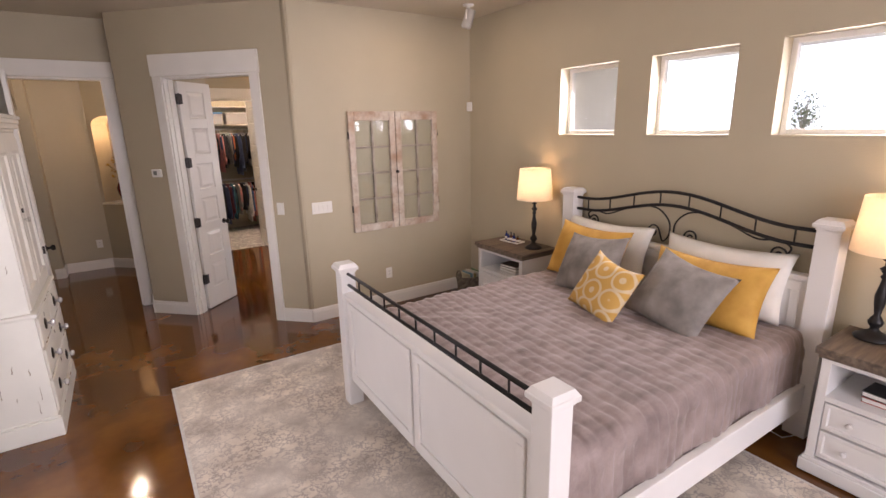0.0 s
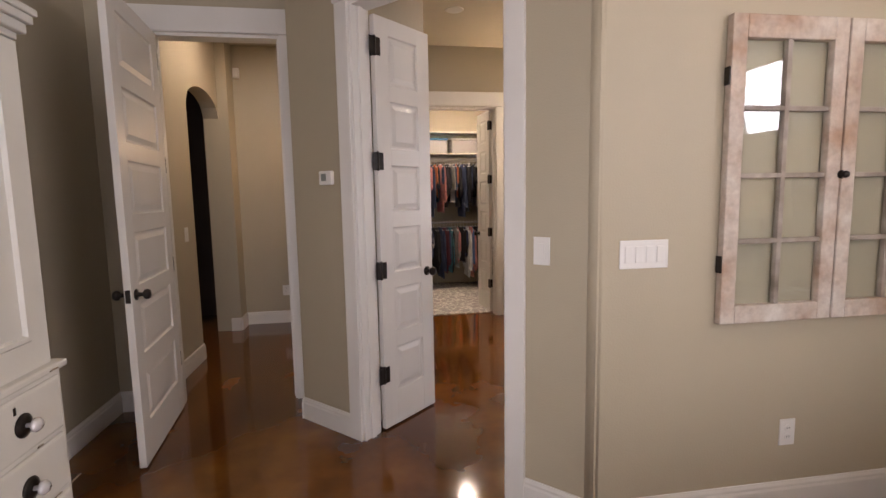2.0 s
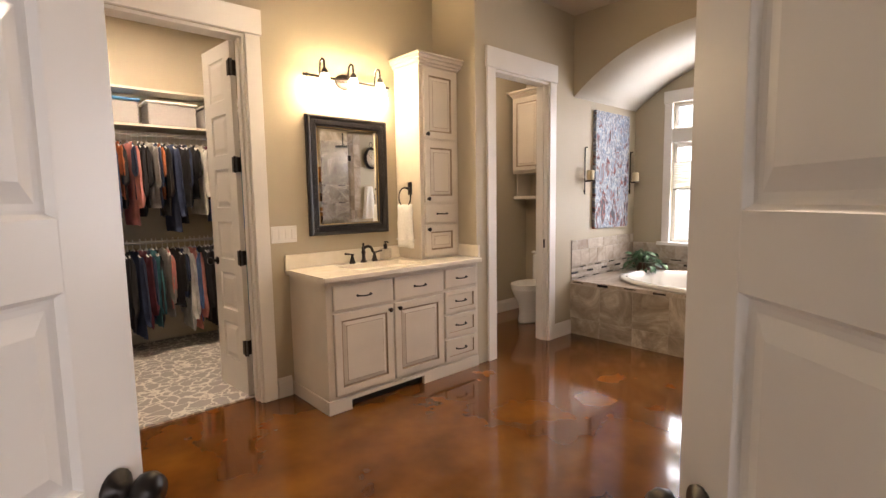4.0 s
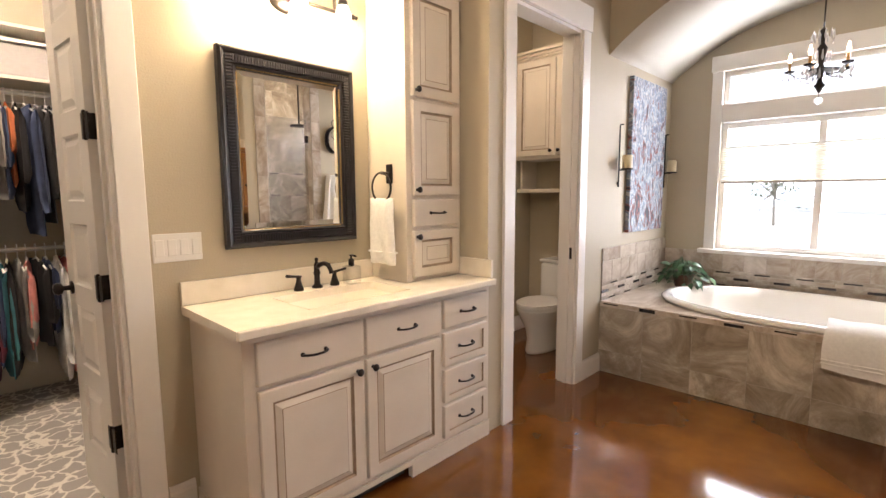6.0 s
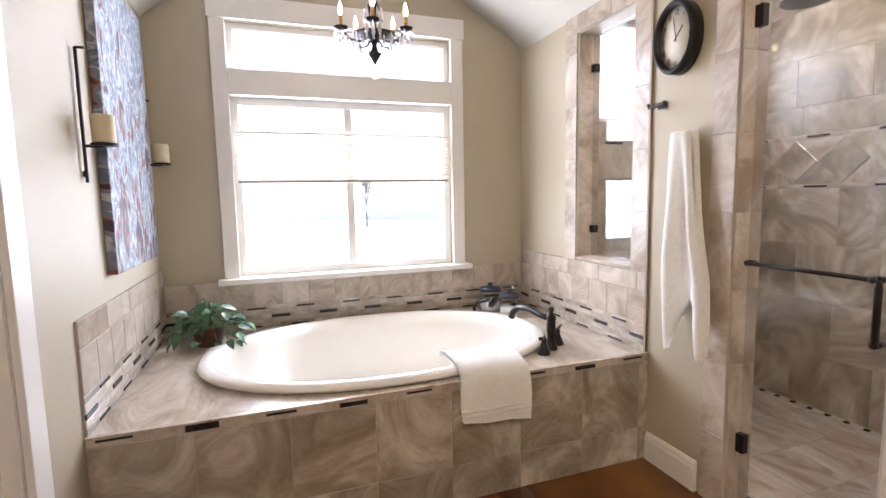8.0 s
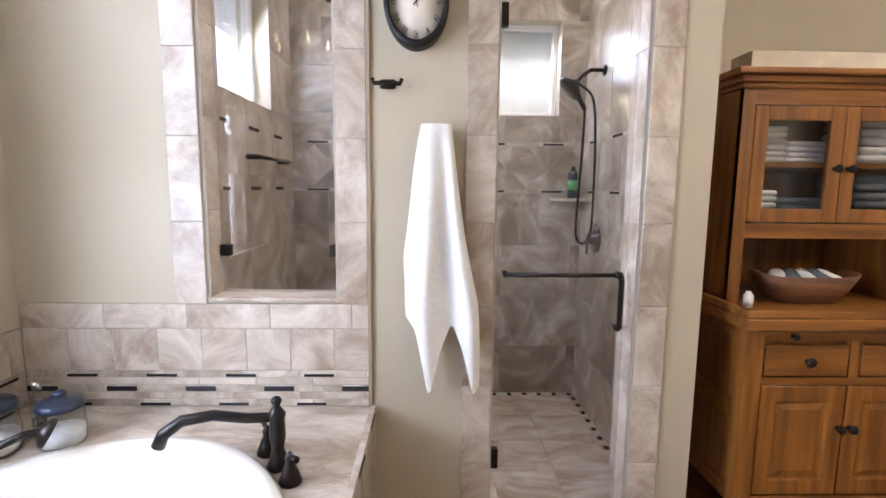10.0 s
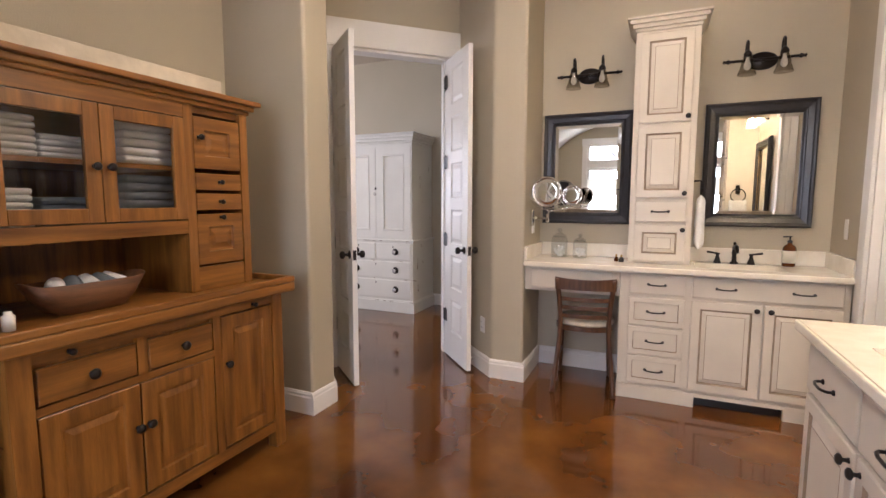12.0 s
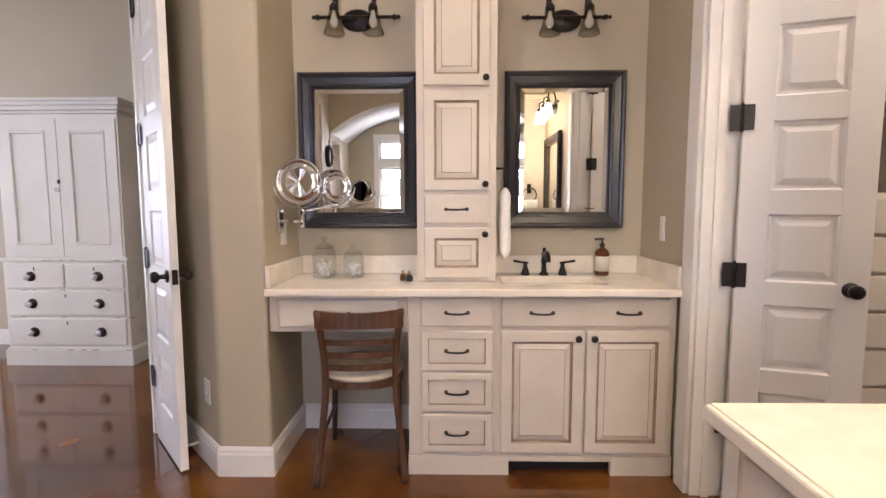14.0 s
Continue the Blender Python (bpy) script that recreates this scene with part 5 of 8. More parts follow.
lamp("niche_light", "POINT", q, 6, WARM, radius=0.04)

# ---- bathroom cabinetry ----
DOORR = ((0, 0.0, 0), (0.004, 0.003, 0), (0.050, 0.003, 0), (0.055, -0.006, 1), (0.062, -0.006, 1), (0.085, 0.002, 0), (0.088, 0.003, 1), (0.091, 0.003, 0))
DRAWR = ((0, 0.0, 0), (0.004, 0.003, 0), (0.032, 0.003, 0), (0.036, -0.006, 1), (0.044, -0.006, 0))
FLATR = ((0, 0.0, 0), (0.003, 0.003, 0), (0.008, 0.004, 0))


def front(parent, name, x0, z0, x1, z1, y, rings):
    return part(name, relief(bmesh.new(), x0, z0, x1, z1, y, rings, t=0.018), [CREAM, GLAZE], parent)


def cab_door(parent, x0, z0, x1, z1, knob_at, y=-0.018):
    f = front(parent, "door", x0, z0, x1, z1, y, DOORR)
    small_knob(f, (knob_at[0], y - 0.003, knob_at[1]))
    return f


def cab_drawer(parent, x0, z0, x1, z1, pulls, y=-0.018, flat=False):
    f = front(parent, "drawer", x0, z0, x1, z1, y, FLATR if flat else DRAWR)
    for x in pulls:
        pull(f, (x, y + (0.006 if not flat else -0.004), (z0 + z1) / 2))
    return f


def counter_top(name, label, x0, x1, y0, y1, z, at, rz, sink=None, splash=(), th=0.035):
    """A worktop with an integral basin. Front edge y0, back edge y1."""
    d = thing(name, label, "countertop", at=at, rz=rz)
    bm = bmesh.new()
    if sink:
        sx0, sx1, sy0, sy1 = sink
        for q in ((x0, y0, sx0, y1), (sx1, y0, x1, y1), (sx0, y0, sx1, sy0), (sx0, sy1, sx1, y1)):
            box(bm, q[0], q[1], z - th, q[2], q[3], z)
        bmesh.ops.remove_doubles(bm, verts=bm.verts, dist=1e-5)
    else:
        box(bm, x0, y0, z - th, x1, y1, z)
    part("slab", bm, COUNTER, d)
    part("front_edge", B(x0, y0 - 0.014, z - th, x1, y0, z, bevel=0.006), COUNTER, d)
    if sink:
        bm = bmesh.new()
        rings = []
        cx, cy, hx, hy = (sx0 + sx1) / 2, (sy0 + sy1) / 2, (sx1 - sx0) / 2, (sy1 - sy0) / 2
        for f, dz in ((1.0, 0.001), (0.985, -0.012), (0.95, -0.05), (0.88, -0.095), (0.72, -0.118), (0.10, -0.125)):
            ring = []
            for k in range(32):
                a = 2 * math.pi * k / 32
                c, s = math.cos(a), math.sin(a)
                e = 0.10 if f > 0.96 else 0.16 if f > 0.9 else 0.24
                ring.append(bm.verts.new((cx + hx * f * math.copysign(abs(c) ** e, c), cy + hy * f * math.copysign(abs(s) ** e, s), z + dz)))
            rings.append(ring)
        for a, b in zip(rings, rings[1:]):
            for k in range(32):
                bm.faces.new((a[k], a[(k + 1) % 32], b[(k + 1) % 32], b[k])).smooth = True
        part("basin", bm, COUNTER, d, "integral cream basin")
        part("drain", turned(bmesh.new(), [(0.03, 0), (0.03, 0.004), (0.012, 0.006), (0, 0.006)], at=(cx, cy, z - 0.126), seg=16), BRONZE, d)
    for q in splash:
        part("backsplash", B(*q, bevel=0.003), COUNTER, d)
    return d


def basin_faucet(at, rz, label="oil-rubbed bronze widespread faucet with two lever handles"):
    d = thing("faucet", label, "faucet", at=at, rz=rz)
    part("spout", turned(bmesh.new(), [(0.026, 0), (0.026, 0.008), (0.015, 0.02), (0.013, 0.06), (0.018, 0.075), (0.014, 0.085), (0.014, 0.115), (0.010, 0.125), (0.006, 0.13), (0.010, 0.138), (0.008, 0.148), (0, 0.15)], seg=16), BRONZE, d)
    part("spout_arm", tube(bmesh.new(), [(0, 0, 0.10), (0, -0.03, 0.118), (0, -0.07, 0.128), (0, -0.105, 0.122), (0, -0.125, 0.10), (0, -0.13, 0.085)], 0.013, 10, 0.010), BRONZE, d)
    for s in (-1, 1):
        h = part("handle", turned(bmesh.new(), [(0.024, 0), (0.024, 0.008), (0.016, 0.03), (0.010, 0.055), (0.012, 0.062), (0.006, 0.07), (0, 0.075)], at=(s * 0.10, 0, 0), seg=14), BRONZE, d)
        part("lever", tube(bmesh.new(), [(s * 0.085, 0, 0.066), (s * 0.12, 0, 0.07), (s * 0.165, -0.006, 0.078)], 0.0055, 8, 0.0075), BRONZE, h)
    return d


# first vanity: local x from its west end, y from the front face back
V = thing("vanity_cabinet", "antique cream glazed vanity cabinet with two doors and drawers", "vanity", at=(2.385, 7.335, 0), rz=0)
VW, VD = 1.365, 0.51
bm = bmesh.new()
box(bm, 0, 0, 0.09, VW, VD, 0.865)
part("carcass", bm, CREAM, V)
bm = bmesh.new()
box(bm, -0.008, -0.01, 0, 0.16, 0.02, 0.09, bevel=0.002)
box(bm, 0.78, -0.01, 0, VW, 0.02, 0.09, bevel=0.002)
box(bm, -0.010, 0.02, 0, 0.01, VD, 0.09, bevel=0.002)
box(bm, 0.16, -0.01, 0.065, 0.78, 0.02, 0.09)
part("base_moulding", bm, CREAM, V)
part("toe_kick", B(0.16, 0.05, 0.0, 0.78, 0.07, 0.09), BLACK, V)
cab_drawer(V, 0.045, 0.675, 0.50, 0.835, [0.27], flat=True)
cab_drawer(V, 0.52, 0.675, 0.97, 0.835, [0.745], flat=True)
cab_door(V, 0.045, 0.115, 0.50, 0.655, (0.47, 0.62))
cab_door(V, 0.52, 0.115, 0.97, 0.655, (0.55, 0.62))
cab_drawer(V, 0.995, 0.69, 1.33, 0.835, [1.162], flat=True)
for k in range(3):
    cab_drawer(V, 0.995, 0.115 + 0.19 * k, 1.33, 0.285 + 0.19 * k, [1.162])
counter_top("countertop", "cream stone vanity top with integral rectangular basin", -0.03, VW + 0.003, -0.04, VD - 0.005, 0.90, (2.385, 7.335, 0), 0, (0.30, 0.85, 0.06, 0.38), [(-0.03, VD - 0.02, 0.901, VW - 0.003, VD - 0.001, 1.0), (VW - 0.017, -0.03, 0.901, VW + 0.003, VD - 0.02, 1.0)])
basin_faucet((2.955, 7.775, 0.90), 0)


def linen_tower(at, rz, label, W=0.40, D=0.31, base=0.902, top=2.47, right_knobs=True, group=""):
    """A tall cupboard that stands on the worktop: three doors and one drawer, crowned."""
    d = thing("linen_tower", label, "cabinet", at=at, rz=rz)
    part("case", B(0, 0, 0, W, D, top - base - 0.06), CREAM, d)
    bm = bmesh.new()
    for o, z0, z1 in ((0.006, 0, 0.02), (0.022, 0.02, 0.045), (0.04, 0.045, 0.07), (0.055, 0.07, 0.085)):
        box(bm, -o, -o - 0.012, top - base - 0.085 + z0, W + o, D, top - base - 0.085 + z1, bevel=0.004)
    part("crown", bm, CREAM, d)
    kx = (W - 0.055) if right_knobs else 0.055
    cab_door(d, 0.035, 0.02, W - 0.035, 0.265, (kx, 0.235))
    cab_drawer(d, 0.035, 0.285, W - 0.035, 0.425, [W / 2], flat=True)
    cab_door(d, 0.035, 0.445, W - 0.035, 0.92, (kx, 0.475))
    cab_door(d, 0.035, 0.94, W - 0.035, top - base - 0.105, (kx, 0.97))
    return d


linen_tower((3.335, 7.535, 0.902), 0, "tall cream glazed linen tower standing on the vanity top", 0.40, 0.305, right_knobs=False)


def framed_mirror(name, label, W, H, at, rz, ribbed=True, tilt=0.0):
    """Front faces -y; origin at the lower left corner of the frame."""
    d = thing(name, label, "mirror", at=at, rz=rz, rx=tilt)
    fw = 0.085
    bm = bmesh.new()
    sect = [(0.0, 0.0), (0.0, 0.030), (0.010, 0.040), (0.022, 0.036), (0.028, 0.028), (0.060, 0.022), (0.066, 0.026), (0.074, 0.024), (fw, 0.012), (fw, 0.0)]
    rings = []
    for inset, proud in sect:
        rings.append([bm.verts.new(c) for c in ((inset, -proud, inset), (W - inset, -proud, inset), (W - inset, -proud, H - inset), (inset, -proud, H - inset))])
    for a, b in zip(rings, rings[1:]):
        for k in range(4):
            bm.faces.new((a[k], a[(k + 1) % 4], b[(k + 1) % 4], b[k]))
    part("frame", bm, BLACKFRAME, d, "black carved frame")
    bm = bmesh.new()
    if ribbed:
        n = int(H / 0.0145)
        for k in range(n):
            z = 0.03 + (H - 0.06) * (k + 0.5) / n
            for x0 in (0.030, W - 0.060):
                box(bm, x0, -0.036, z - 0.0042, x0 + 0.030, -0.024, z + 0.0042)
        n = int(W / 0.0145)
        for k in range(n):
            x = 0.06 + (W - 0.12) * (k + 0.5) / n
            for z0 in (0.030, H - 0.060):
                box(bm, x - 0.0042, -0.036, z0, x + 0.0042, -0.024, z0 + 0.030)
        part("ribs", bm, BLACKFRAME, d)
        bm = bmesh.new()
        step = 0.0115
        for k in range(int((H - 2 * fw) / step)):
            for x in (fw - 0.006, W - fw + 0.006):
                box(bm, x - 0.004, -0.020, fw + k * step, x + 0.004, -0.010, fw + k * step + 0.008)
        for k in range(int((W - 2 * fw) / step)):
            for z in (fw - 0.006, H - fw + 0.006):
                box(bm, fw + k * step, -0.020, z - 0.004, fw + k * step + 0.008, -0.010, z + 0.004)
        part("bead", bm, GOLD, d, "gilt beaded inner edge")
    else:
        bm.free()
    g = part("mirror_glass", relief(bmesh.new(), fw - 0.001, fw - 0.001, W - fw + 0.001, H - fw + 0.001, -0.004, ((0, 0.002, 0), (0.025, 0.0045, 0)), t=0.003), MIRROR, d, "bevelled mirror glass")
    return d


framed_mirror("wall_mirror", "large mirror in a black ribbed frame with gilt beading", 0.677, 0.858, (2.545, 7.838, 1.121), 0)
plate("light_switch", "white four-gang switch and outlet plate by the vanity", (2.36, 7.845, 1.145), 0, 0.185, 0.115, 4)

FROST = sheer("frosted_glass_shade", (0.9, 0.82, 0.68), 0.75, 0.15)
CLEARSH = glassy("seeded_glass_shade", (0.95, 0.93, 0.88), 0.75, 0.05)


def bell(bm, at, r=0.055, h=0.12):
    return turned(bm, [(0.020, 0), (0.026, -0.01), (0.034, -0.04), (0.042, -0.08), (r, -h), (r - 0.003, -h)], at=at, seg=24)


def vanity_light(label, n, span, at, rz, lit, back):
    """A bar with n downward bell shades; front faces -y; origin on the wall."""
    d = thing("vanity_light", label, "wall light", at=at, rz=rz)
    part("backplate", turned(bmesh.new(), [(0.058, 0), (0.058, 0.010), (0.048, 0.022), (0, 0.024)], m=pose(0, 0, 0, 90) @ Matrix.Diagonal((1.5, 1, 1, 1)), seg=28), BRONZE, d)
    bm = bmesh.new()
    tube(bm, [(-span / 2 - 0.10, -0.055, 0), (span / 2 + 0.10, -0.055, 0)], 0.009, 10)
    for s in (-1, 1):
        turned(bm, [(0.009, 0), (0.016, 0.012), (0.007, 0.026), (0.012, 0.036), (0, 0.045)], m=Matrix.Translation((s * (span / 2 + 0.09), -0.055, 0)) @ pose(0, 0, 0, 0, 90 * s, 0), seg=10)
    tube(bm, [(0, -0.02, 0), (0, -0.055, 0)], 0.012, 8)
    part("bar", bm, BRONZE, d)
    for k in range(n):
        x = -span / 2 + span * k / (n - 1)
        bm = bmesh.new()
        tube(bm, [(x, -0.055, 0), (x, -0.050, 0.05), (x, -0.065, 0.10), (x, -0.095, 0.115), (x, -0.118, 0.10), (x, -0.122, 0.06), (x, -0.122, 0.045)], 0.008, 8)
        turned(bm, [(0.024, -0.012), (0.024, 0.008), (0.014, 0.022), (0.008, 0.03)], at=(x, -0.122, 0.02), seg=14)
        arm_ = part("arm", bm, BRONZE, d)
        sh = bell(bmesh.new(), (x, -0.122, 0.012))
        part("shade", sh, FROST if lit else CLEARSH, d, "glowing frosted bell shade" if lit else "clear seeded glass bell shade")
        part("bulb", turned(bmesh.new(), [(0.010, 0), (0.012, -0.02), (0.022, -0.05), (0.022, -0.065), (0.012, -0.08), (0, -0.085)][::-1], at=(x, -0.122, 0.005), seg=12), glowing("vanity_bulb", (1, 0.78, 0.48), 25) if lit else PORCELAIN, d)
        if lit:
            lamp("vanity_bulb_light", "POINT", d.matrix_basis @ Vector((x, -0.122, -0.055)), 230, (1.0, 0.77, 0.43), radius=0.03)
    return d


vanity_light("bronze three-light vanity fixture with glowing bell shades", 3, 0.46, (2.885, 7.845, 2.24), 0, True, True)


def soft_towel(bm, w, drop, t=0.018, waves=3, amp=0.012, taper=0.0, seed=0, nz=28, nx=20, flare=0.0):
    """A hanging cloth in the xz plane, from z=0 down, with folds; front faces -y."""
    rows = []
    for sgn in (-1, 1):
        g = []
        for j in range(nz + 1):
            f = j / nz
            row = []
            for i in range(nx + 1):
                u = 2 * i / nx - 1
                ww = w / 2 * (1 - taper * (1 - f) ** 0.7 + flare * f)
                y = amp * f ** 0.6 * math.sin(u * waves * math.pi + seed) + 0.004 * noise.noise((u * 3 + seed, f * 5, 2))
                edge = (1 - abs(u) ** 8) * (1 - abs(2 * f - 1) ** 12)
                row.append(bm.verts.new((u * ww + 0.006 * noise.noise((f * 4 + seed, u, 5)), y + sgn * t / 2 * max(0.15, edge), -drop * f + 0.008 * noise.noise((u * 2, seed, f * 3)))))
            g.append(row)
        rows.append(g)
        for j in range(nz):
            for i in range(nx):
                bm.faces.new((g[j][i], g[j][i + 1], g[j + 1][i + 1], g[j + 1][i])).smooth = True
    a, b = rows
    for j in range(nz):
        for i in (0, nx):
            bm.faces.new((a[j][i], a[j + 1][i], b[j + 1][i], b[j][i])).smooth = True
    for i in range(nx):
        for j in (0, nz):
            bm.faces.new((a[j][i], a[j][i + 1], b[j][i + 1], b[j][i])).smooth = True
    return bm


# towel ring on the tower's side
tr = thing("towel_ring", "dark bronze towel ring on the side of the linen tower", "towel ring", at=(3.335, 7.66, 1.46))
bm = B(-0.012, -0.022, -0.05, 0, 0.022, 0.05, bevel=0.004)
tube(bm, [(-0.01, 0, 0), (-0.06, 0, 0.005)], 0.009, 8)
part("mount", bm, BRONZE, tr)
part("ring", tube(bmesh.new(), [(-0.06, 0.075 * math.sin(a), -0.07 + 0.075 * math.cos(a)) for a in [2 * math.pi * k / 28 for k in range(29)]], 0.0055, 8), BRONZE, tr)
ht = thing("hand_towel", "white terry hand towel hanging in the ring", "towel", at=(3.275, 7.66, 1.335), rz=-90)
part("cloth", soft_towel(bmesh.new(), 0.20, 0.34, 0.035, 1.5, 0.006, 0.1, 2), TOWEL, ht)
part("border", B(-0.100, -0.021, -0.28, 0.100, 0.021, -0.272, bevel=0.003), TOWEL, ht)


def soap_dispenser(at, body, cap, label, h=0.14, r=0.034, square=False, paper=False):
    d = thing("soap_bottle", label, "bottle", at=at)
    if square:
        bm = B(-r, -r, 0, r, r, h * 0.62, bevel=0.006)
    else:
        bm = turned(bmesh.new(), [(r * 0.95, 0), (r, 0.005), (r, h * 0.6), (r * 0.8, h * 0.68), (0.012, h * 0.74), (0.012, h * 0.78)], seg=22)
    part("body", bm, body, d)
    bm = turned(bmesh.new(), [(0.015, h * 0.62 if square else h * 0.78), (0.015, h * 0.85), (0.005, h * 0.87), (0.005, h * 0.96), (0.012, h * 0.97), (0.012, h)], seg=12)
    tube(bm, [(0, 0, h * 0.985), (0, -0.04, h * 0.97)], 0.005, 7)
    part("pump", bm, cap, d)
    if paper:
        part("paper_label", turned(bmesh.new(), [(r + 0.0006, h * 0.12), (r + 0.0006, h * 0.52)], seg=22), mat("cream_label", (0.6, 0.57, 0.48), 0.6), d, "plain cream paper label")
    return d


soap_dispenser((3.135, 7.74, 0.90), GLASS, BRONZE, "clear square glass soap pump on the vanity", 0.15, 0.035, True)

# make-up vanity, facing east: local x runs north, y runs west
M = thing("makeup_vanity_cabinet", "antique cream vanity base with sink doors and a drawer stack", "vanity", at=(1.06, 6.60, 0), rz=90)
MW, MD = 1.235, 0.465
part("carcass", B(0, 0, 0.09, MW, MD, 0.865), CREAM, M)
bm = bmesh.new()
box(bm, -0.004, -0.012, 0, 0.47, 0.02, 0.095, bevel=0.002)
box(bm, 0.95, -0.012, 0, MW, 0.02, 0.095, bevel=0.002)
box(bm, 0.47, -0.012, 0.07, 0.95, 0.02, 0.095)
box(bm, -0.006, 0.02, 0, 0.012, MD, 0.09, bevel=0.002)
part("base_moulding", bm, CREAM, M)
part("toe_kick", B(0.47, 0.05, 0.0, 0.95, 0.07, 0.09), BLACK, M)
cab_drawer(M, 0.06, 0.72, 0.39, 0.852, [0.225], flat=True)
for k in range(3):
    cab_drawer(M, 0.06, 0.118 + 0.197 * k, 0.39, 0.302 + 0.197 * k, [0.225])
cab_drawer(M, 0.43, 0.72, 1.20, 0.852, [0.615, 1.01], flat=True)
cab_door(M, 0.43, 0.115, 0.81, 0.70, (0.78, 0.668))
cab_door(M, 0.822, 0.115, 1.20, 0.70, (0.852, 0.668))
K = thing("apron_cabinet", "cream apron with one drawer under the make-up counter", "cabinet", at=(1.06, 5.952, 0), rz=90)
part("apron", B(0, 0, 0.69, 0.644, 0.44, 0.862), CREAM, K)
cab_drawer(K, 0.05, 0.715, 0.60, 0.845, [0.325], flat=True)
counter_top("countertop", "cream stone make-up counter with integral basin", 0.002, 1.885, -0.05, MD + 0.004, 0.90, (1.06, 5.95, 0), 90, (1.10, 1.60, 0.07, 0.34), [(0.022, MD - 0.013, 0.901, 1.885, MD + 0.006, 1.0), (0.0015, -0.04, 0.901, 0.021, MD + 0.006, 1.0), (1.868, -0.04, 0.901, 1.888, MD - 0.013, 1.0)])
basin_faucet((0.665, 7.30, 0.90), 90)
linen_tower((0.90, 6.632, 0.902), 90, "tall cream glazed cupboard tower standing on the make-up counter", 0.385, 0.305, top=2.52, right_knobs=True)
framed_mirror("wall_mirror", "mirror in a black moulded frame over the make-up counter", 0.655, 0.835, (0.590, 5.972, 1.152), 90, ribbed=False)
framed_mirror("wall_mirror", "mirror in a black moulded frame over the second basin", 0.645, 0.835, (0.590, 7.085, 1.152), 90, ribbed=False)
vanity_light("unlit bronze two-light fixture with clear bell shades", 2, 0.20, (0.585, 6.30, 2.26), 90, False, True)
vanity_light("unlit bronze two-light fixture with clear bell shades", 2, 0.20, (0.585, 7.40, 2.25), 90, False, True)
plate("outlet", "white outlet over the counter end", (0.83, 5.946, 1.14), 180, kind="outlet")
plate("light_switch", "white switch on the nook wall", (0.86, 7.845, 1.16), 0, 0.05, 0.12, 1)
soap_dispenser((0.665, 7.61, 0.90), AMBERG, BLACK, "dark amber soap bottle with cream label", 0.20, 0.038, paper=True)
JARG = glassy("jar_glass", (0.97, 0.99, 1.0), 0.92)
for (x, y, h, r) in ((0.78, 6.14, 0.20, 0.060), (0.77, 6.29, 0.165, 0.052)):
    j = thing("apothecary_jar", "clear glass lidded jar with cotton inside", "jar", "jars on the counter", at=(x, y, 0.90))
    part("jar", turned(bmesh.new(), [(r * 0.9, 0.0), (r, 0.008), (r, h * 0.66), (r * 0.85, h * 0.76), (r * 0.8, h * 0.78)], seg=24), JARG, j)
    part("lid", turned(bmesh.new(), [(r * 0.86, h * 0.785), (r * 0.8, h * 0.84), (0.012, h * 0.93), (0.008, h * 0.96), (0.018, h * 1.02), (0.016, h * 1.08), (0, h * 1.1)], seg=20), JARG, j, "glass lid with ball knob")
    bm = bmesh.new()
    random.seed(int(x * 1000))
    for k in range(26):
        a, q = random.uniform(0, 6.28), random.uniform(0, r * 0.68)
        bmesh.ops.create_icosphere(bm, subdivisions=1, radius=0.013, matrix=Matrix.Translation((q * math.cos(a), q * math.sin(a), random.uniform(0.018, h * 0.42))))
    part("cotton", bm, TOWEL, j)
for k, (y, r, m) in enumerate(((6.555, 0.014, AMBERG), (6.59, 0.017, BLACK))):
    p = thing("perfume_bottle", "tiny perfume bottle on the counter", "bottle", at=(0.86 + 0.02 * k, y, 0.90))
    part("flask", turned(bmesh.new(), [(r, 0), (r * 1.1, 0.015), (r * 0.8, 0.03), (0.006, 0.034)], seg=12), m, p)
    part("cap", turned(bmesh.new(), [(0.007, 0.034), (0.007, 0.05), (0, 0.053)], seg=10), GOLD, p)
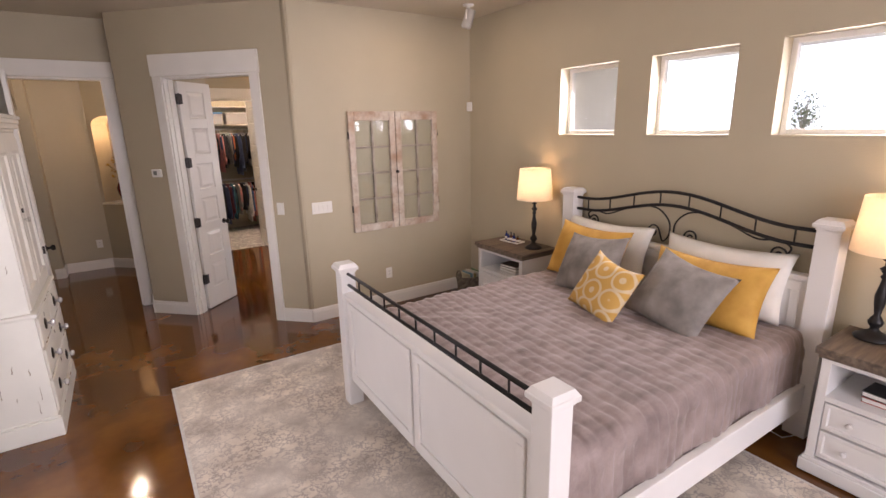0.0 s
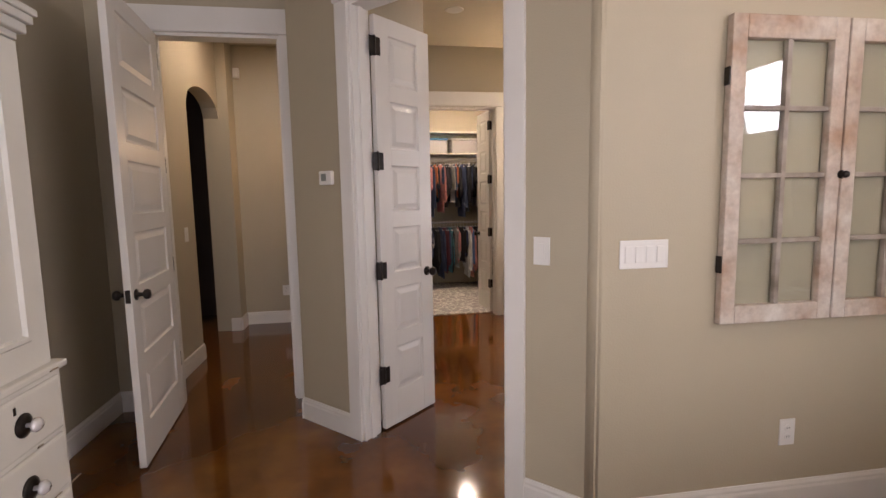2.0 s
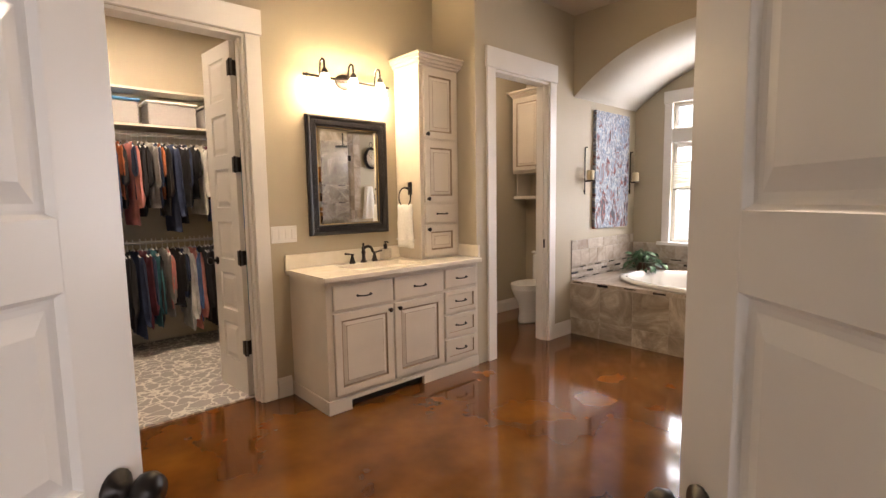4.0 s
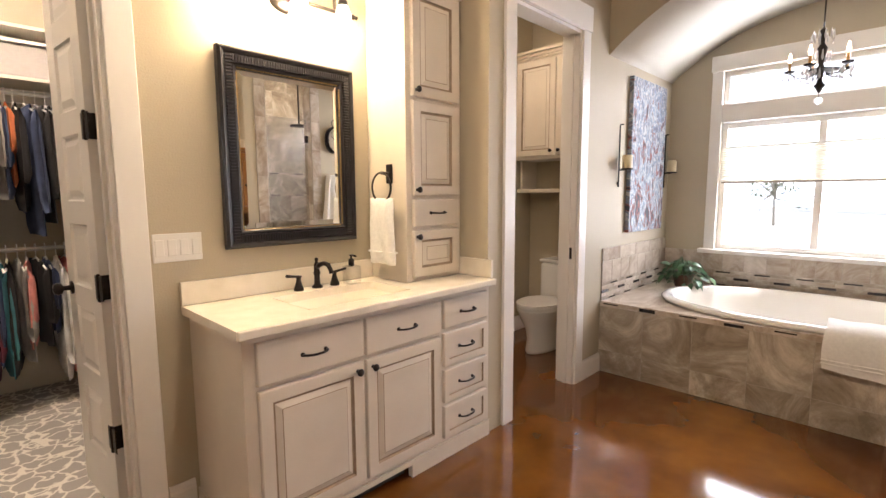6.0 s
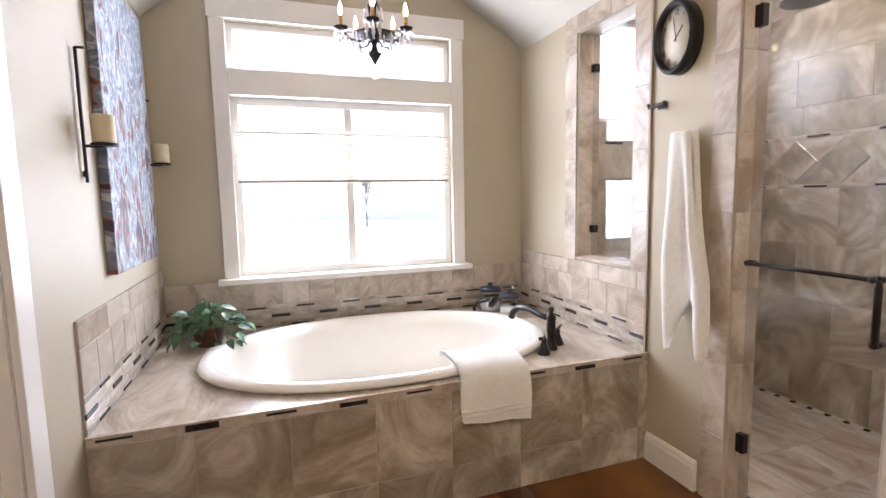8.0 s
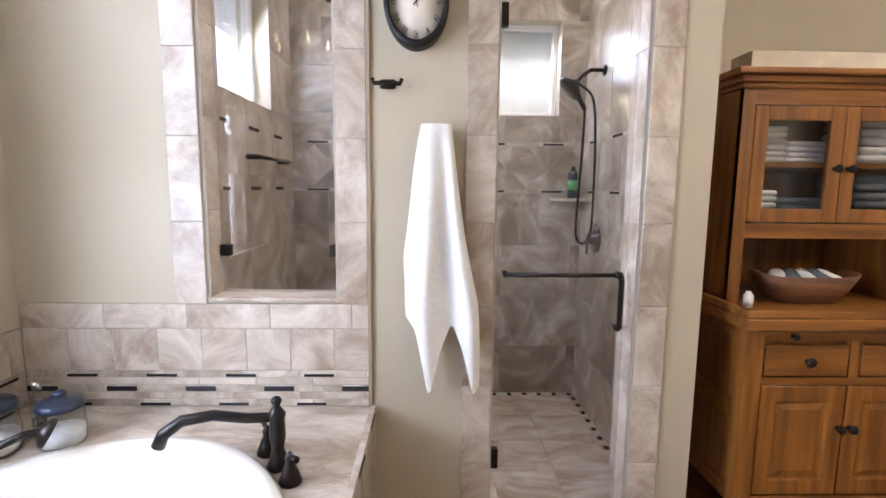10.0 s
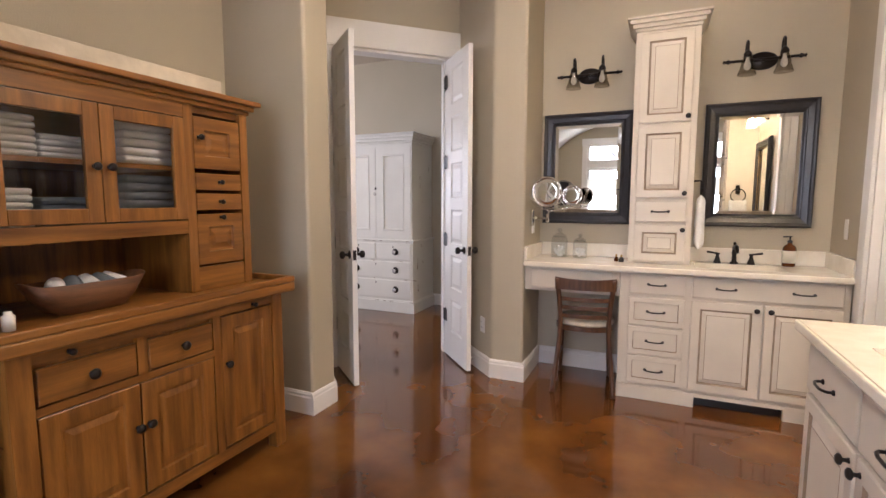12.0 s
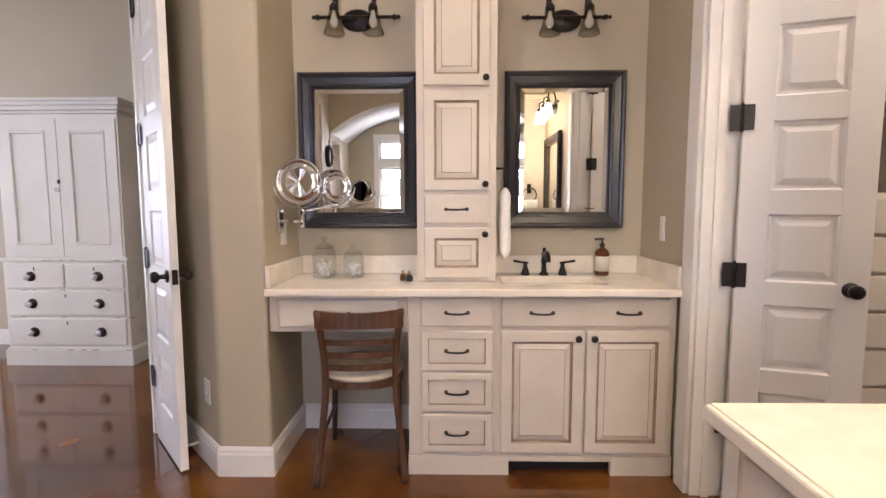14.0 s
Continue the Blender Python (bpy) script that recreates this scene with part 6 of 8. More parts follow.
# magnifying mirror on the nook wall
mg = thing("magnifying_mirror", "chrome double magnifying mirror on a swing arm", "mirror", at=(0.90, 5.946, 1.20))
bm = B(-0.03, 0, -0.06, 0.03, 0.02, 0.06, bevel=0.004)
tube(bm, [(0, 0.02, 0), (0.0, 0.05, 0), (0.05, 0.09, 0.0), (0.03, 0.13, 0.0)], 0.008, 8)
turned(bm, [(0.012, -0.03), (0.012, 0.03)], at=(0.03, 0.13, 0), seg=10)
part("bracket", bm, CHROME, mg)
for nm_, c, r in (("large", (0.035, 0.12, 0.19), 0.105), ("small", (0.02, 0.30, 0.165), 0.066)):
    bm = bmesh.new()
    N = 36
    tube(bm, [(c[0], c[1] + r * math.cos(2 * math.pi * k / N), c[2] + r * math.sin(2 * math.pi * k / N)) for k in range(N + 1)], 0.007, 8)
    tube(bm, [(c[0], c[1] + (r + 0.02) * math.cos(a), c[2] + (r + 0.02) * math.sin(a)) for a in [math.pi + math.pi * k / 16 for k in range(17)]], 0.004, 7)
    tube(bm, [(0.03, 0.13, 0.0), (0.03, 0.14, 0.05), (c[0], c[1], c[2] - r - 0.02)], 0.006, 7)
    rim = part("rim", bm, CHROME, mg, "polished chrome ring")
    m = Matrix.Translation(c) @ pose(0, 0, 0, 0, 90, 0) @ pose(0, 0, 0, 0, 0, 0)
    part("mirror_glass", turned(bmesh.new(), [(r - 0.004, -0.004), (r - 0.004, 0.002), (r * 0.6, -0.001 if r > 0.1 else 0.002), (0, -0.003 if r > 0.1 else 0.002)], seg=36, m=m), MIRROR, mg)
th2 = thing("hand_towel", "white terry hand towel hanging beside the tower", "towel", at=(0.80, 7.07, 1.36), rz=0)
part("cloth", soft_towel(bmesh.new(), 0.14, 0.35, 0.05, 1.2, 0.006, 0.25, 1), TOWEL, th2)
tb = thing("towel_bar", "dark towel ring on the tower side", "towel ring", at=(0.80, 7.023, 1.40))
part("mount", tube(bmesh.new(), [(0, 0, 0.06), (0, 0.045, 0.06), (0, 0.047, -0.03)], 0.007, 8), BRONZE, tb)

# chair at the make-up counter, facing west: local front is -y
ch = thing("wooden_chair", "dark stained wooden chair with ladder back and cream seat", "chair", at=(0.912, 6.360, 0), rz=-84)
for s in (-1, 1):
    part("back_leg", tube(bmesh.new(), smooth_line([(s * 0.202, 0.250, 0), (s * 0.182, 0.205, 0.20), (s * 0.162, 0.176, 0.42), (s * 0.166, 0.184, 0.60), (s * 0.188, 0.215, 0.80)], 4), 0.0165, 10), DARKWOOD, ch)
    part("front_leg", tube(bmesh.new(), [(s * 0.18, -0.20, 0), (s * 0.165, -0.185, 0.44)], 0.014, 10, 0.018), DARKWOOD, ch)
bm = bmesh.new()


def slat(bm, z, h, y, bow, w=0.185, t=0.016):
    pr = None
    for k in range(13):
        u = -1 + k / 6
        yy = y + bow * (1 - u * u)
        cur = [bm.verts.new((u * w, yy + a, z + b * h / 2 + (0.012 * (1 - u * u) * -1 if b > 0 and h > 0.05 else 0))) for a, b in ((-t / 2, -1), (t / 2, -1), (t / 2, 1), (-t / 2, 1))]
        if pr:
            for q in range(4):
                bm.faces.new((pr[q], pr[(q + 1) % 4], cur[(q + 1) % 4], cur[q]))
        else:
            bm.faces.new(cur[::-1])
        pr = cur
    bm.faces.new(pr)
    return bm


part("top_rail", slat(bmesh.new(), 0.765, 0.085, 0.205, 0.03, 0.20), DARKWOOD, ch)
for z, y in ((0.655, 0.188), (0.595, 0.182), (0.535, 0.178)):
    part("back_slat", slat(bmesh.new(), z, 0.026, y, 0.03, 0.162, 0.012), DARKWOOD, ch)
bm = bmesh.new()
poly = [(0.20 * math.copysign(abs(math.cos(a)) ** 0.75, math.cos(a)), -0.01 + 0.20 * math.copysign(abs(math.sin(a)) ** 0.75, math.sin(a))) for a in [2 * math.pi * k / 28 for k in range(28)]]
prism(bm, poly, 0.425, 0.46)
part("seat_frame", bm, DARKWOOD, ch)
bm = turned(bmesh.new(), [(0.195, 0.461), (0.205, 0.475), (0.195, 0.495), (0.14, 0.505), (0, 0.507)], seg=28)
part("seat_cushion", bm, mat("cream_seat_fabric", (0.55, 0.49, 0.38), 0.9, 0, 0.15, 25, 0.3, 200), ch, "cream upholstered seat")
for a, b in (((-0.17, -0.19, 0.2), (-0.185, 0.205, 0.2)), ((0.17, -0.19, 0.2), (0.185, 0.205, 0.2))):
    part("stretcher", tube(bmesh.new(), [a, b], 0.009, 8), DARKWOOD, ch)
part("door_stop_spring", tube(bmesh.new(), [(0.90, 5.515, 0.07), (0.955, 5.46, 0.07)], 0.008, 8), PLASTIC, None)
tagged(bpy.data.objects["door_stop_spring"], "white spring door stop on the baseboard", "door stop")
q = Vector((0.632, 5.252, 0)) + Vector((0.7071, 0.7071, 0)) * 0.50
plate("outlet", "white outlet low on the pier", (q.x, q.y, 0.37), 45 + 0, kind="outlet")

# ---- hutch ----
hu = thing("pine_hutch", "honey pine kitchen hutch with glazed doors, drawers and cupboards", "hutch", at=(3.085, 4.985, 0), rz=180)
W, D = 1.20, 0.66
PR = ((0, 0.0, 0), (0.003, 0.003, 0), (0.06, 0.003, 0), (0.064, -0.008, 0), (0.075, -0.008, 0), (0.10, -0.001, 0))
for x in (-W / 2, W / 2 - 0.07):
    for y in (0, D - 0.06):
        part("leg", B(x, y, 0, x + 0.07, y + 0.06, 0.845, bevel=0.004), PINE, hu)
part("bottom_rail", B(-W / 2 + 0.07, 0.006, 0.09, W / 2 - 0.07, 0.03, 0.145, bevel=0.002), PINEX, hu)
part("carcass", B(-W / 2 + 0.07, 0.03, 0.10, W / 2 - 0.07, D - 0.02, 0.84), PINE, hu)
for x in (-W / 2 + 0.01, W / 2 - 0.034):
    part("side_panel", B(x, 0.06, 0.10, x + 0.024, D - 0.06, 0.84), PINE, hu)
    for z in (0.10, 0.46, 0.78):
        part("side_rail", B(x - 0.007 if x < 0 else x + 0.018, 0.06, z, x + 0.006 if x < 0 else x + 0.031, D - 0.06, z + 0.07, bevel=0.002), PINEX, hu)
part("frieze", B(-W / 2 + 0.07, 0.004, 0.795, W / 2 - 0.07, 0.03, 0.845), PINEX, hu)
for x in (-0.42, 0.40):
    small_knob(hu, (x, 0.004, 0.812), r=0.012)
part("stile", B(0.165, 0.006, 0.145, 0.205, 0.03, 0.795), PINE, hu)
part("stile", B(-0.185, 0.006, 0.64, -0.145, 0.03, 0.795), PINE, hu)
part("cross_rail", B(-W / 2 + 0.07, 0.006, 0.615, 0.165, 0.03, 0.645), PINEX, hu)
# as one faces it, the two small drawers and paired doors are on its left
for x0, x1, kx in ((-0.52, -0.19, -0.355), (-0.14, 0.16, 0.01)):
    f = part("drawer", relief(bmesh.new(), x0, 0.65, x1, 0.775, 0.008, ((0, 0.0, 0), (0.004, 0.004, 0))), PINEX, hu)
    small_knob(f, (kx, 0.004, 0.712), r=0.02)
for x0, x1, kx in ((-0.525, -0.185, -0.205), (-0.178, 0.160, -0.158)):
    f = part("door", relief(bmesh.new(), x0, 0.155, x1, 0.61, 0.008, PR), PINE, hu)
    small_knob(f, (kx, 0.003, 0.44), r=0.018)
f = part("door", relief(bmesh.new(), 0.21, 0.155, 0.525, 0.785, 0.008, PR), PINE, hu)
small_knob(f, (0.232, 0.003, 0.56), r=0.018)
bm = B(-W / 2 - 0.045, -0.055, 0.845, W / 2 + 0.045, D, 0.895, bevel=0.008)
part("worktop", bm, PINEX, hu)
part("worktop_lip", B(-W / 2 - 0.045, -0.055, 0.895, W / 2 + 0.045, -0.02, 0.925, bevel=0.006), PINEX, hu)
for x in (-W / 2 - 0.045, W / 2 + 0.02):
    part("worktop_lip", B(x, -0.02, 0.895, x + 0.025, D, 0.925, bevel=0.005), PINEX, hu)
# upper case
UY, UT, UB = 0.145, 1.76, 0.897
ux0, ux1, mid = -W / 2 - 0.005, W / 2 - 0.06, 0.175
for x in (ux0, ux1 - 0.025):
    part("upper_side", B(x, UY, UB, x + 0.025, D - 0.01, UT), PINE, hu)
part("upper_back", B(ux0 + 0.025, D - 0.03, UB, ux1 - 0.025, D - 0.012, UT), PINE, hu)
part("partition", B(mid, UY + 0.022, UB, mid + 0.025, D - 0.03, UT - 0.03), PINE, hu)
part("upper_top", B(ux0 + 0.025, UY + 0.022, UT - 0.03, ux1 - 0.025, D - 0.03, UT), PINEX, hu)
part("shelf", B(ux0 + 0.025, UY + 0.03, 1.195, mid, D - 0.03, 1.22), PINEX, hu)
part("shelf", B(ux0 + 0.025, UY + 0.03, 1.46, mid, D - 0.03, 1.48), PINEX, hu)
for z0, z1 in ((1.175, 1.235), (1.70, 1.76)):
    part("face_rail", B(ux0 + 0.05, UY, z0, mid + 0.01, UY + 0.022, z1), PINEX, hu)
for x0, x1 in ((ux0, ux0 + 0.05), (mid, mid + 0.045), (ux1 - 0.045, ux1)):
    part("face_stile", B(x0, UY - 0.002, UB, x1, UY + 0.022, UT), PINE, hu)
gx0, gx1 = ux0 + 0.052, mid - 0.002
gm = (gx0 + gx1) / 2
for x0, x1, kx in ((gx0, gm - 0.002, gm - 0.028), (gm + 0.002, gx1, gm + 0.028)):
    f = part("glazed_door", bmesh.new(), PINE, hu)
    bm = bmesh.new()
    for q in ((x0, 1.24, x0 + 0.055, 1.695), (x1 - 0.055, 1.24, x1, 1.695), (x0 + 0.055, 1.24, x1 - 0.055, 1.295), (x0 + 0.055, 1.64, x1 - 0.055, 1.695)):
        box(bm, q[0], UY - 0.006, q[1], q[2], UY + 0.016, q[3], bevel=0.003)
    part("frame", bm, PINE, f)
    part("pane", B(x0 + 0.05, UY + 0.003, 1.29, x1 - 0.05, UY + 0.006, 1.645), GLASS, f)
    small_knob(f, (kx, UY - 0.006, 1.455), r=0.016)
f = part("small_door", relief(bmesh.new(), mid + 0.05, 1.475, ux1 - 0.048, 1.715, UY + 0.004, PR), PINEX, hu)
small_knob(f, (mid + 0.075, UY, 1.62), r=0.014)
for z0, z1 in ((1.375, 1.455), (1.28, 1.36)):
    f = part("drawer", relief(bmesh.new(), mid + 0.05, z0, ux1 - 0.048, z1, UY + 0.004, ((0, 0, 0), (0.004, 0.004, 0))), PINEX, hu)
    small_knob(f, ((mid + ux1) / 2, UY, (z0 + z1) / 2), r=0.012)
f = part("flour_bin", relief(bmesh.new(), mid + 0.05, 1.02, ux1 - 0.048, 1.262, UY + 0.004, PR), PINEX, hu)
small_knob(f, ((mid + ux1) / 2, UY, 1.245), r=0.013)
part("lower_panel", B(mid + 0.045, UY + 0.006, UB, ux1 - 0.045, UY + 0.02, 1.01), PINEX, hu)
bm = bmesh.new()
for o, z0, z1 in ((0.012, 0, 0.02), (0.03, 0.02, 0.045), (0.055, 0.045, 0.07)):
    box(bm, ux0 - o, UY - o, UT + z0, ux1 + o, D, UT + z1, bevel=0.005)
part("cornice", bm, PINEX, hu)


def hutch_place(x, y, z):
    return (3.085 - x, 4.985 - y, z)


def folded_towel(x, y, z, w, dd, h, material, label, rz=180):
    p = thing("folded_towel", label, "towel", "towels in the hutch", at=hutch_place(x, y, z), rz=rz)
    bm = bmesh.new()
    for k in range(2):
        box(bm, -w / 2, -dd / 2, k * h / 2 + 0.001, w / 2, dd / 2, (k + 1) * h / 2, bevel=h / 2 * 0.46)
    part("cloth", bm, material, p, smooth=True)
    return p


for k in range(3):
    folded_towel(0.06, 0.32, 1.481 + 0.072 * k, 0.23, 0.22, 0.070, TOWEL, "white folded towel stacked behind glass")
    folded_towel(-0.42, 0.32, 1.481 + 0.05 * k, 0.13, 0.2, 0.048, TOWEL, "white folded towel stacked behind glass")
    folded_towel(0.06, 0.32, 1.221 + 0.072 * k, 0.23, 0.22, 0.070, TOWELGREY, "grey folded towel stacked behind glass")
    folded_towel(-0.44, 0.30, 1.221 + 0.05 * k, 0.10, 0.2, 0.048, TOWEL, "white rolled towel behind glass")
for k in range(2):
    folded_towel(-0.27, 0.32, 1.481 + 0.045 * k, 0.16, 0.2, 0.043, TOWEL, "white folded towel stacked behind glass")
    folded_towel(-0.27, 0.32, 1.221 + 0.06 * k, 0.18, 0.2, 0.058, TOWELGREY, "grey folded towel stacked behind glass")
bw = thing("dough_bowl", "oblong carved wooden bowl on the hutch", "bowl", at=hutch_place(-0.22, 0.24, 0.897), rz=180)
bm = bmesh.new()
rings = []
for f, z, inn in ((0.62, 0.0, 0), (0.80, 0.04, 0), (1.0, 0.115, 0), (0.95, 0.118, 0), (0.74, 0.05, 0), (0.55, 0.02, 0)):
    rings.append([bm.verts.new((0.22 * f * math.copysign(abs(math.cos(a)) ** 0.6, math.cos(a)), 0.10 * f * math.copysign(abs(math.sin(a)) ** 0.7, math.sin(a)), z + 0.015 * abs(math.cos(a)) ** 6 * f)) for a in [2 * math.pi * k / 32 for k in range(32)]])
for a, b in zip(rings, rings[1:]):
    for k in range(32):
        bm.faces.new((a[k], a[(k + 1) % 32], b[(k + 1) % 32], b[k])).smooth = True
bm.faces.new(rings[0][::-1]), bm.faces.new(rings[-1])
part("bowl", bm, wooden("carved_bowl_wood", (0.09, 0.035, 0.012), (0.17, 0.07, 0.025), 0.5, 3, "x"), bw)
for k, (x, m) in enumerate(((-0.33, TOWEL), (-0.26, TOWELGREY), (-0.20, TOWEL), (-0.14, TOWELGREY), (-0.10, TOWEL))):
    r = thing("rolled_towel", "small rolled washcloth in the wooden bowl", "towel", "washcloths in the bowl", at=hutch_place(x, 0.24, 0.985))
    bm = turned(bmesh.new(), [(0.012, -0.06), (0.03, -0.058), (0.033, -0.04), (0.033, 0.04), (0.03, 0.058), (0.012, 0.06)], seg=16, m=pose(0, 0, 0, 70, 0, 15 * (k - 2)))
    part("cloth", bm, m, r)
cd = thing("candle_jar", "small white jar on the hutch top", "jar", at=hutch_place(-0.53, 0.12, 0.897))
part("jar", turned(bmesh.new(), [(0.018, 0), (0.019, 0.05), (0.012, 0.055), (0.012, 0.065)], seg=14), PLASTIC, cd)
bx = thing("planter_box", "long cream wooden trough filled with pebbles on the hutch", "box", at=hutch_place(-0.03, 0.30, 1.83), rz=180)
bm = bmesh.new()
for q in ((-0.50, -0.07, 0.50, -0.055), (-0.50, 0.055, 0.50, 0.07), (-0.50, -0.055, -0.485, 0.055), (0.485, -0.055, 0.50, 0.055)):
    box(bm, q[0], q[1], 0, q[2], q[3], 0.095, bevel=0.002)
box(bm, -0.485, -0.055, 0, 0.485, 0.055, 0.07)
part("trough", bm, mat("cream_crackle_wood", (0.55, 0.48, 0.36), 0.7, 0, 0.15, 9, 0.3, 40), bx)
random.seed(9)
bm = bmesh.new()
for k in range(26):
    bmesh.ops.create_icosphere(bm, subdivisions=2, radius=random.uniform(0.014, 0.022), matrix=Matrix.Translation((-0.47 + 0.94 * k / 25, random.uniform(-0.03, 0.03), 0.088)) @ Matrix.Diagonal((1.3, 1, 0.7, 1)))
part("pebbles", bm, mat("pebbles", (0.16, 0.14, 0.12), 0.6, 0, 0.6, 12), bx, smooth=True)

# ---- tub ----
deck = thing("tub_deck", "grey-beige stone tiled bathtub deck", "tub deck", at=(0, 0, 0))
X0, X1, Y0, Y1, ZD = 5.115, 6.398, 5.001, 7.344, 0.540
CX, CY, TA, TB = 5.735, 6.185, 0.545, 0.855
N = 96
bm = bmesh.new()
inner, outer = [], []
for k in range(N):
    a = 2 * math.pi * k / N
    c, s = math.cos(a), math.sin(a)
    inner.append((CX + TA * c, CY + TB * s))
    f = min(((X1 - CX) if c > 0 else (CX - X0)) / max(abs(c), 1e-6), ((Y1 - CY) if s > 0 else (CY - Y0)) / max(abs(s), 1e-6))
    outer.append((CX + f * c, CY + f * s))
vi = [bm.verts.new((x, y, ZD)) for x, y in inner]
vo_ = [bm.verts.new((x, y, ZD)) for x, y in outer]
for k in range(N):
    bm.faces.new((vi[k], vo_[k], vo_[(k + 1) % N], vi[(k + 1) % N]))
for cx in (X0, X1):
    for cy in (Y0, Y1):
        near = sorted(range(N), key=lambda k: (outer[k][0] - cx) ** 2 + (outer[k][1] - cy) ** 2)[:2]
        bm.faces.new((vo_[near[0]], vo_[near[1]], bm.verts.new((cx, cy, ZD))))
part("deck_top", bm, TILELIGHT, deck, "stone deck around the tub")
part("core", B(X0, Y0, 0, X0 + 0.04, Y1, ZD - 0.003), GROUT, deck)
TILEM = {}


def tile_field(parent, m, u0, v0, u1, v1, tw, th, material, stagger=0.0, gap=0.003, t=0.010, name="tile", label=""):
    """Rows of stone tiles in a plane: u along local x, v up, faces -y; the tiles are separate pieces."""
    v, row = v0, 0
    part("grout", B(u0, -t + 0.0022, v0, u1, 0, v1), GROUT, parent, m=m)
    while v < v1 - 1e-4:
        h = min(th, v1 - v)
        u = u0 - (tw * stagger if row % 2 else 0)
        while u < u1 - 1e-4:
            a, b = max(u, u0), min(u + tw, u1)
            if b - a > 0.012:
                key = (round(b - a, 3), round(h, 3), round(t, 3), material.name)
                if key not in TILEM:
                    bb_ = B(gap / 2, -t, gap / 2, b - a - gap / 2, 0, h - gap / 2)
                    bmesh.ops.bevel(bb_, geom=[e for e in bb_.edges if all(q.co.y < -t + 1e-5 for q in e.verts)], offset=0.0018, segments=1, affect="EDGES")
                    me = bpy.data.meshes.new(name)
                    bb_.to_mesh(me)
                    bb_.free()
                    me.materials.append(material)
                    TILEM[key] = me
                ob = new(name, TILEM[key])
                ob.parent = parent
                ob.matrix_basis = m @ Matrix.Translation((a, 0, v))
            u += tw
        v += th
        row += 1


def strips(parent, m, u0, u1, v, h, step, length, start=0.0):
    u = u0 + start
    while u < u1 - 0.02:
        part("strip", B(u, -0.0125, v, min(u + length, u1), -0.004, v + h, bevel=0.001), SLATE, parent, m=m)
        u += step


# front of the tub faces west: local x runs north to south
MF = Matrix.Translation((X0, Y1, 0)) @ pose(0, 0, 0, 0, 0, -90)
tile_field(deck, MF, 0.0, 0.0, 2.343, 0.168, 0.327, 0.168, TILE, 0)
tile_field(deck, MF, 0.0, 0.168, 2.343, 0.505, 0.327, 0.337, TILE, 0)
tile_field(deck, MF, 0.0, 0.505, 2.343, 0.5395, 0.20, 0.0345, TILELIGHT, 0)
for k in range(9):
    part("strip", B(0.03 + 0.27 * k, -0.0125, 0.511 if k % 2 else 0.523, 0.14 + 0.27 * k, -0.004, 0.535 if k % 4 == 1 else 0.532 if k % 2 == 0 else 0.529, bevel=0.001), SLATE, deck, m=MF)
part("edge_trim", B(X0 - 0.012, Y0, ZD - 0.004, X0 + 0.01, Y1, ZD + 0.004, bevel=0.002), TILELIGHT, deck)


def splash(name, m, length, label, top=0.90, hole=None):
    sp_ = thing(name, label, "tile splash")
    sp_["kind"] = "structure"
    z = ZD + 0.002
    rows = [(z, 0.028), (z + 0.028, 0.028), (z + 0.056, 0.028), (z + 0.084, 0.028), (z + 0.112, 0.028)]
    for r, (v, h) in enumerate(rows):
        tile_field(sp_, m, 0, v, length, v + h, 0.21 + 0.04 * (r % 3), h, TILELIGHT if r % 2 else TILE, 0, t=0.009)
    for r, st in ((0, 0.12), (2, 0.0), (4, 0.15)):
        strips(sp_, m, 0, length, rows[r][0] + 0.004, 0.018 if r == 2 else 0.010, 0.29, 0.11, st)
    tile_field(sp_, m, 0, z + 0.14, length, z + 0.30, 0.162, 0.16, TILELIGHT, 0, t=0.010)
    if top > z + 0.30:
        tile_field(sp_, m, 0, z + 0.30, length, top, 0.30, top - z - 0.30, TILELIGHT, 0, t=0.010)
    return sp_


splash("tile_splash_north", Matrix.Translation((X0, 7.345, 0)), X1 - X0, "stone tile splash with dark glass strips beside the tub", 0.94)
splash("tile_splash_east", Matrix.Translation((6.40, 7.335, 0)) @ pose(0, 0, 0, 0, 0, -90), 2.325, "stone tile splash with dark glass strips under the window", 0.826)
so = splash("tile_splash_south", Matrix.Translation((6.39, 5.0, 0)) @ pose(0, 0, 0, 0, 0, 180), 6.39 - 5.12, "stone tile splash with dark glass strips below the shower opening", 0.935)
MS = Matrix.Translation((6.39, 5.0, 0)) @ pose(0, 0, 0, 0, 0, 180)
tile_field(so, MS, 6.39 - 5.24, 0.935, 6.39 - 5.13, 2.36, 0.12, 0.30, TILELIGHT)
tile_field(so, MS, 6.39 - 5.83, 0.935, 6.39 - 5.715, 2.36, 0.115, 0.30, TILELIGHT)
tile_field(so, MS, 6.39 - 5.715, 2.245, 6.39 - 5.24, 2.36, 0.30, 0.115, TILELIGHT)
part("edge_trim", B(5.118, 4.999, ZD, 5.130, 5.013, 2.36), mat("tan_edge_trim", (0.30, 0.23, 0.15), 0.5), so)
# reveals of the opening
tile_field(so, Matrix.Translation((5.71, 5.0, 0)) @ pose(0, 0, 0, 0, 0, -90), 0.0, 0.945, 0.14, 2.24, 0.14, 0.33, TILELIGHT, t=0.008)
tile_field(so, Matrix.Translation((5.24, 4.86, 0)) @ pose(0, 0, 0, 0, 0, 90), 0.0, 0.945, 0.14, 2.24, 0.14, 0.33, TILELIGHT, t=0.008)
part("ledge", B(5.24, 4.86, 0.942, 5.71, 5.012, 0.958, bevel=0.003), TILELIGHT, so)

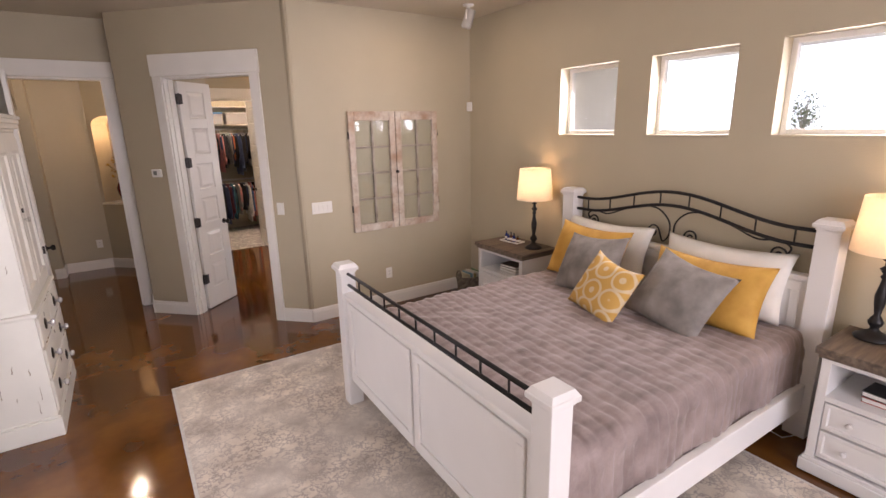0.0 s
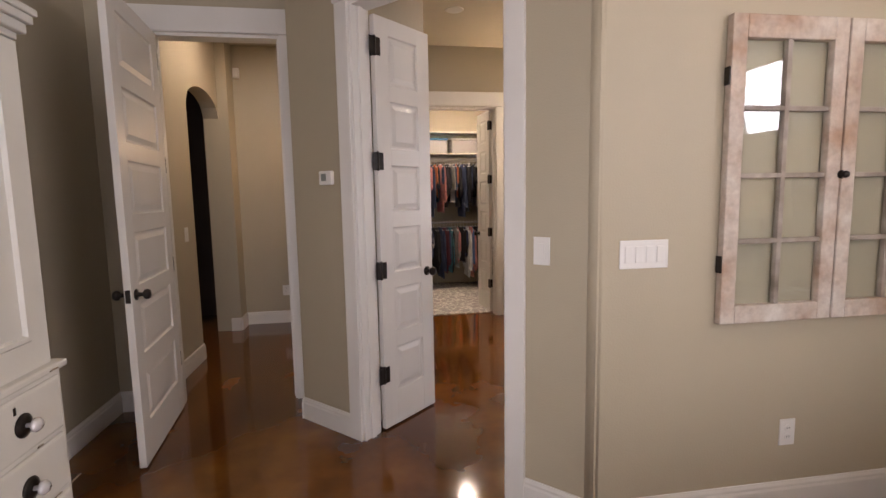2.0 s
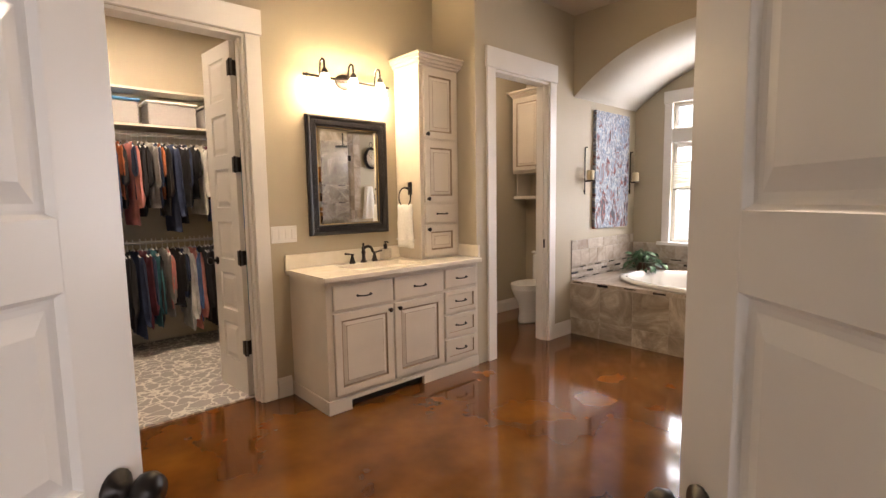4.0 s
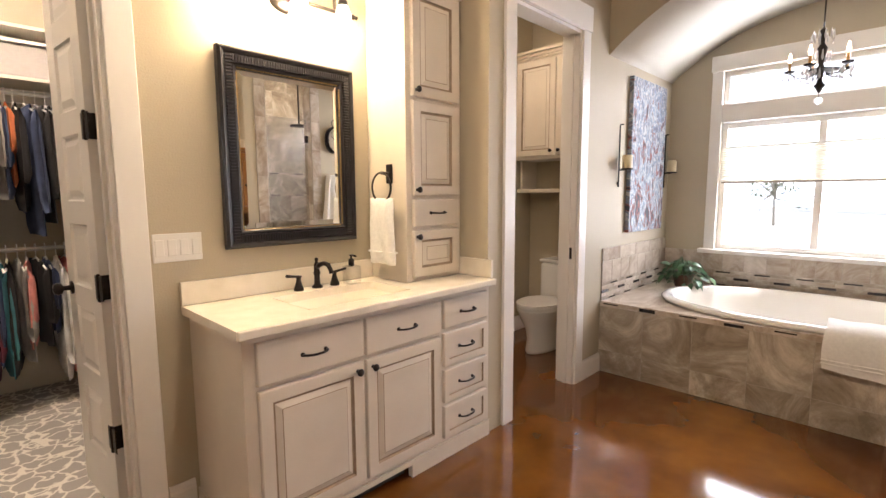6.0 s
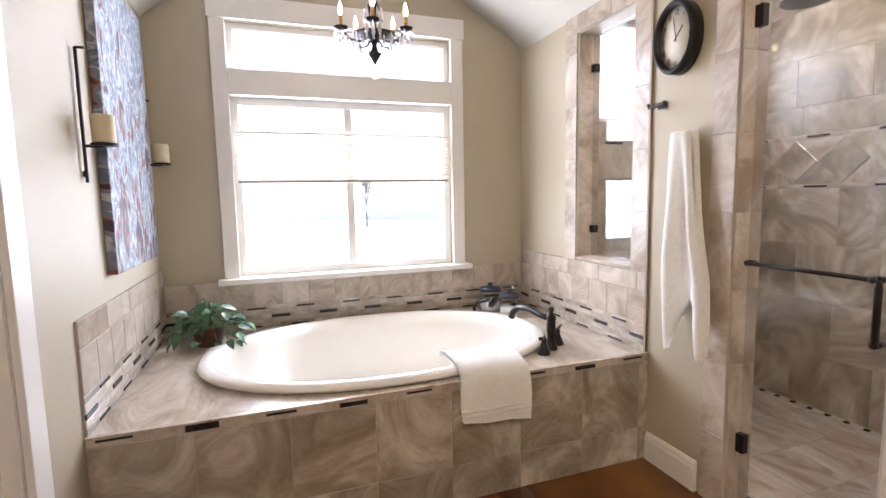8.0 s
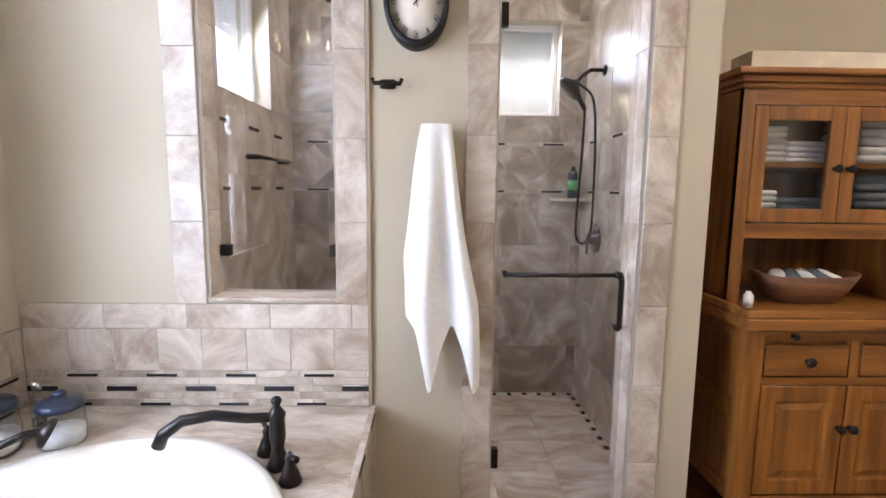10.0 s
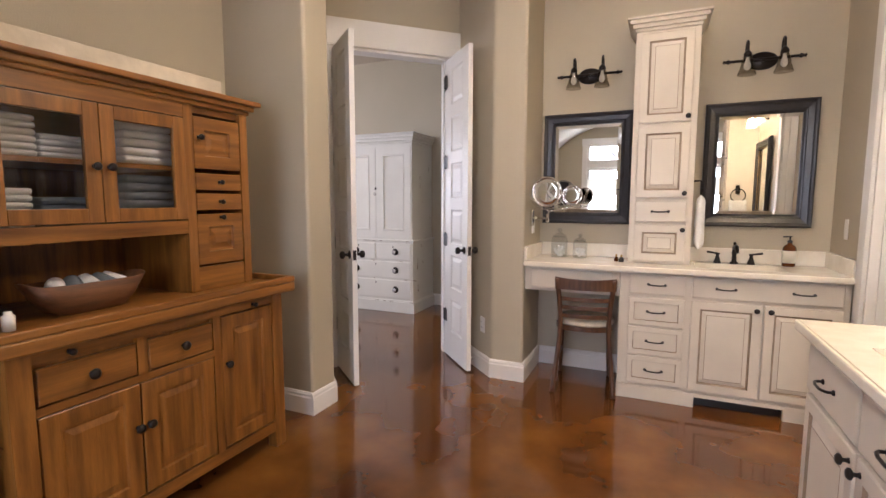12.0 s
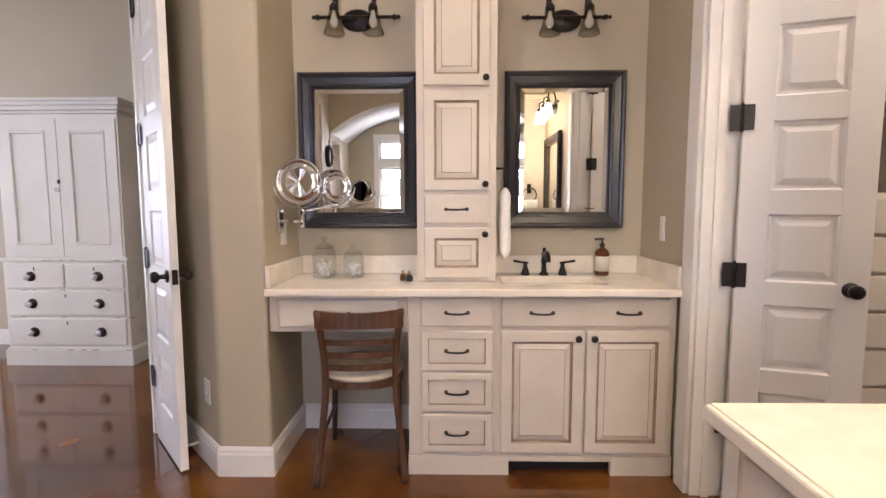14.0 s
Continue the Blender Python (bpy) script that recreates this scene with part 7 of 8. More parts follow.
tub = thing("bathtub", "white oval drop-in bathtub with a rolled rim", "bathtub", at=(CX, CY, 0))
bm = bmesh.new()
rings = []
for f, g, z in ((1.0, 1.0, ZD + 0.001), (1.075, 1.045, ZD + 0.006), (1.09, 1.055, ZD + 0.024), (1.06, 1.035, ZD + 0.040), (1.0, 0.995, ZD + 0.042), (0.955, 0.965, ZD + 0.030), (0.925, 0.945, ZD - 0.03), (0.89, 0.91, 0.35), (0.84, 0.86, 0.22), (0.74, 0.78, 0.14), (0.5, 0.6, 0.115), (0.02, 0.02, 0.11)):
    rings.append([bm.verts.new((TA * f * math.copysign(abs(math.cos(a)) ** 0.92, math.cos(a)), TB * g * math.copysign(abs(math.sin(a)) ** 0.92, math.sin(a)), z)) for a in [2 * math.pi * k / 72 for k in range(72)]])
for a, b in zip(rings, rings[1:]):
    for k in range(72):
        bm.faces.new((a[k], a[(k + 1) % 72], b[(k + 1) % 72], b[k])).smooth = True
part("basin", bm, TUBWHITE, tub)
part("drain", turned(bmesh.new(), [(0.035, 0), (0.035, 0.004), (0, 0.008)], at=(0, -0.5, 0.12), seg=16), BRONZE, tub)
# roman tub filler at the south-west corner of the deck
tf = thing("tub_faucet", "dark bronze roman tub filler with two handles", "faucet", at=(5.345, 5.405, ZD + 0.001), rz=-78)
part("body", turned(bmesh.new(), [(0.034, 0), (0.034, 0.01), (0.026, 0.025), (0.018, 0.06), (0.024, 0.10), (0.022, 0.15), (0.026, 0.165), (0.016, 0.18), (0.010, 0.19), (0.016, 0.205), (0.012, 0.215), (0, 0.22)], seg=18), BRONZE, tf)
part("spout", tube(bmesh.new(), [(0, 0, 0.155), (0.0, 0.08, 0.16), (0.0, 0.17, 0.178), (0, 0.25, 0.17), (0, 0.30, 0.135), (0, 0.315, 0.10)], 0.014, 12, 0.019), BRONZE, tf)
for q in ((0.040, 0.085), (-0.040, -0.085)):
    h = part("handle", turned(bmesh.new(), [(0.032, 0), (0.032, 0.008), (0.022, 0.035), (0.012, 0.06), (0.014, 0.075), (0.008, 0.085), (0, 0.095)], at=(q[1], q[0], 0), seg=16), BRONZE, tf)
    part("lever", tube(bmesh.new(), [(q[1], q[0], 0.08), (q[1] * 1.55, q[0] * 1.55, 0.09)], 0.006, 8, 0.009), BRONZE, h)
hs_ = thing("hand_shower", "dark bronze hand shower standing on the deck", "hand shower", at=(6.12, 5.50, ZD + 0.001), rz=30)
part("mount", turned(bmesh.new(), [(0.026, 0), (0.026, 0.01), (0.014, 0.03), (0.012, 0.07)], seg=14), BRONZE, hs_)
part("wand", tube(bmesh.new(), [(0, 0, 0.06), (-0.03, 0.0, 0.10), (-0.10, 0, 0.125), (-0.14, 0, 0.125)], 0.011, 9), BRONZE, hs_)
part("rose", turned(bmesh.new(), [(0.014, 0), (0.042, 0.02), (0.042, 0.032), (0, 0.033)], m=Matrix.Translation((-0.13, 0, 0.13)) @ pose(0, 0, 0, 0, -120, 0), seg=18), BRONZE, hs_)
SALT = mat("bath_salt", (0.72, 0.71, 0.70), 0.9, 0, 0.1, 60, 0.8, 200)
NAVY = mat("navy_lid", (0.012, 0.018, 0.04), 0.35)
for x, y, r, h in ((6.07, 5.27, 0.065, 0.12), (6.24, 5.33, 0.075, 0.14)):
    j = thing("glass_canister", "clear glass canister of bath salt with dark lid", "jar", "canisters on the tub deck", at=(x, y, ZD + 0.001))
    part("canister", turned(bmesh.new(), [(r * 0.92, 0), (r, 0.01), (r * 1.02, h * 0.5), (r * 0.95, h * 0.95), (r * 0.9, h)], seg=28), JARG, j)
    part("salt", turned(bmesh.new(), [(r * 0.86, 0.006), (r * 0.93, 0.015), (r * 0.95, h * 0.42), (0, h * 0.46)], seg=24), SALT, j)
    part("lid", turned(bmesh.new(), [(r * 0.98, h), (r * 1.02, h + 0.008), (r * 0.9, h + 0.024), (0.02, h + 0.03), (0.012, h + 0.036), (0.02, h + 0.046), (0.016, h + 0.054), (0, h + 0.056)], seg=24), NAVY, j, "dark lid with knob")
o_ = thing("oil_bottle", "slim glass bottle of amber oil", "bottle", at=(6.23, 5.16, ZD + 0.001))
part("flask", turned(bmesh.new(), [(0.02, 0), (0.022, 0.005), (0.022, 0.10), (0.012, 0.115), (0.012, 0.13)], seg=16), JARG, o_)
part("oil", turned(bmesh.new(), [(0.018, 0.004), (0.019, 0.035), (0, 0.036)], seg=14), AMBERG, o_)
part("cap", turned(bmesh.new(), [(0.014, 0.13), (0.014, 0.16), (0, 0.162)], seg=12), CHROME, o_)
# towel over the tub's edge
tw_ = thing("bath_towel", "white folded terry towel draped over the tub rim", "towel", at=(5.245, 5.84, 0.012), rz=-90)
bm = bmesh.new()
path = [(0.13, 0.545), (0.10, 0.575), (0.05, 0.585), (0.0, 0.585), (-0.06, 0.582), (-0.11, 0.572), (-0.148, 0.548), (-0.158, 0.50), (-0.160, 0.45), (-0.162, 0.40), (-0.164, 0.345)]
for off in (0.0, 0.016):
    g = []
    for j, (y, z) in enumerate(path):
        row = []
        for i in range(17):
            u = -1 + i / 8
            wv = 0.006 * math.sin(u * 5 + j * 0.3)
            yy = y - (off + wv if j > 5 else 0)
            zz = z + (off if j <= 6 else 0) + (wv * 0.6 if j <= 5 else 0) - (0.012 * u if j == len(path) - 1 else 0)
            row.append(bm.verts.new((0.16 * u * (1 + 0.03 * math.sin(j)), yy, zz)))
        g.append(row)
    for j in range(len(path) - 1):
        for i in range(16):
            bm.faces.new((g[j][i], g[j][i + 1], g[j + 1][i + 1], g[j + 1][i])).smooth = True
part("cloth", bm, TOWEL, tw_)
for z in (0.385, 0.405):
    part("border", B(-0.165, -0.186, z, 0.165, -0.160, z + 0.006, bevel=0.002), TOWEL, tw_)
# plant
pl = thing("potted_plant", "trailing green pothos plant in a brown pot", "plant", at=(6.13, 7.08, ZD + 0.001))
part("pot", turned(bmesh.new(), [(0.06, 0), (0.065, 0.005), (0.085, 0.10), (0.09, 0.11), (0.08, 0.112), (0.072, 0.10)], seg=22), mat("brown_pot", (0.09, 0.035, 0.018), 0.5, 0, 0.2, 10), pl)
part("soil", turned(bmesh.new(), [(0.074, 0.095), (0, 0.1)], seg=16), WORN, pl)
LEAF = mat("pothos_leaf", (0.035, 0.10, 0.045), 0.35, 0, 0.5, 9, 0.1, 40, (0.09, 0.20, 0.09))
random.seed(21)
bs = bmesh.new()
for k in range(75):
    a = random.uniform(0, 2 * math.pi)
    r = random.uniform(0.03, 0.19) * (1.25 if math.sin(a) < -0.2 else 1)
    z = 0.12 + random.uniform(0.0, 0.16) * (1 - r / 0.3) - (0.08 if r > 0.15 else 0)
    z = max(z, 0.02)
    p = Vector((max(min(r * math.cos(a), 0.22), -0.2), max(min(r * math.sin(a), 0.22), -0.30), z))
    tube(bs, [(0, 0, 0.10), (p.x * 0.5, p.y * 0.5, max(0.12, p.z + 0.03)), p], 0.0022, 4)
    L = random.uniform(0.05, 0.085)
    bm = bmesh.new()
    m = Matrix.Translation(p) @ Euler((random.uniform(-0.7, 0.5), random.uniform(-0.5, 0.5), a - math.pi / 2 + random.uniform(-0.6, 0.6))).to_matrix().to_4x4()
    mid, lft, rgt = [], [], []
    for j in range(6):
        f = j / 5
        wv = L * 0.36 * math.sin(math.pi * min(1, f * 0.92 + 0.10)) ** 0.8 * (1 - 0.25 * f)
        zc = -L * 0.35 * f * f
        mid.append(bm.verts.new(m @ Vector((0, L * f, zc))))
        lft.append(bm.verts.new(m @ Vector((-wv, L * f - 0.1 * wv, zc + wv * 0.35))))
        rgt.append(bm.verts.new(m @ Vector((wv, L * f - 0.1 * wv, zc + wv * 0.35))))
    for j in range(5):
        bm.faces.new((lft[j], mid[j], mid[j + 1], lft[j + 1])), bm.faces.new((mid[j], rgt[j], rgt[j + 1], mid[j + 1]))
    part("leaf", bm, LEAF, pl, smooth=True)
part("stems", bs, LEAF, pl)

# picture and candle sconces
art = thing("canvas_painting", "abstract canvas painting in white, blue, grey and red dabs", "painting", at=(5.49, 7.345, 1.04))
AM = mat("abstract_paint", (0.55, 0.53, 0.52), 0.6, 0, 0.1, 3, 0.2, 60)
n_, l_ = AM.node_tree.nodes, AM.node_tree.links
tc_ = n_.new("ShaderNodeTexCoord")
mp_ = n_.new("ShaderNodeMapping")
mp_.inputs["Scale"].default_value = (5, 1, 2.2)
l_.new(tc_.outputs["Object"], mp_.inputs[0])
no_ = n_.new("ShaderNodeTexNoise")
no_.inputs["Scale"].default_value, no_.inputs["Detail"].default_value, no_.inputs["Distortion"].default_value = 3.2, 10, 1.2
l_.new(mp_.outputs[0], no_.inputs["Vector"])
sep = n_.new("ShaderNodeSeparateXYZ")
l_.new(tc_.outputs["Object"], sep.inputs[0])
ad = n_.new("ShaderNodeMath")
ad.operation = "MULTIPLY_ADD"
ad.inputs[1].default_value, ad.inputs[2].default_value = 0.10, -0.06
l_.new(sep.outputs[2], ad.inputs[0])
a2 = n_.new("ShaderNodeMath")
l_.new(no_.outputs[0], a2.inputs[0])
l_.new(ad.outputs[0], a2.inputs[1])
cr = n_.new("ShaderNodeValToRGB")
els = cr.color_ramp.elements
els[0].position, els[0].color = 0.36, (0.03, 0.035, 0.05, 1)
els[1].position, els[1].color = 0.66, (0.40, 0.42, 0.45, 1)
for p_, c_ in ((0.395, (0.26, 0.05, 0.04, 1)), (0.42, (0.24, 0.22, 0.22, 1)), (0.47, (0.12, 0.17, 0.26, 1)), (0.50, (0.50, 0.50, 0.50, 1)), (0.55, (0.20, 0.27, 0.38, 1)), (0.60, (0.10, 0.11, 0.15, 1))):
    e = els.new(p_)
    e.color = c_
l_.new(a2.outputs[0], cr.inputs[0])
l_.new(cr.outputs[0], n_["Principled BSDF"].inputs["Base Color"])
part("canvas", B(0, -0.038, 0, 0.70, -0.002, 1.215, bevel=0.003), AM, art)
WAX = mat("ivory_candle_wax", (0.62, 0.54, 0.36), 0.5, 0, 0.08, 6)
for x in (5.33, 6.275):
    c = thing("candle_sconce", "black iron wall sconce holding an ivory pillar candle", "wall sconce", "candle sconces", at=(x, 7.345, 1.40))
    bm = tube(bmesh.new(), [(0, -0.012, 0), (0, -0.012, 0.47)], 0.006, 8)
    tube(bm, [(0, -0.012, 0.47), (0, -0.04, 0.47)], 0.005, 7)
    tube(bm, [(0, -0.012, 0.13), (0, -0.075, 0.13)], 0.006, 7)
    box(bm, -0.006, -0.012, 0.02, 0.006, 0, 0.04)
    part("bar", bm, IRON, c)
    part("dish", turned(bmesh.new(), [(0.042, 0.13), (0.044, 0.138), (0.042, 0.14)], at=(0, -0.075, 0), seg=20), IRON, c)
    part("candle", turned(bmesh.new(), [(0.037, 0.141), (0.038, 0.145), (0.038, 0.235), (0.033, 0.24), (0.02, 0.234), (0, 0.233)], at=(0, -0.075, 0), seg=22), WAX, c, "ivory pillar candle")

# chandelier
cz = 2.02
chn = thing("chandelier", "small dark crystal chandelier with five lit candle bulbs", "chandelier", at=(5.72, 6.19, cz))
CRYST = mat("cut_crystal", (0.92, 0.93, 0.95), 0.04, 0, 0.03, 40, coat=1.0)
CRYST.node_tree.nodes["Principled BSDF"].inputs["Transmission Weight"].default_value = 0.45
bm = turned(bmesh.new(), [(0.004, -0.03), (0.02, 0.0), (0.035, 0.02), (0.02, 0.035), (0.012, 0.06), (0.022, 0.09), (0.10, 0.105), (0.11, 0.112), (0.03, 0.12), (0.014, 0.15), (0.02, 0.20), (0.03, 0.25), (0.012, 0.28), (0.012, 0.34), (0.022, 0.36), (0.006, 0.38)], seg=20)
part("stem", bm, BRONZE, chn)
part("chain", tube(bmesh.new(), [(0, 0, 0.38), (0, 0, 2.745 - cz)], 0.005, 6), BRONZE, chn)
part("ceiling_canopy", turned(bmesh.new(), [(0.02, 2.70 - cz), (0.055, 2.715 - cz), (0.06, 2.735 - cz), (0.06, 2.745 - cz)], seg=20), BRONZE, chn)
for k in range(5):
    a = 2 * math.pi * k / 5 + 0.4
    c, s = math.cos(a), math.sin(a)
    R_ = 0.165
    arm_ = part("arm", tube(bmesh.new(), [(0.02 * c, 0.02 * s, 0.10), (0.07 * c, 0.07 * s, 0.075), (0.12 * c, 0.12 * s, 0.08), (R_ * c, R_ * s, 0.12)], 0.005, 7), BRONZE, chn)
    part("bobeche", turned(bmesh.new(), [(0.008, 0.115), (0.03, 0.122), (0.036, 0.132), (0.03, 0.13), (0.012, 0.128)], at=(R_ * c, R_ * s, 0), seg=16), BRONZE, chn)
    part("candle_tube", turned(bmesh.new(), [(0.009, 0.13), (0.009, 0.185)], at=(R_ * c, R_ * s, 0), seg=10), mat("amber_candle_tube", (0.55, 0.30, 0.08), 0.4), chn)
    part("bulb", turned(bmesh.new(), [(0.006, 0.186), (0.011, 0.205), (0.009, 0.225), (0.002, 0.25)], at=(R_ * c, R_ * s, 0), seg=10), glowing("candle_bulb", (1, 0.75, 0.45), 14), chn)
    for j in range(4):
        q = a + j * math.pi / 2
        m = Matrix.Translation((R_ * c + 0.03 * math.cos(q), R_ * s + 0.03 * math.sin(q), 0.095))
        part("crystal_drop", turned(bmesh.new(), [(0.001, -0.034), (0.011, -0.014), (0.006, 0.010), (0.001, 0.024)], seg=6, m=m), CRYST, chn)
    part("crystal_drop", turned(bmesh.new(), [(0.001, -0.03), (0.008, -0.01), (0.005, 0.02), (0.001, 0.03)], seg=6, m=Matrix.Translation((0.06 * c, 0.06 * s, 0.31))), CRYST, chn)
    part("crystal_drop", turned(bmesh.new(), [(0.001, -0.025), (0.008, -0.01), (0.005, 0.015), (0.001, 0.025)], seg=6, m=Matrix.Translation((0.085 * math.cos(a + 0.6), 0.085 * math.sin(a + 0.6), 0.07))), CRYST, chn)
for k in range(10):
    a = 2 * math.pi * k / 10
    for rr_, zz_ in ((0.055, 0.335), (0.105, 0.085), (0.045, 0.21)):
        part("crystal_drop", turned(bmesh.new(), [(0.001, -0.04), (0.008, -0.022), (0.005, 0.012), (0.001, 0.03)], seg=6, m=Matrix.Translation((rr_ * math.cos(a + zz_), rr_ * math.sin(a + zz_), zz_))), CRYST, chn)
bm = bmesh.new()
bmesh.ops.create_icosphere(bm, subdivisions=2, radius=0.024, matrix=Matrix.Translation((0, 0, -0.075)))
part("crystal_ball", bm, CRYST, chn)
part("ball_wire", tube(bmesh.new(), [(0, 0, -0.03), (0, 0, -0.055)], 0.0015, 5), BRONZE, chn)

# ---- towel wall ----
ck = thing("wall_clock", "oval wall clock in a deep dark metal case with roman numerals", "clock", at=(4.955, 5.0, 1.985), rz=180)
ck.matrix_basis = ck.matrix_basis @ Matrix.Diagonal((0.93, 1, 1.3, 1))
R_ = 0.118
part("case", turned(bmesh.new(), [(R_, 0), (R_, 0.055), (R_ - 0.008, 0.065), (R_ - 0.018, 0.06), (R_ - 0.02, 0.02)], seg=48, m=pose(0, 0, 0, 90)), IRON, ck)
part("face", turned(bmesh.new(), [(R_ - 0.019, 0.030), (R_ - 0.019, 0.034), (0, 0.034)], seg=40, m=pose(0, 0, 0, 90)), mat("aged_clock_face", (0.62, 0.57, 0.47), 0.6, 0, 0.15, 12), ck)
part("hanging_ring", tube(bmesh.new(), [(0.03 * math.cos(a), -0.03, R_ + 0.03 + 0.03 * math.sin(a)) for a in [2 * math.pi * k / 20 for k in range(21)]], 0.004, 6), IRON, ck)
for k, s in enumerate(("XII", "I", "II", "III", "IV", "V", "VI", "VII", "VIII", "IX", "X", "XI")):
    cu = bpy.data.curves.new("numeral", "FONT")
    cu.body, cu.size, cu.align_x, cu.align_y, cu.extrude = s, 0.031, "CENTER", "CENTER", 0.0004
    tob = bpy.data.objects.new("numeral", cu)
    me = bpy.data.meshes.new_from_object(tob)
    bpy.data.objects.remove(tob)
    me.materials.append(BLACK)
    ob = new("numeral", me)
    ob.parent = ck
    a = -2 * math.pi * k / 12
    ob.matrix_basis = pose(0, -0.0352, 0, 90) @ Matrix.Rotation(a, 4, "Z") @ Matrix.Translation((0, 0.082, 0)) @ Matrix.Diagonal((0.62, 1, 1, 1))
for a, l, w in ((-50, 0.05, 0.005), (15, 0.072, 0.0035)):
    part("clock_hand", B(-w / 2, -0.0385, -0.015, w / 2, -0.037, l), BLACK, ck, m=Matrix.Rotation(radians(-a), 4, "Y"))
for hx in (5.055,):
    hk = thing("robe_hook", "dark bronze double robe hook", "hook", at=(hx, 5.0, 1.72), rz=180)
    bm = B(-0.028, -0.010, -0.016, 0.028, 0, 0.016, bevel=0.006)
    tube(bm, [(0, -0.008, 0), (0, -0.035, -0.002)], 0.009, 8)
    tube(bm, [(-0.05, -0.04, 0.012), (-0.045, -0.04, -0.004), (0, -0.038, -0.004), (0.045, -0.04, -0.004), (0.05, -0.04, 0.012)], 0.008, 8)
    part("hook", bm, BRONZE, hk)
hk2 = thing("robe_hook", "dark bronze robe hook behind the hanging towel", "hook", at=(4.885, 5.0, 1.555), rz=180)
part("hook", tube(bmesh.new(), [(0, 0, 0), (0, -0.04, 0), (0, -0.05, 0.02)], 0.009, 8), BRONZE, hk2)
bt = thing("bath_towel", "long white bath towel hanging from a hook", "towel", at=(4.885, 5.045, 1.578), rz=180)
bm = bmesh.new()
for sgn in (-1, 1):
    g = []
    for j in range(41):
        f = j / 40
        row = []
        for i in range(25):
            u = -1 + i / 12
            w = 0.056 + 0.092 * min(1, f * 1.5) - 0.02 * max(0, f - 0.7)
            # two corners hang lower than the middle
            drop = float(np.interp(u, (-1, -0.72, -0.38, -0.1, 0.2, 0.5, 0.8, 1.0), (0.68, 0.73, 0.97, 0.80, 0.70, 0.80, 0.96, 0.93)))
            y = 0.028 * math.sin(u * 5.2 + 0.6) * min(1, f * 2) - 0.02 * (1 - u * u)
            lean_ = 0.03 * f
            bulge = -0.012 * max(0, -u) * math.sin(math.pi * min(1, f * 1.25))
            row.append(bm.verts.new((u * w * (0.82 + 0.10 * f) + bulge + lean_ + 0.006 * math.sin(f * 7 + u * 2), y + sgn * (0.010 + 0.014 * (1 - f)), -drop * f)))
        g.append(row)
    for j in range(40):
        for i in range(24):
            bm.faces.new((g[j][i], g[j][i + 1], g[j + 1][i + 1], g[j + 1][i])).smooth = True
part("cloth", bm, TOWEL, bt)

# ---- shower ----
shw = thing("shower_tiling", "grey-beige stone shower wall tiles with diamond band", "shower tile")
shw["kind"] = "structure"
MB = Matrix.Translation((5.78, 3.66, 0)) @ pose(0, 0, 0, 0, 0, 180)
LB = 5.78 - 3.935
tile_field(shw, MB, 0, 0.0, LB, 1.335, 0.445, 0.334, TILE, 0.5)
tile_field(shw, MB, 0, 1.655, LB, 1.82, 0.445, 0.165, TILE)
tile_field(shw, MB, 0, 1.82, 5.78 - 4.59, 2.385, 0.40, 0.2825, TILE, 0.5)
tile_field(shw, MB, 5.78 - 4.11, 1.82, LB, 2.385, 0.20, 0.2825, TILE)
tile_field(shw, MB, 0, 2.385, LB, 3.09, 0.445, 0.353, TILE, 0.5)
for v in (1.335, 1.63):
    tile_field(shw, MB, 0, v, LB, v + 0.025, 0.31, 0.025, TILELIGHT)
    strips(shw, MB, 0, LB, v + 0.006, 0.012, 0.37, 0.13, 0.10)
part("band_backing", B(0, -0.006, 1.36, LB, 0, 1.63), TILE, shw, m=MB)
dm = B(-0.092, -0.011, -0.092, 0.092, -0.003, 0.092)
bmesh.ops.bevel(dm, geom=[e for e in dm.edges if all(q.co.y < -0.0105 for q in e.verts)], offset=0.002, segments=1, affect="EDGES")
dmesh = bpy.data.meshes.new("tile")
dm.to_mesh(dmesh), dm.free()
dmesh.materials.append(TILE)
for k in range(7):
    ob = new("tile", dmesh)
    ob.parent = shw
    ob.matrix_basis = MB @ Matrix.Translation((0.14 + 0.268 * k, 0, 1.495)) @ pose(0, 0, 0, 0, 45, 0)
MW_ = Matrix.Translation((3.935, 3.66, 0)) @ pose(0, 0, 0, 0, 0, 90)
LW = 1.20
tile_field(shw, MW_, 0.011, 0.0, LW, 1.335, 0.445, 0.334, TILE, 0.5)
tile_field(shw, MW_, 0.011, 1.36, LW, 1.63, 0.31, 0.27, TILE)
tile_field(shw, MW_, 0.011, 1.655, LW, 3.09, 0.445, 0.36, TILE, 0.5)
for v in (1.335, 1.63):
    tile_field(shw, MW_, 0.011, v, LW, v + 0.025, 0.31, 0.025, TILELIGHT)
    strips(shw, MW_, 0.02, LW, v + 0.006, 0.012, 0.37, 0.13, 0.12)
ME = Matrix.Translation((5.78, 4.86, 0)) @ pose(0, 0, 0, 0, 0, -90)
tile_field(shw, ME, 0, 0, LW - 0.011, 1.77, 0.445, 0.354, TILELIGHT, 0.5)
tile_field(shw, ME, 0.81, 1.77, LW - 0.011, 2.42, 0.39, 0.325, TILELIGHT)
tile_field(shw, ME, 0, 2.42, LW - 0.011, 3.09, 0.445, 0.335, TILELIGHT, 0.5)
strips(shw, ME, 0, LW, 1.63, 0.016, 0.37, 0.13, 0.1)
strips(shw, ME, 0, LW, 1.345, 0.016, 0.37, 0.13, 0.1)
part("window_reveal", B(5.782, 4.04, 1.755, 5.88, 4.81, 1.772), TILELIGHT, shw)
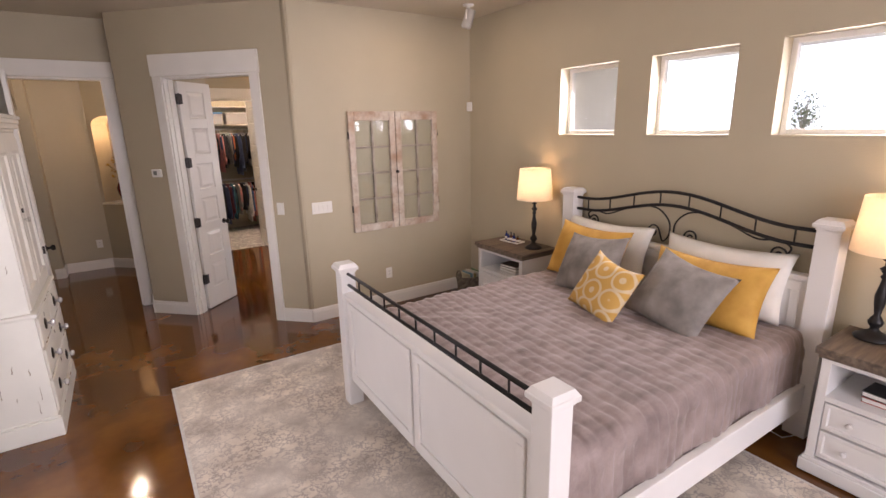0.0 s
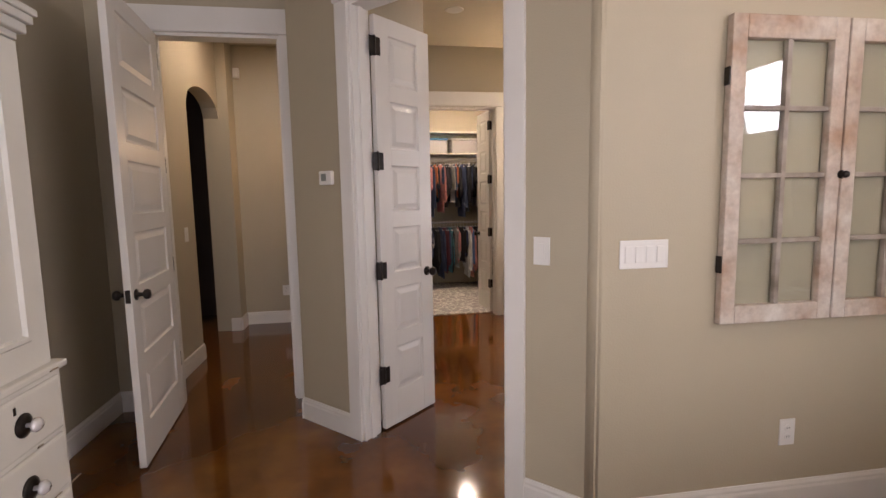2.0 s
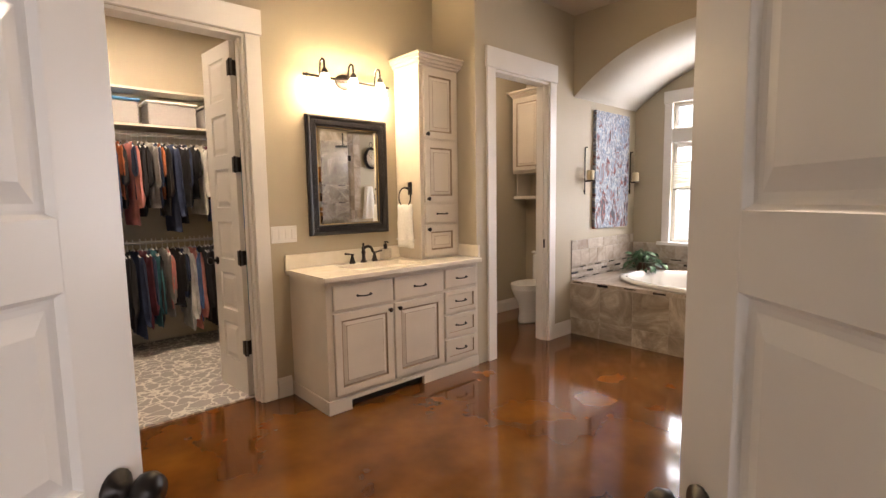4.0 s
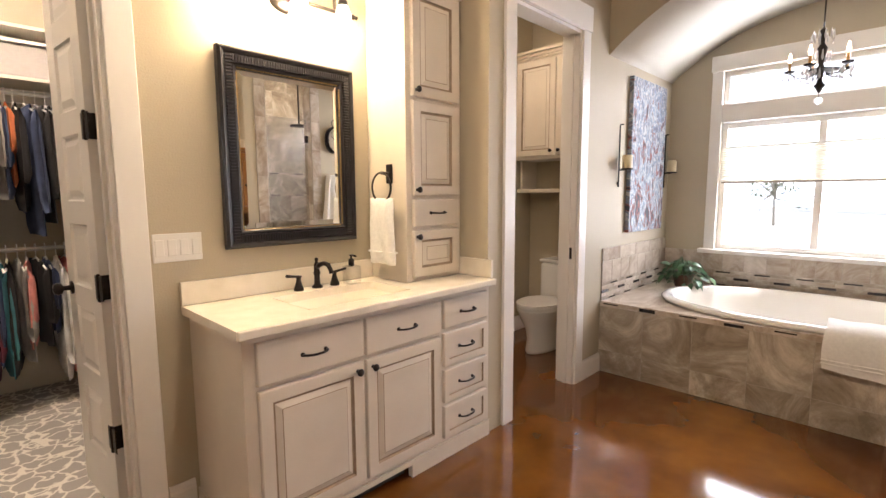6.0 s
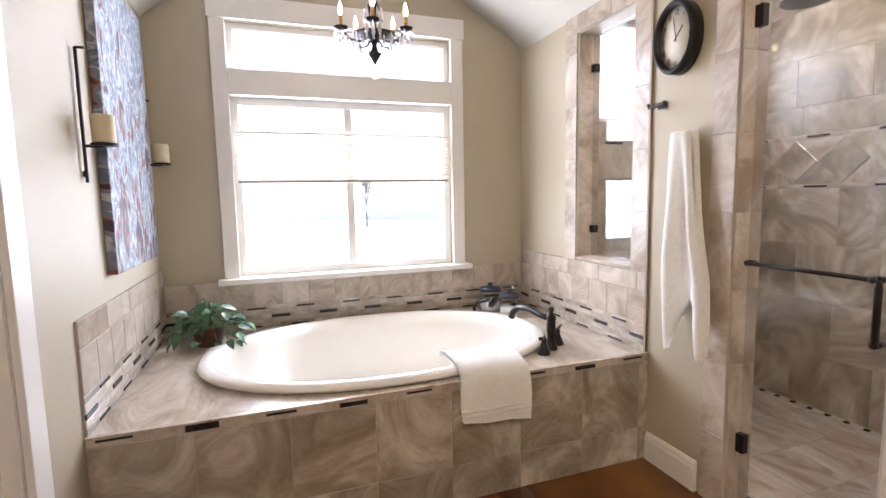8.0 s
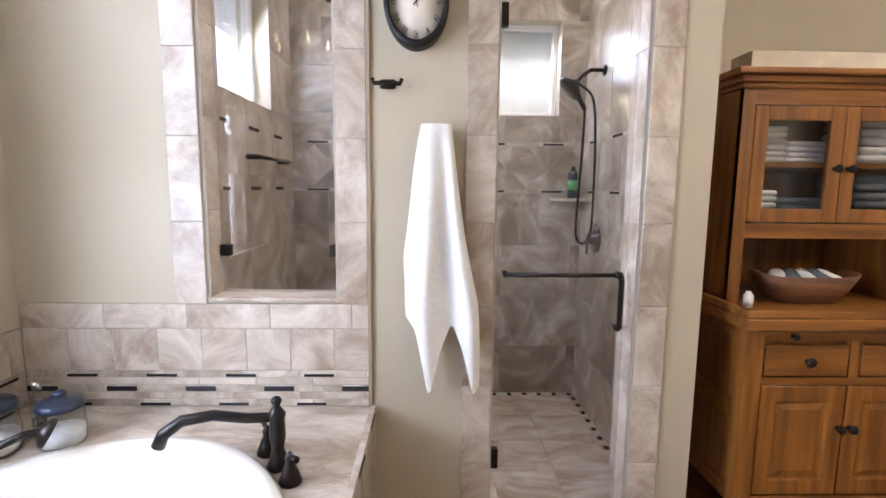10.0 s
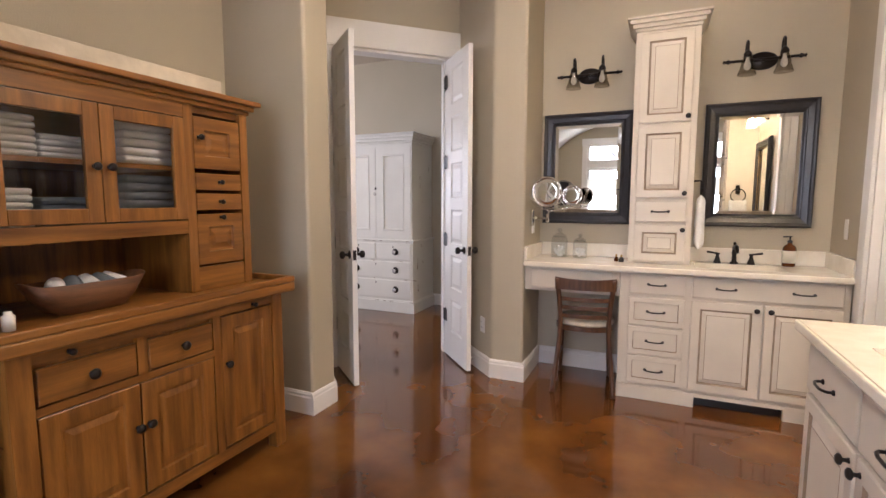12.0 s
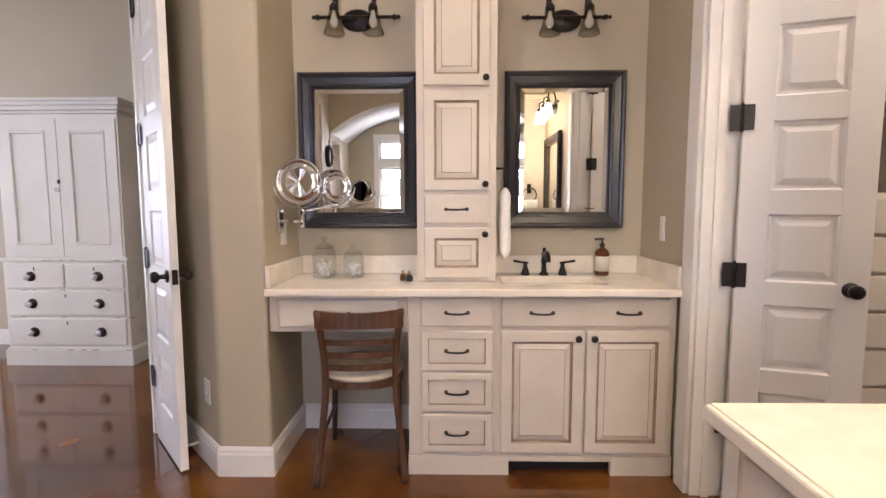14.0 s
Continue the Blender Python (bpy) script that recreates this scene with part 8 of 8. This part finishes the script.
sf = thing("shower_floor", "tan stone shower floor with small dark mosaic dots", "shower floor")
sf["kind"] = "structure"
for i in range(6):
    for j in range(4):
        xa, ya = 4.0 + 0.30 * i, 3.73 + 0.285 * j
        part("tile", B(xa, ya, 0.0, min(xa + 0.297, 5.71), min(ya + 0.282, 4.82), 0.012), TILELIGHT, sf)
part("mortar", B(3.945, 3.67, 0.0, 5.77, 4.87, 0.006), TILELIGHT, sf)
for i in range(17):
    part("mosaic_dot", B(3.965 + 0.10 * i, 3.690, 0.006, 3.99 + 0.10 * i, 3.715, 0.012), SLATE, sf)
    part("mosaic_dot", B(3.965 + 0.10 * i, 4.835, 0.006, 3.99 + 0.10 * i, 4.86, 0.012), SLATE, sf)
for j in range(11):
    part("mosaic_dot", B(3.955, 3.76 + 0.10 * j, 0.006, 3.98, 3.785 + 0.10 * j, 0.012), SLATE, sf)
cl = thing("shower_jamb_tiles", "tan stone tiles framing the shower doorway", "shower tile")
cl["kind"] = "structure"
MC = Matrix.Translation((4.78, 5.0, 0)) @ pose(0, 0, 0, 0, 0, 180)
tile_field(cl, MC, 0, 0, 0.112, 2.75, 0.112, 0.31, TILELIGHT)
tile_field(cl, MC, 0.65, 0, 0.765, 2.75, 0.115, 0.31, TILELIGHT)
tile_field(cl, MC, 0.112, 2.66, 0.65, 2.75, 0.30, 0.11, TILELIGHT)
tile_field(cl, Matrix.Translation((4.67, 5.0, 0)) @ pose(0, 0, 0, 0, 0, -90), 0, 0, 0.14, 2.66, 0.14, 0.31, TILELIGHT, t=0.008)
tile_field(cl, Matrix.Translation((4.135, 4.86, 0)) @ pose(0, 0, 0, 0, 0, 90), 0, 0, 0.14, 2.66, 0.14, 0.31, TILELIGHT, t=0.008)
part("threshold", B(4.135, 4.86, 0.0, 4.67, 5.0, 0.016, bevel=0.003), TILELIGHT, cl)
gd = thing("shower_door", "frameless glass shower door with dark hinges and bar handle", "shower door", at=(0, 0, 0))
part("pane", B(4.15, 4.930, 0.03, 4.652, 4.938, 2.20), GLASS, gd).visible_shadow = False
for z in (0.29, 1.98):
    part("hinge", B(4.628, 4.918, z - 0.04, 4.663, 4.950, z + 0.04, bevel=0.003), BRONZE, gd, "dark square glass hinge")
bm = tube(bmesh.new(), [(4.62, 4.94, 1.045), (4.62, 4.985, 1.045)], 0.012, 9)
tube(bm, [(4.62, 4.985, 1.045), (4.21, 4.985, 1.045)], 0.0085, 9)
tube(bm, [(4.19, 4.985, 1.045), (4.185, 4.985, 1.02), (4.185, 4.985, 0.84)], 0.011, 9)
for z in (1.045, 0.84):
    tube(bm, [(4.19, 4.94, z), (4.19, 4.985, z)], 0.012, 9)
tube(bm, [(4.21, 4.985, 1.045), (4.19, 4.985, 1.045)], 0.013, 9)
part("handle", bm, BRONZE, gd, "dark towel-bar handle")
gp = thing("shower_glass_panel", "fixed glass panel in the opening over the tub", "glass panel")
part("pane", B(5.252, 4.90, 0.96, 5.698, 4.908, 2.235), GLASS, gp).visible_shadow = False
for z in (1.12, 2.05):
    for xx in (5.663, 5.252):
        part("clip", B(xx, 4.885, z - 0.022, xx + 0.035, 4.923, z + 0.022, bevel=0.003), BRONZE, gp)
sh = thing("wall_shower", "dark shower head with hose and hand spray on the wall", "shower", at=(3.945, 4.0, 2.02))
bm = turned(bmesh.new(), [(0.03, 0), (0.03, 0.008), (0.012, 0.014)], seg=16, m=pose(0, 0, 0, 0, 90, 0))
tube(bm, [(0, 0, 0), (0.08, 0, 0.0), (0.13, 0, -0.035), (0.16, 0, -0.07)], 0.011, 9)
part("arm", bm, BRONZE, sh)
part("rose", turned(bmesh.new(), [(0.018, 0), (0.03, 0.02), (0.075, 0.05), (0.078, 0.07), (0.06, 0.078), (0, 0.08)], seg=28, m=Matrix.Translation((0.15, 0, -0.06)) @ pose(0, 0, 0, 0, 135, 0)), BRONZE, sh)
part("hand_spray", tube(bmesh.new(), [(0.17, 0.03, -0.10), (0.15, 0.04, -0.16), (0.12, 0.05, -0.22)], 0.014, 9), BRONZE, sh)
part("hose", tube(bmesh.new(), smooth_line([(0.15, 0.02, -0.08), (0.07, 0.03, -0.16), (0.05, 0.04, -0.4), (0.05, 0.05, -0.7), (0.06, 0.06, -0.9), (0.10, 0.06, -0.96), (0.14, 0.05, -0.9), (0.13, 0.05, -0.6), (0.12, 0.05, -0.3), (0.12, 0.05, -0.2)]), 0.007, 8), IRON, sh)
sv = thing("shower_valve", "round dark shower valve with lever", "shower valve", at=(3.945, 3.98, 1.08))
bm = turned(bmesh.new(), [(0.085, 0), (0.085, 0.006), (0.035, 0.02), (0.03, 0.05)], seg=28, m=pose(0, 0, 0, 0, 90, 0))
tube(bm, [(0.045, 0, 0), (0.05, 0.0, -0.09)], 0.008, 8)
part("plate", bm, mat("satin_bronze", (0.12, 0.10, 0.085), 0.3, 0.8), sv)
rh = thing("rain_shower", "flat round rain shower head on a ceiling pipe", "shower head", at=(4.95, 4.25, 2.22))
part("pipe", tube(bmesh.new(), [(0, 0, 0.02), (0, 0, CEIL - 2.22)], 0.01, 8), BRONZE, rh)
part("rose", turned(bmesh.new(), [(0.11, 0), (0.115, 0.006), (0.11, 0.014), (0.02, 0.03)], seg=28), BRONZE, rh)
bar = thing("towel_bar", "dark towel bar on the shower side wall", "towel bar", at=(5.77, 4.2, 1.50))
bm = tube(bmesh.new(), [(-0.06, -0.25, 0), (-0.06, 0.25, 0)], 0.009, 8)
for y in (-0.23, 0.23):
    tube(bm, [(0, y, 0), (-0.06, y, 0)], 0.013, 8)
part("bar", bm, BRONZE, bar)
cs = thing("corner_shelf", "stone corner shelf in the shower", "shelf", at=(3.945, 3.67, 1.29))
part("slab", prism(bmesh.new(), [(0.001, 0.001), (0.20, 0.001), (0.14, 0.10), (0.10, 0.14), (0.001, 0.20)], 0, 0.018), TILELIGHT, cs)
bo = thing("shampoo_bottle", "dark blue shampoo bottle with green label", "bottle", at=(4.025, 3.75, 1.308))
part("body", turned(bmesh.new(), [(0.03, 0), (0.032, 0.01), (0.032, 0.15), (0.014, 0.17)], seg=18), NAVY, bo)
part("paper_label", turned(bmesh.new(), [(0.0327, 0.05), (0.0327, 0.11)], seg=18), mat("green_label", (0.12, 0.35, 0.12), 0.5), bo)
part("cap", turned(bmesh.new(), [(0.015, 0.17), (0.015, 0.195), (0, 0.197)], seg=12), BLACK, bo)

# ---- toilet room ----
to = thing("toilet", "white one-piece toilet with closed lid", "toilet", at=(5.36, 7.94, 0), rz=-90)
bm = bmesh.new()
rings = []
for z, hx, y0, y1 in ((0.0, 0.105, -0.31, 0.30), (0.02, 0.11, -0.315, 0.30), (0.12, 0.10, -0.30, 0.30), (0.22, 0.115, -0.32, 0.30), (0.30, 0.155, -0.36, 0.30), (0.37, 0.185, -0.385, 0.28), (0.385, 0.185, -0.385, 0.28)):
    rings.append([bm.verts.new((hx * math.cos(a), (y0 + y1) / 2 + (y1 - y0) / 2 * math.copysign(abs(math.sin(a)) ** 0.8, math.sin(a)), z)) for a in [2 * math.pi * k / 36 for k in range(36)]])
for a, b in zip(rings, rings[1:]):
    for k in range(36):
        bm.faces.new((a[k], a[(k + 1) % 36], b[(k + 1) % 36], b[k])).smooth = True
bm.faces.new(rings[0][::-1]), bm.faces.new(rings[-1])
part("bowl", bm, PORCELAIN, to)
for nme, z0, z1, g in (("seat", 0.387, 0.405, 1.0), ("lid", 0.407, 0.432, 1.01)):
    bm = bmesh.new()
    prism(bm, [(0.188 * g * math.cos(a), -0.10 + (0.29 * g if math.sin(a) < 0 else 0.20) * math.sin(a)) for a in [2 * math.pi * k / 40 for k in range(40)]], z0, z1)
    bmesh.ops.bevel(bm, geom=[e for e in bm.edges if abs(e.verts[0].co.z - e.verts[1].co.z) < 1e-6 and e.verts[0].co.z > z1 - 1e-4], offset=0.007, segments=2, affect="EDGES")
    part(nme, bm, PORCELAIN, to)
part("tank", B(-0.205, 0.16, 0.36, 0.205, 0.40, 0.72, bevel=0.03), PORCELAIN, to)
part("tank_lid", B(-0.21, 0.155, 0.722, 0.21, 0.405, 0.75, bevel=0.01), PORCELAIN, to)
wc = thing("wall_cabinet", "cream glazed two-door wall cabinet over the toilet", "cabinet", at=(5.48, 8.40, 1.66), rz=-90)
part("case", B(0, 0, 0, 0.85, 0.318, 0.90), CREAM, wc)
for x0, x1, kx in ((0.02, 0.415, 0.385), (0.435, 0.83, 0.465)):
    cab_door(wc, x0, 0.03, x1, 0.86, (kx, 0.07))
bm = bmesh.new()
for o, z0, z1 in ((0.006, 0.88, 0.90), (0.022, 0.90, 0.925), (0.045, 0.925, 0.95)):
    box(bm, -o, -o - 0.012, z0, 0.85 + o, 0.318, z1, bevel=0.004)
part("crown", bm, CREAM, wc)
wsf = thing("wall_shelf", "cream wall shelf below the cabinet", "shelf", at=(5.50, 8.40, 1.36), rz=-90)
part("board", B(0, 0, 0, 0.85, 0.298, 0.035, bevel=0.003), CREAM, wsf)
for x in (0.0, 0.83):
    part("side_support", B(x, 0.05, 0.035, x + 0.02, 0.298, 0.30), CREAM, wsf)
bxx = thing("storage_box", "small dark box on the shelf", "box", at=(5.62, 7.86, 1.395))
part("box_body", B(-0.07, -0.09, 0, 0.07, 0.09, 0.10, bevel=0.004), BLACKFRAME, bxx)
part("lid", B(-0.073, -0.093, 0.101, 0.073, 0.093, 0.125, bevel=0.004), BLACKFRAME, bxx)
part("strike_plate", B(4.7075, 7.37, 0.90, 4.7105, 7.42, 0.98, bevel=0.0005), BRONZE, None)
tagged(bpy.data.objects["strike_plate"], "dark bronze strike plate on the door jamb", "strike plate")

# ---- closet ----
ROD = mat("steel_rod", (0.5, 0.5, 0.5), 0.3, 0.9)
WHITEM = mat("white_melamine", (0.66, 0.62, 0.54), 0.4, 0, 0.03, 4)
for z in (1.99, 1.02):
    r = thing("closet_rod", "steel hanging rod across the closet", "rod", at=(0, 9.72, z))
    part("rod", tube(bmesh.new(), [(0.56, 0, 0), (3.39, 0, 0)], 0.014, 9), ROD, r)
cshelf = thing("closet_shelf", "white closet shelf with bins", "shelf", at=(0, 0, 2.06))
part("board", B(0.552, 9.66, 0, 3.398, 10.048, 0.02), WHITEM, cshelf)
part("ledger", B(0.552, 10.02, -0.09, 3.398, 10.048, 0), WHITEM, cshelf)
cs2 = thing("closet_shelf", "high white ledge shelf along the closet wall", "shelf", at=(0, 0, 2.40))
part("board", B(0.552, 9.78, 0, 3.398, 10.048, 0.02), WHITEM, cs2)
BIN = sheer("frosted_plastic", (0.62, 0.6, 0.58), 0.3, 0.25)
for k in range(6):
    x = 0.75 + 0.47 * k
    b = thing("storage_bin", "translucent plastic storage bin with clothes inside", "storage bin", "bins on the closet shelf", at=(x, 9.84, 2.081))
    part("tub", B(-0.20, -0.15, 0, 0.20, 0.15, 0.20, bevel=0.015), BIN, b)
    part("lid", B(-0.215, -0.165, 0.201, 0.215, 0.165, 0.222, bevel=0.006), PLASTIC if k != 2 else mat("blue_lid", (0.05, 0.22, 0.5), 0.4), b)
    part("contents", B(-0.18, -0.13, 0.01, 0.18, 0.13, 0.13, bevel=0.03), mat("stored_clothes", [(0.3, 0.25, 0.3), (0.25, 0.1, 0.1), (0.4, 0.4, 0.42)][k % 3], 0.9, 0, 0.5, 14), b)
COLS = [(0.02, 0.02, 0.025), (0.70, 0.67, 0.62), (0.42, 0.05, 0.035), (0.04, 0.06, 0.13), (0.60, 0.17, 0.06), (0.16, 0.15, 0.15), (0.62, 0.24, 0.22), (0.13, 0.03, 0.05), (0.74, 0.74, 0.73), (0.05, 0.20, 0.24), (0.10, 0.18, 0.42), (0.36, 0.34, 0.32), (0.015, 0.015, 0.018), (0.55, 0.48, 0.38), (0.02, 0.025, 0.05), (0.72, 0.70, 0.68)]
CLOTH = [mat("garment_cloth", c, 0.9, 0, 0.2, 12, 0.3, 200) for c in COLS]
random.seed(31)
GM = {}
for row, (z, lo, hi) in enumerate(((1.985, 0.50, 0.80), (1.025, 0.46, 0.78))):
    x = 0.80
    while x < 3.3:
        ci = random.choice((random.randrange(len(COLS)), random.randrange(len(COLS)), random.randrange(len(COLS)), 0, 12, 3))
        kind = random.randrange(5)
        key = (ci, kind, row)
        if key not in GM:
            L = lo + (hi - lo) * kind / 4
            bm = bmesh.new()
            soft_towel(bm, 0.40, L, 0.04, 2 + kind * 0.5, 0.016, 0.30, kind * 1.7 + ci, nz=12, nx=8, flare=0.02)
            for sx in (-1, 1):
                # a sleeve hangs from each shoulder
                sl = soft_towel(bmesh.new(), 0.11, min(L * 0.8, 0.26 + 0.09 * kind), 0.05, 1, 0.008, 0.15, ci + sx, nz=8, nx=4)
                bmesh.ops.transform(sl, matrix=Matrix.Translation((sx * 0.165, 0.012 * sx, -0.045)) @ pose(0, 0, 0, 0, -7 * sx, 0), verts=sl.verts)
                me = bpy.data.meshes.new("tmp")
                sl.to_mesh(me)
                sl.free()
                bm.from_mesh(me)
                bpy.data.meshes.remove(me)
            bmesh.ops.translate(bm, verts=bm.verts, vec=(0, 0, -0.075))
            me = bpy.data.meshes.new("garment")
            bm.to_mesh(me)
            bm.free()
            me.materials.append(CLOTH[ci])
            GM[key] = me
        g = thing("hanging_garment", "garment on a hanger in the closet", "clothing", "clothes on the closet rods", at=(x, 9.72, z), rz=90 + random.uniform(-9, 9))
        ob = new("cloth", GM[key])
        ob.parent = g
        if "hanger" not in GM:
            bm = tube(bmesh.new(), [(0.015, 0, 0.0), (0.012, 0, 0.022), (-0.005, 0, 0.028), (-0.012, 0, 0.015), (0, 0, -0.03), (0, 0, -0.06)], 0.003, 5)
            tube(bm, [(-0.19, 0, -0.12), (0, 0, -0.06), (0.19, 0, -0.12)], 0.006, 5)
            me = bpy.data.meshes.new("hanger")
            bm.to_mesh(me)
            bm.free()
            me.materials.append(PLASTIC)
            GM["hanger"] = me
        ob = new("hanger", GM["hanger"])
        ob.parent = g
        x += random.uniform(0.030, 0.058)
cdw = thing("closet_dresser", "cream built-in closet dresser with seven drawers", "dresser", at=(0.98, 8.35, 0), rz=90)
part("case", B(0, 0, 0.0, 0.95, 0.425, 1.33), CREAM, cdw)
for k in range(7):
    f = front(cdw, "drawer", 0.02, 0.06 + 0.18 * k, 0.93, 0.225 + 0.18 * k, -0.018, FLATR)
    for x in (0.28, 0.67):
        pull(f, (x, -0.022, 0.142 + 0.18 * k))
for z in (1.75, 2.1):
    s_ = thing("closet_shelf", "plain cream shelf over the drawers", "shelf", at=(0.552, 8.35, z))
    part("board", B(0, 0, 0, 0.40, 0.95, 0.02), CREAM, s_)
# carpet pattern: raised pale scrolls
n_, l_ = CARPET.node_tree.nodes, CARPET.node_tree.links
tc_ = n_.new("ShaderNodeTexCoord")
v_ = n_.new("ShaderNodeTexVoronoi")
v_.inputs["Scale"].default_value, v_.inputs["Randomness"].default_value, v_.feature = 12, 1.0, "DISTANCE_TO_EDGE"
bend = n_.new("ShaderNodeTexNoise")
bend.inputs["Scale"].default_value = 9
l_.new(tc_.outputs["Object"], bend.inputs["Vector"])
mv = n_.new("ShaderNodeMix")
mv.data_type = "VECTOR"
mv.inputs[0].default_value = 0.12
l_.new(tc_.outputs["Object"], mv.inputs[4])
l_.new(bend.outputs["Color"], mv.inputs[5])
l_.new(mv.outputs[1], v_.inputs["Vector"])
cr = n_.new("ShaderNodeValToRGB")
cr.color_ramp.elements[0].position, cr.color_ramp.elements[1].position = 0.04, 0.075
cr.color_ramp.elements[0].color, cr.color_ramp.elements[1].color = (0.66, 0.63, 0.57, 1), (0.33, 0.31, 0.29, 1)
l_.new(v_.outputs["Distance"], cr.inputs[0])
l_.new(cr.outputs[0], n_["Principled BSDF"].inputs["Base Color"])


# ---- ceiling lights, mostly added fill ----
def downlight(x, y, energy, z=CEIL, colour=(1.0, 0.80, 0.56)):
    d = thing("added_downlight", "round recessed ceiling light, lit, added to brighten the room", "ceiling light", "recessed lights", at=(x, y, z))
    part("trim_ring", turned(bmesh.new(), [(0.055, -0.004), (0.075, -0.006), (0.085, 0)], seg=28), TRIM, d)
    part("lens", turned(bmesh.new(), [(0.054, -0.002), (0.054, 0), (0, 0)][::-1], seg=24), glowing("downlight_lens", (1, 0.86, 0.66), 9), d)
    lamp("added_downlight_fill", "AREA", (x, y, z - 0.012), energy, colour, (x, y, 0), size=(0.1, 0.1))


# most of these fixtures are unseen, added to fill the rooms with light
for x, y, e in ((2.6, 3.2, 8), (-0.35, 6.9, 13), (2.0, 9.0, 34), (1.3, 8.6, 14), (4.6, 8.0, 14), (2.6, 6.1, 27), (1.5, 6.8, 3), (4.75, 4.3, 14)):
    downlight(x, y, e)

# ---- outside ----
# glowing sheet added in place of the blown-out daylight beyond the windows
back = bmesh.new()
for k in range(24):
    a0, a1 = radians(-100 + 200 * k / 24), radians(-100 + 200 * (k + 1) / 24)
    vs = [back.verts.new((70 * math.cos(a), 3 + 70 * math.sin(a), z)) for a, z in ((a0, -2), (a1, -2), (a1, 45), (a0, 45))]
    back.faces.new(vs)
structure("backdrop", back, glowing("daylight_glow", (0.95, 0.97, 1.0), 1.5), "glowing backdrop standing in for the glare of daylight outside", "backdrop")
wall("wall_house_outer", (3.86, 3.48), (5.94, 3.48), 0.02, material=SIDING, label="pale stucco outer wall of the shower", z0=-0.25)
structure("porch_ceiling", B(3.86, -3.0, 2.75, 6.8, 3.48, 2.82), TRIM, "white porch ceiling outside the shower", "ceiling")
structure("porch_slab", B(3.86, -3.2, -0.3, 7.2, 3.48, -0.03), mat("porch_concrete", (0.42, 0.40, 0.36), 0.8, 0, 0.1, 3, 0.2, 40), "pale concrete porch slab", "pavement")
BARK = mat("bark", (0.36, 0.32, 0.27), 0.9, 0, 0.3, 12, 0.6, 30)
FOL = mat("tree_leaves", (0.11, 0.14, 0.06), 0.7, 0, 0.4, 3, 0, 1, (0.20, 0.23, 0.12))


def tree(x, y, h, seed):
    random.seed(seed)
    t = thing("tree", "leafy tree in the sunlit garden", "tree", "garden trees", at=(x, y, -0.3))
    part("trunk", tube(bmesh.new(), [(0, 0, 0), (0.05, 0.03, h * 0.25), (-0.04, 0.06, h * 0.5), (0.02, 0, h * 0.75)], 0.07, 10, 0.02), BARK, t)
    crown, limbs = bmesh.new(), bmesh.new()
    for k in range(14):
        a, r = random.uniform(0, 6.28), random.uniform(0.5, h * 0.33)
        z = random.uniform(h * 0.45, h)
        c = Vector((r * math.cos(a), r * math.sin(a), z))
        tube(limbs, [(0, 0, h * random.uniform(0.3, 0.6)), (c.x * 0.5, c.y * 0.5, z - 0.3), c], 0.05, 6, 0.012)
        for j in range(110):
            p = c + Vector((random.gauss(0, 0.42), random.gauss(0, 0.42), random.gauss(0, 0.34)))
            s = random.uniform(0.04, 0.09)
            m = Matrix.Translation(p) @ Euler((random.uniform(-1.5, 1.5), random.uniform(-1.5, 1.5), random.uniform(0, 6.28))).to_matrix().to_4x4()
            crown.faces.new([crown.verts.new(m @ Vector(q)) for q in ((0, -s, 0), (s * 0.5, 0, s * 0.1), (0, s, 0), (-s * 0.5, 0, s * 0.1))])
    part("limbs", limbs, BARK, t)
    part("crown", crown, FOL, t)


tree(30.0, 10.5, 3.4, 1)
tree(32.0, 1.5, 4.2, 2)
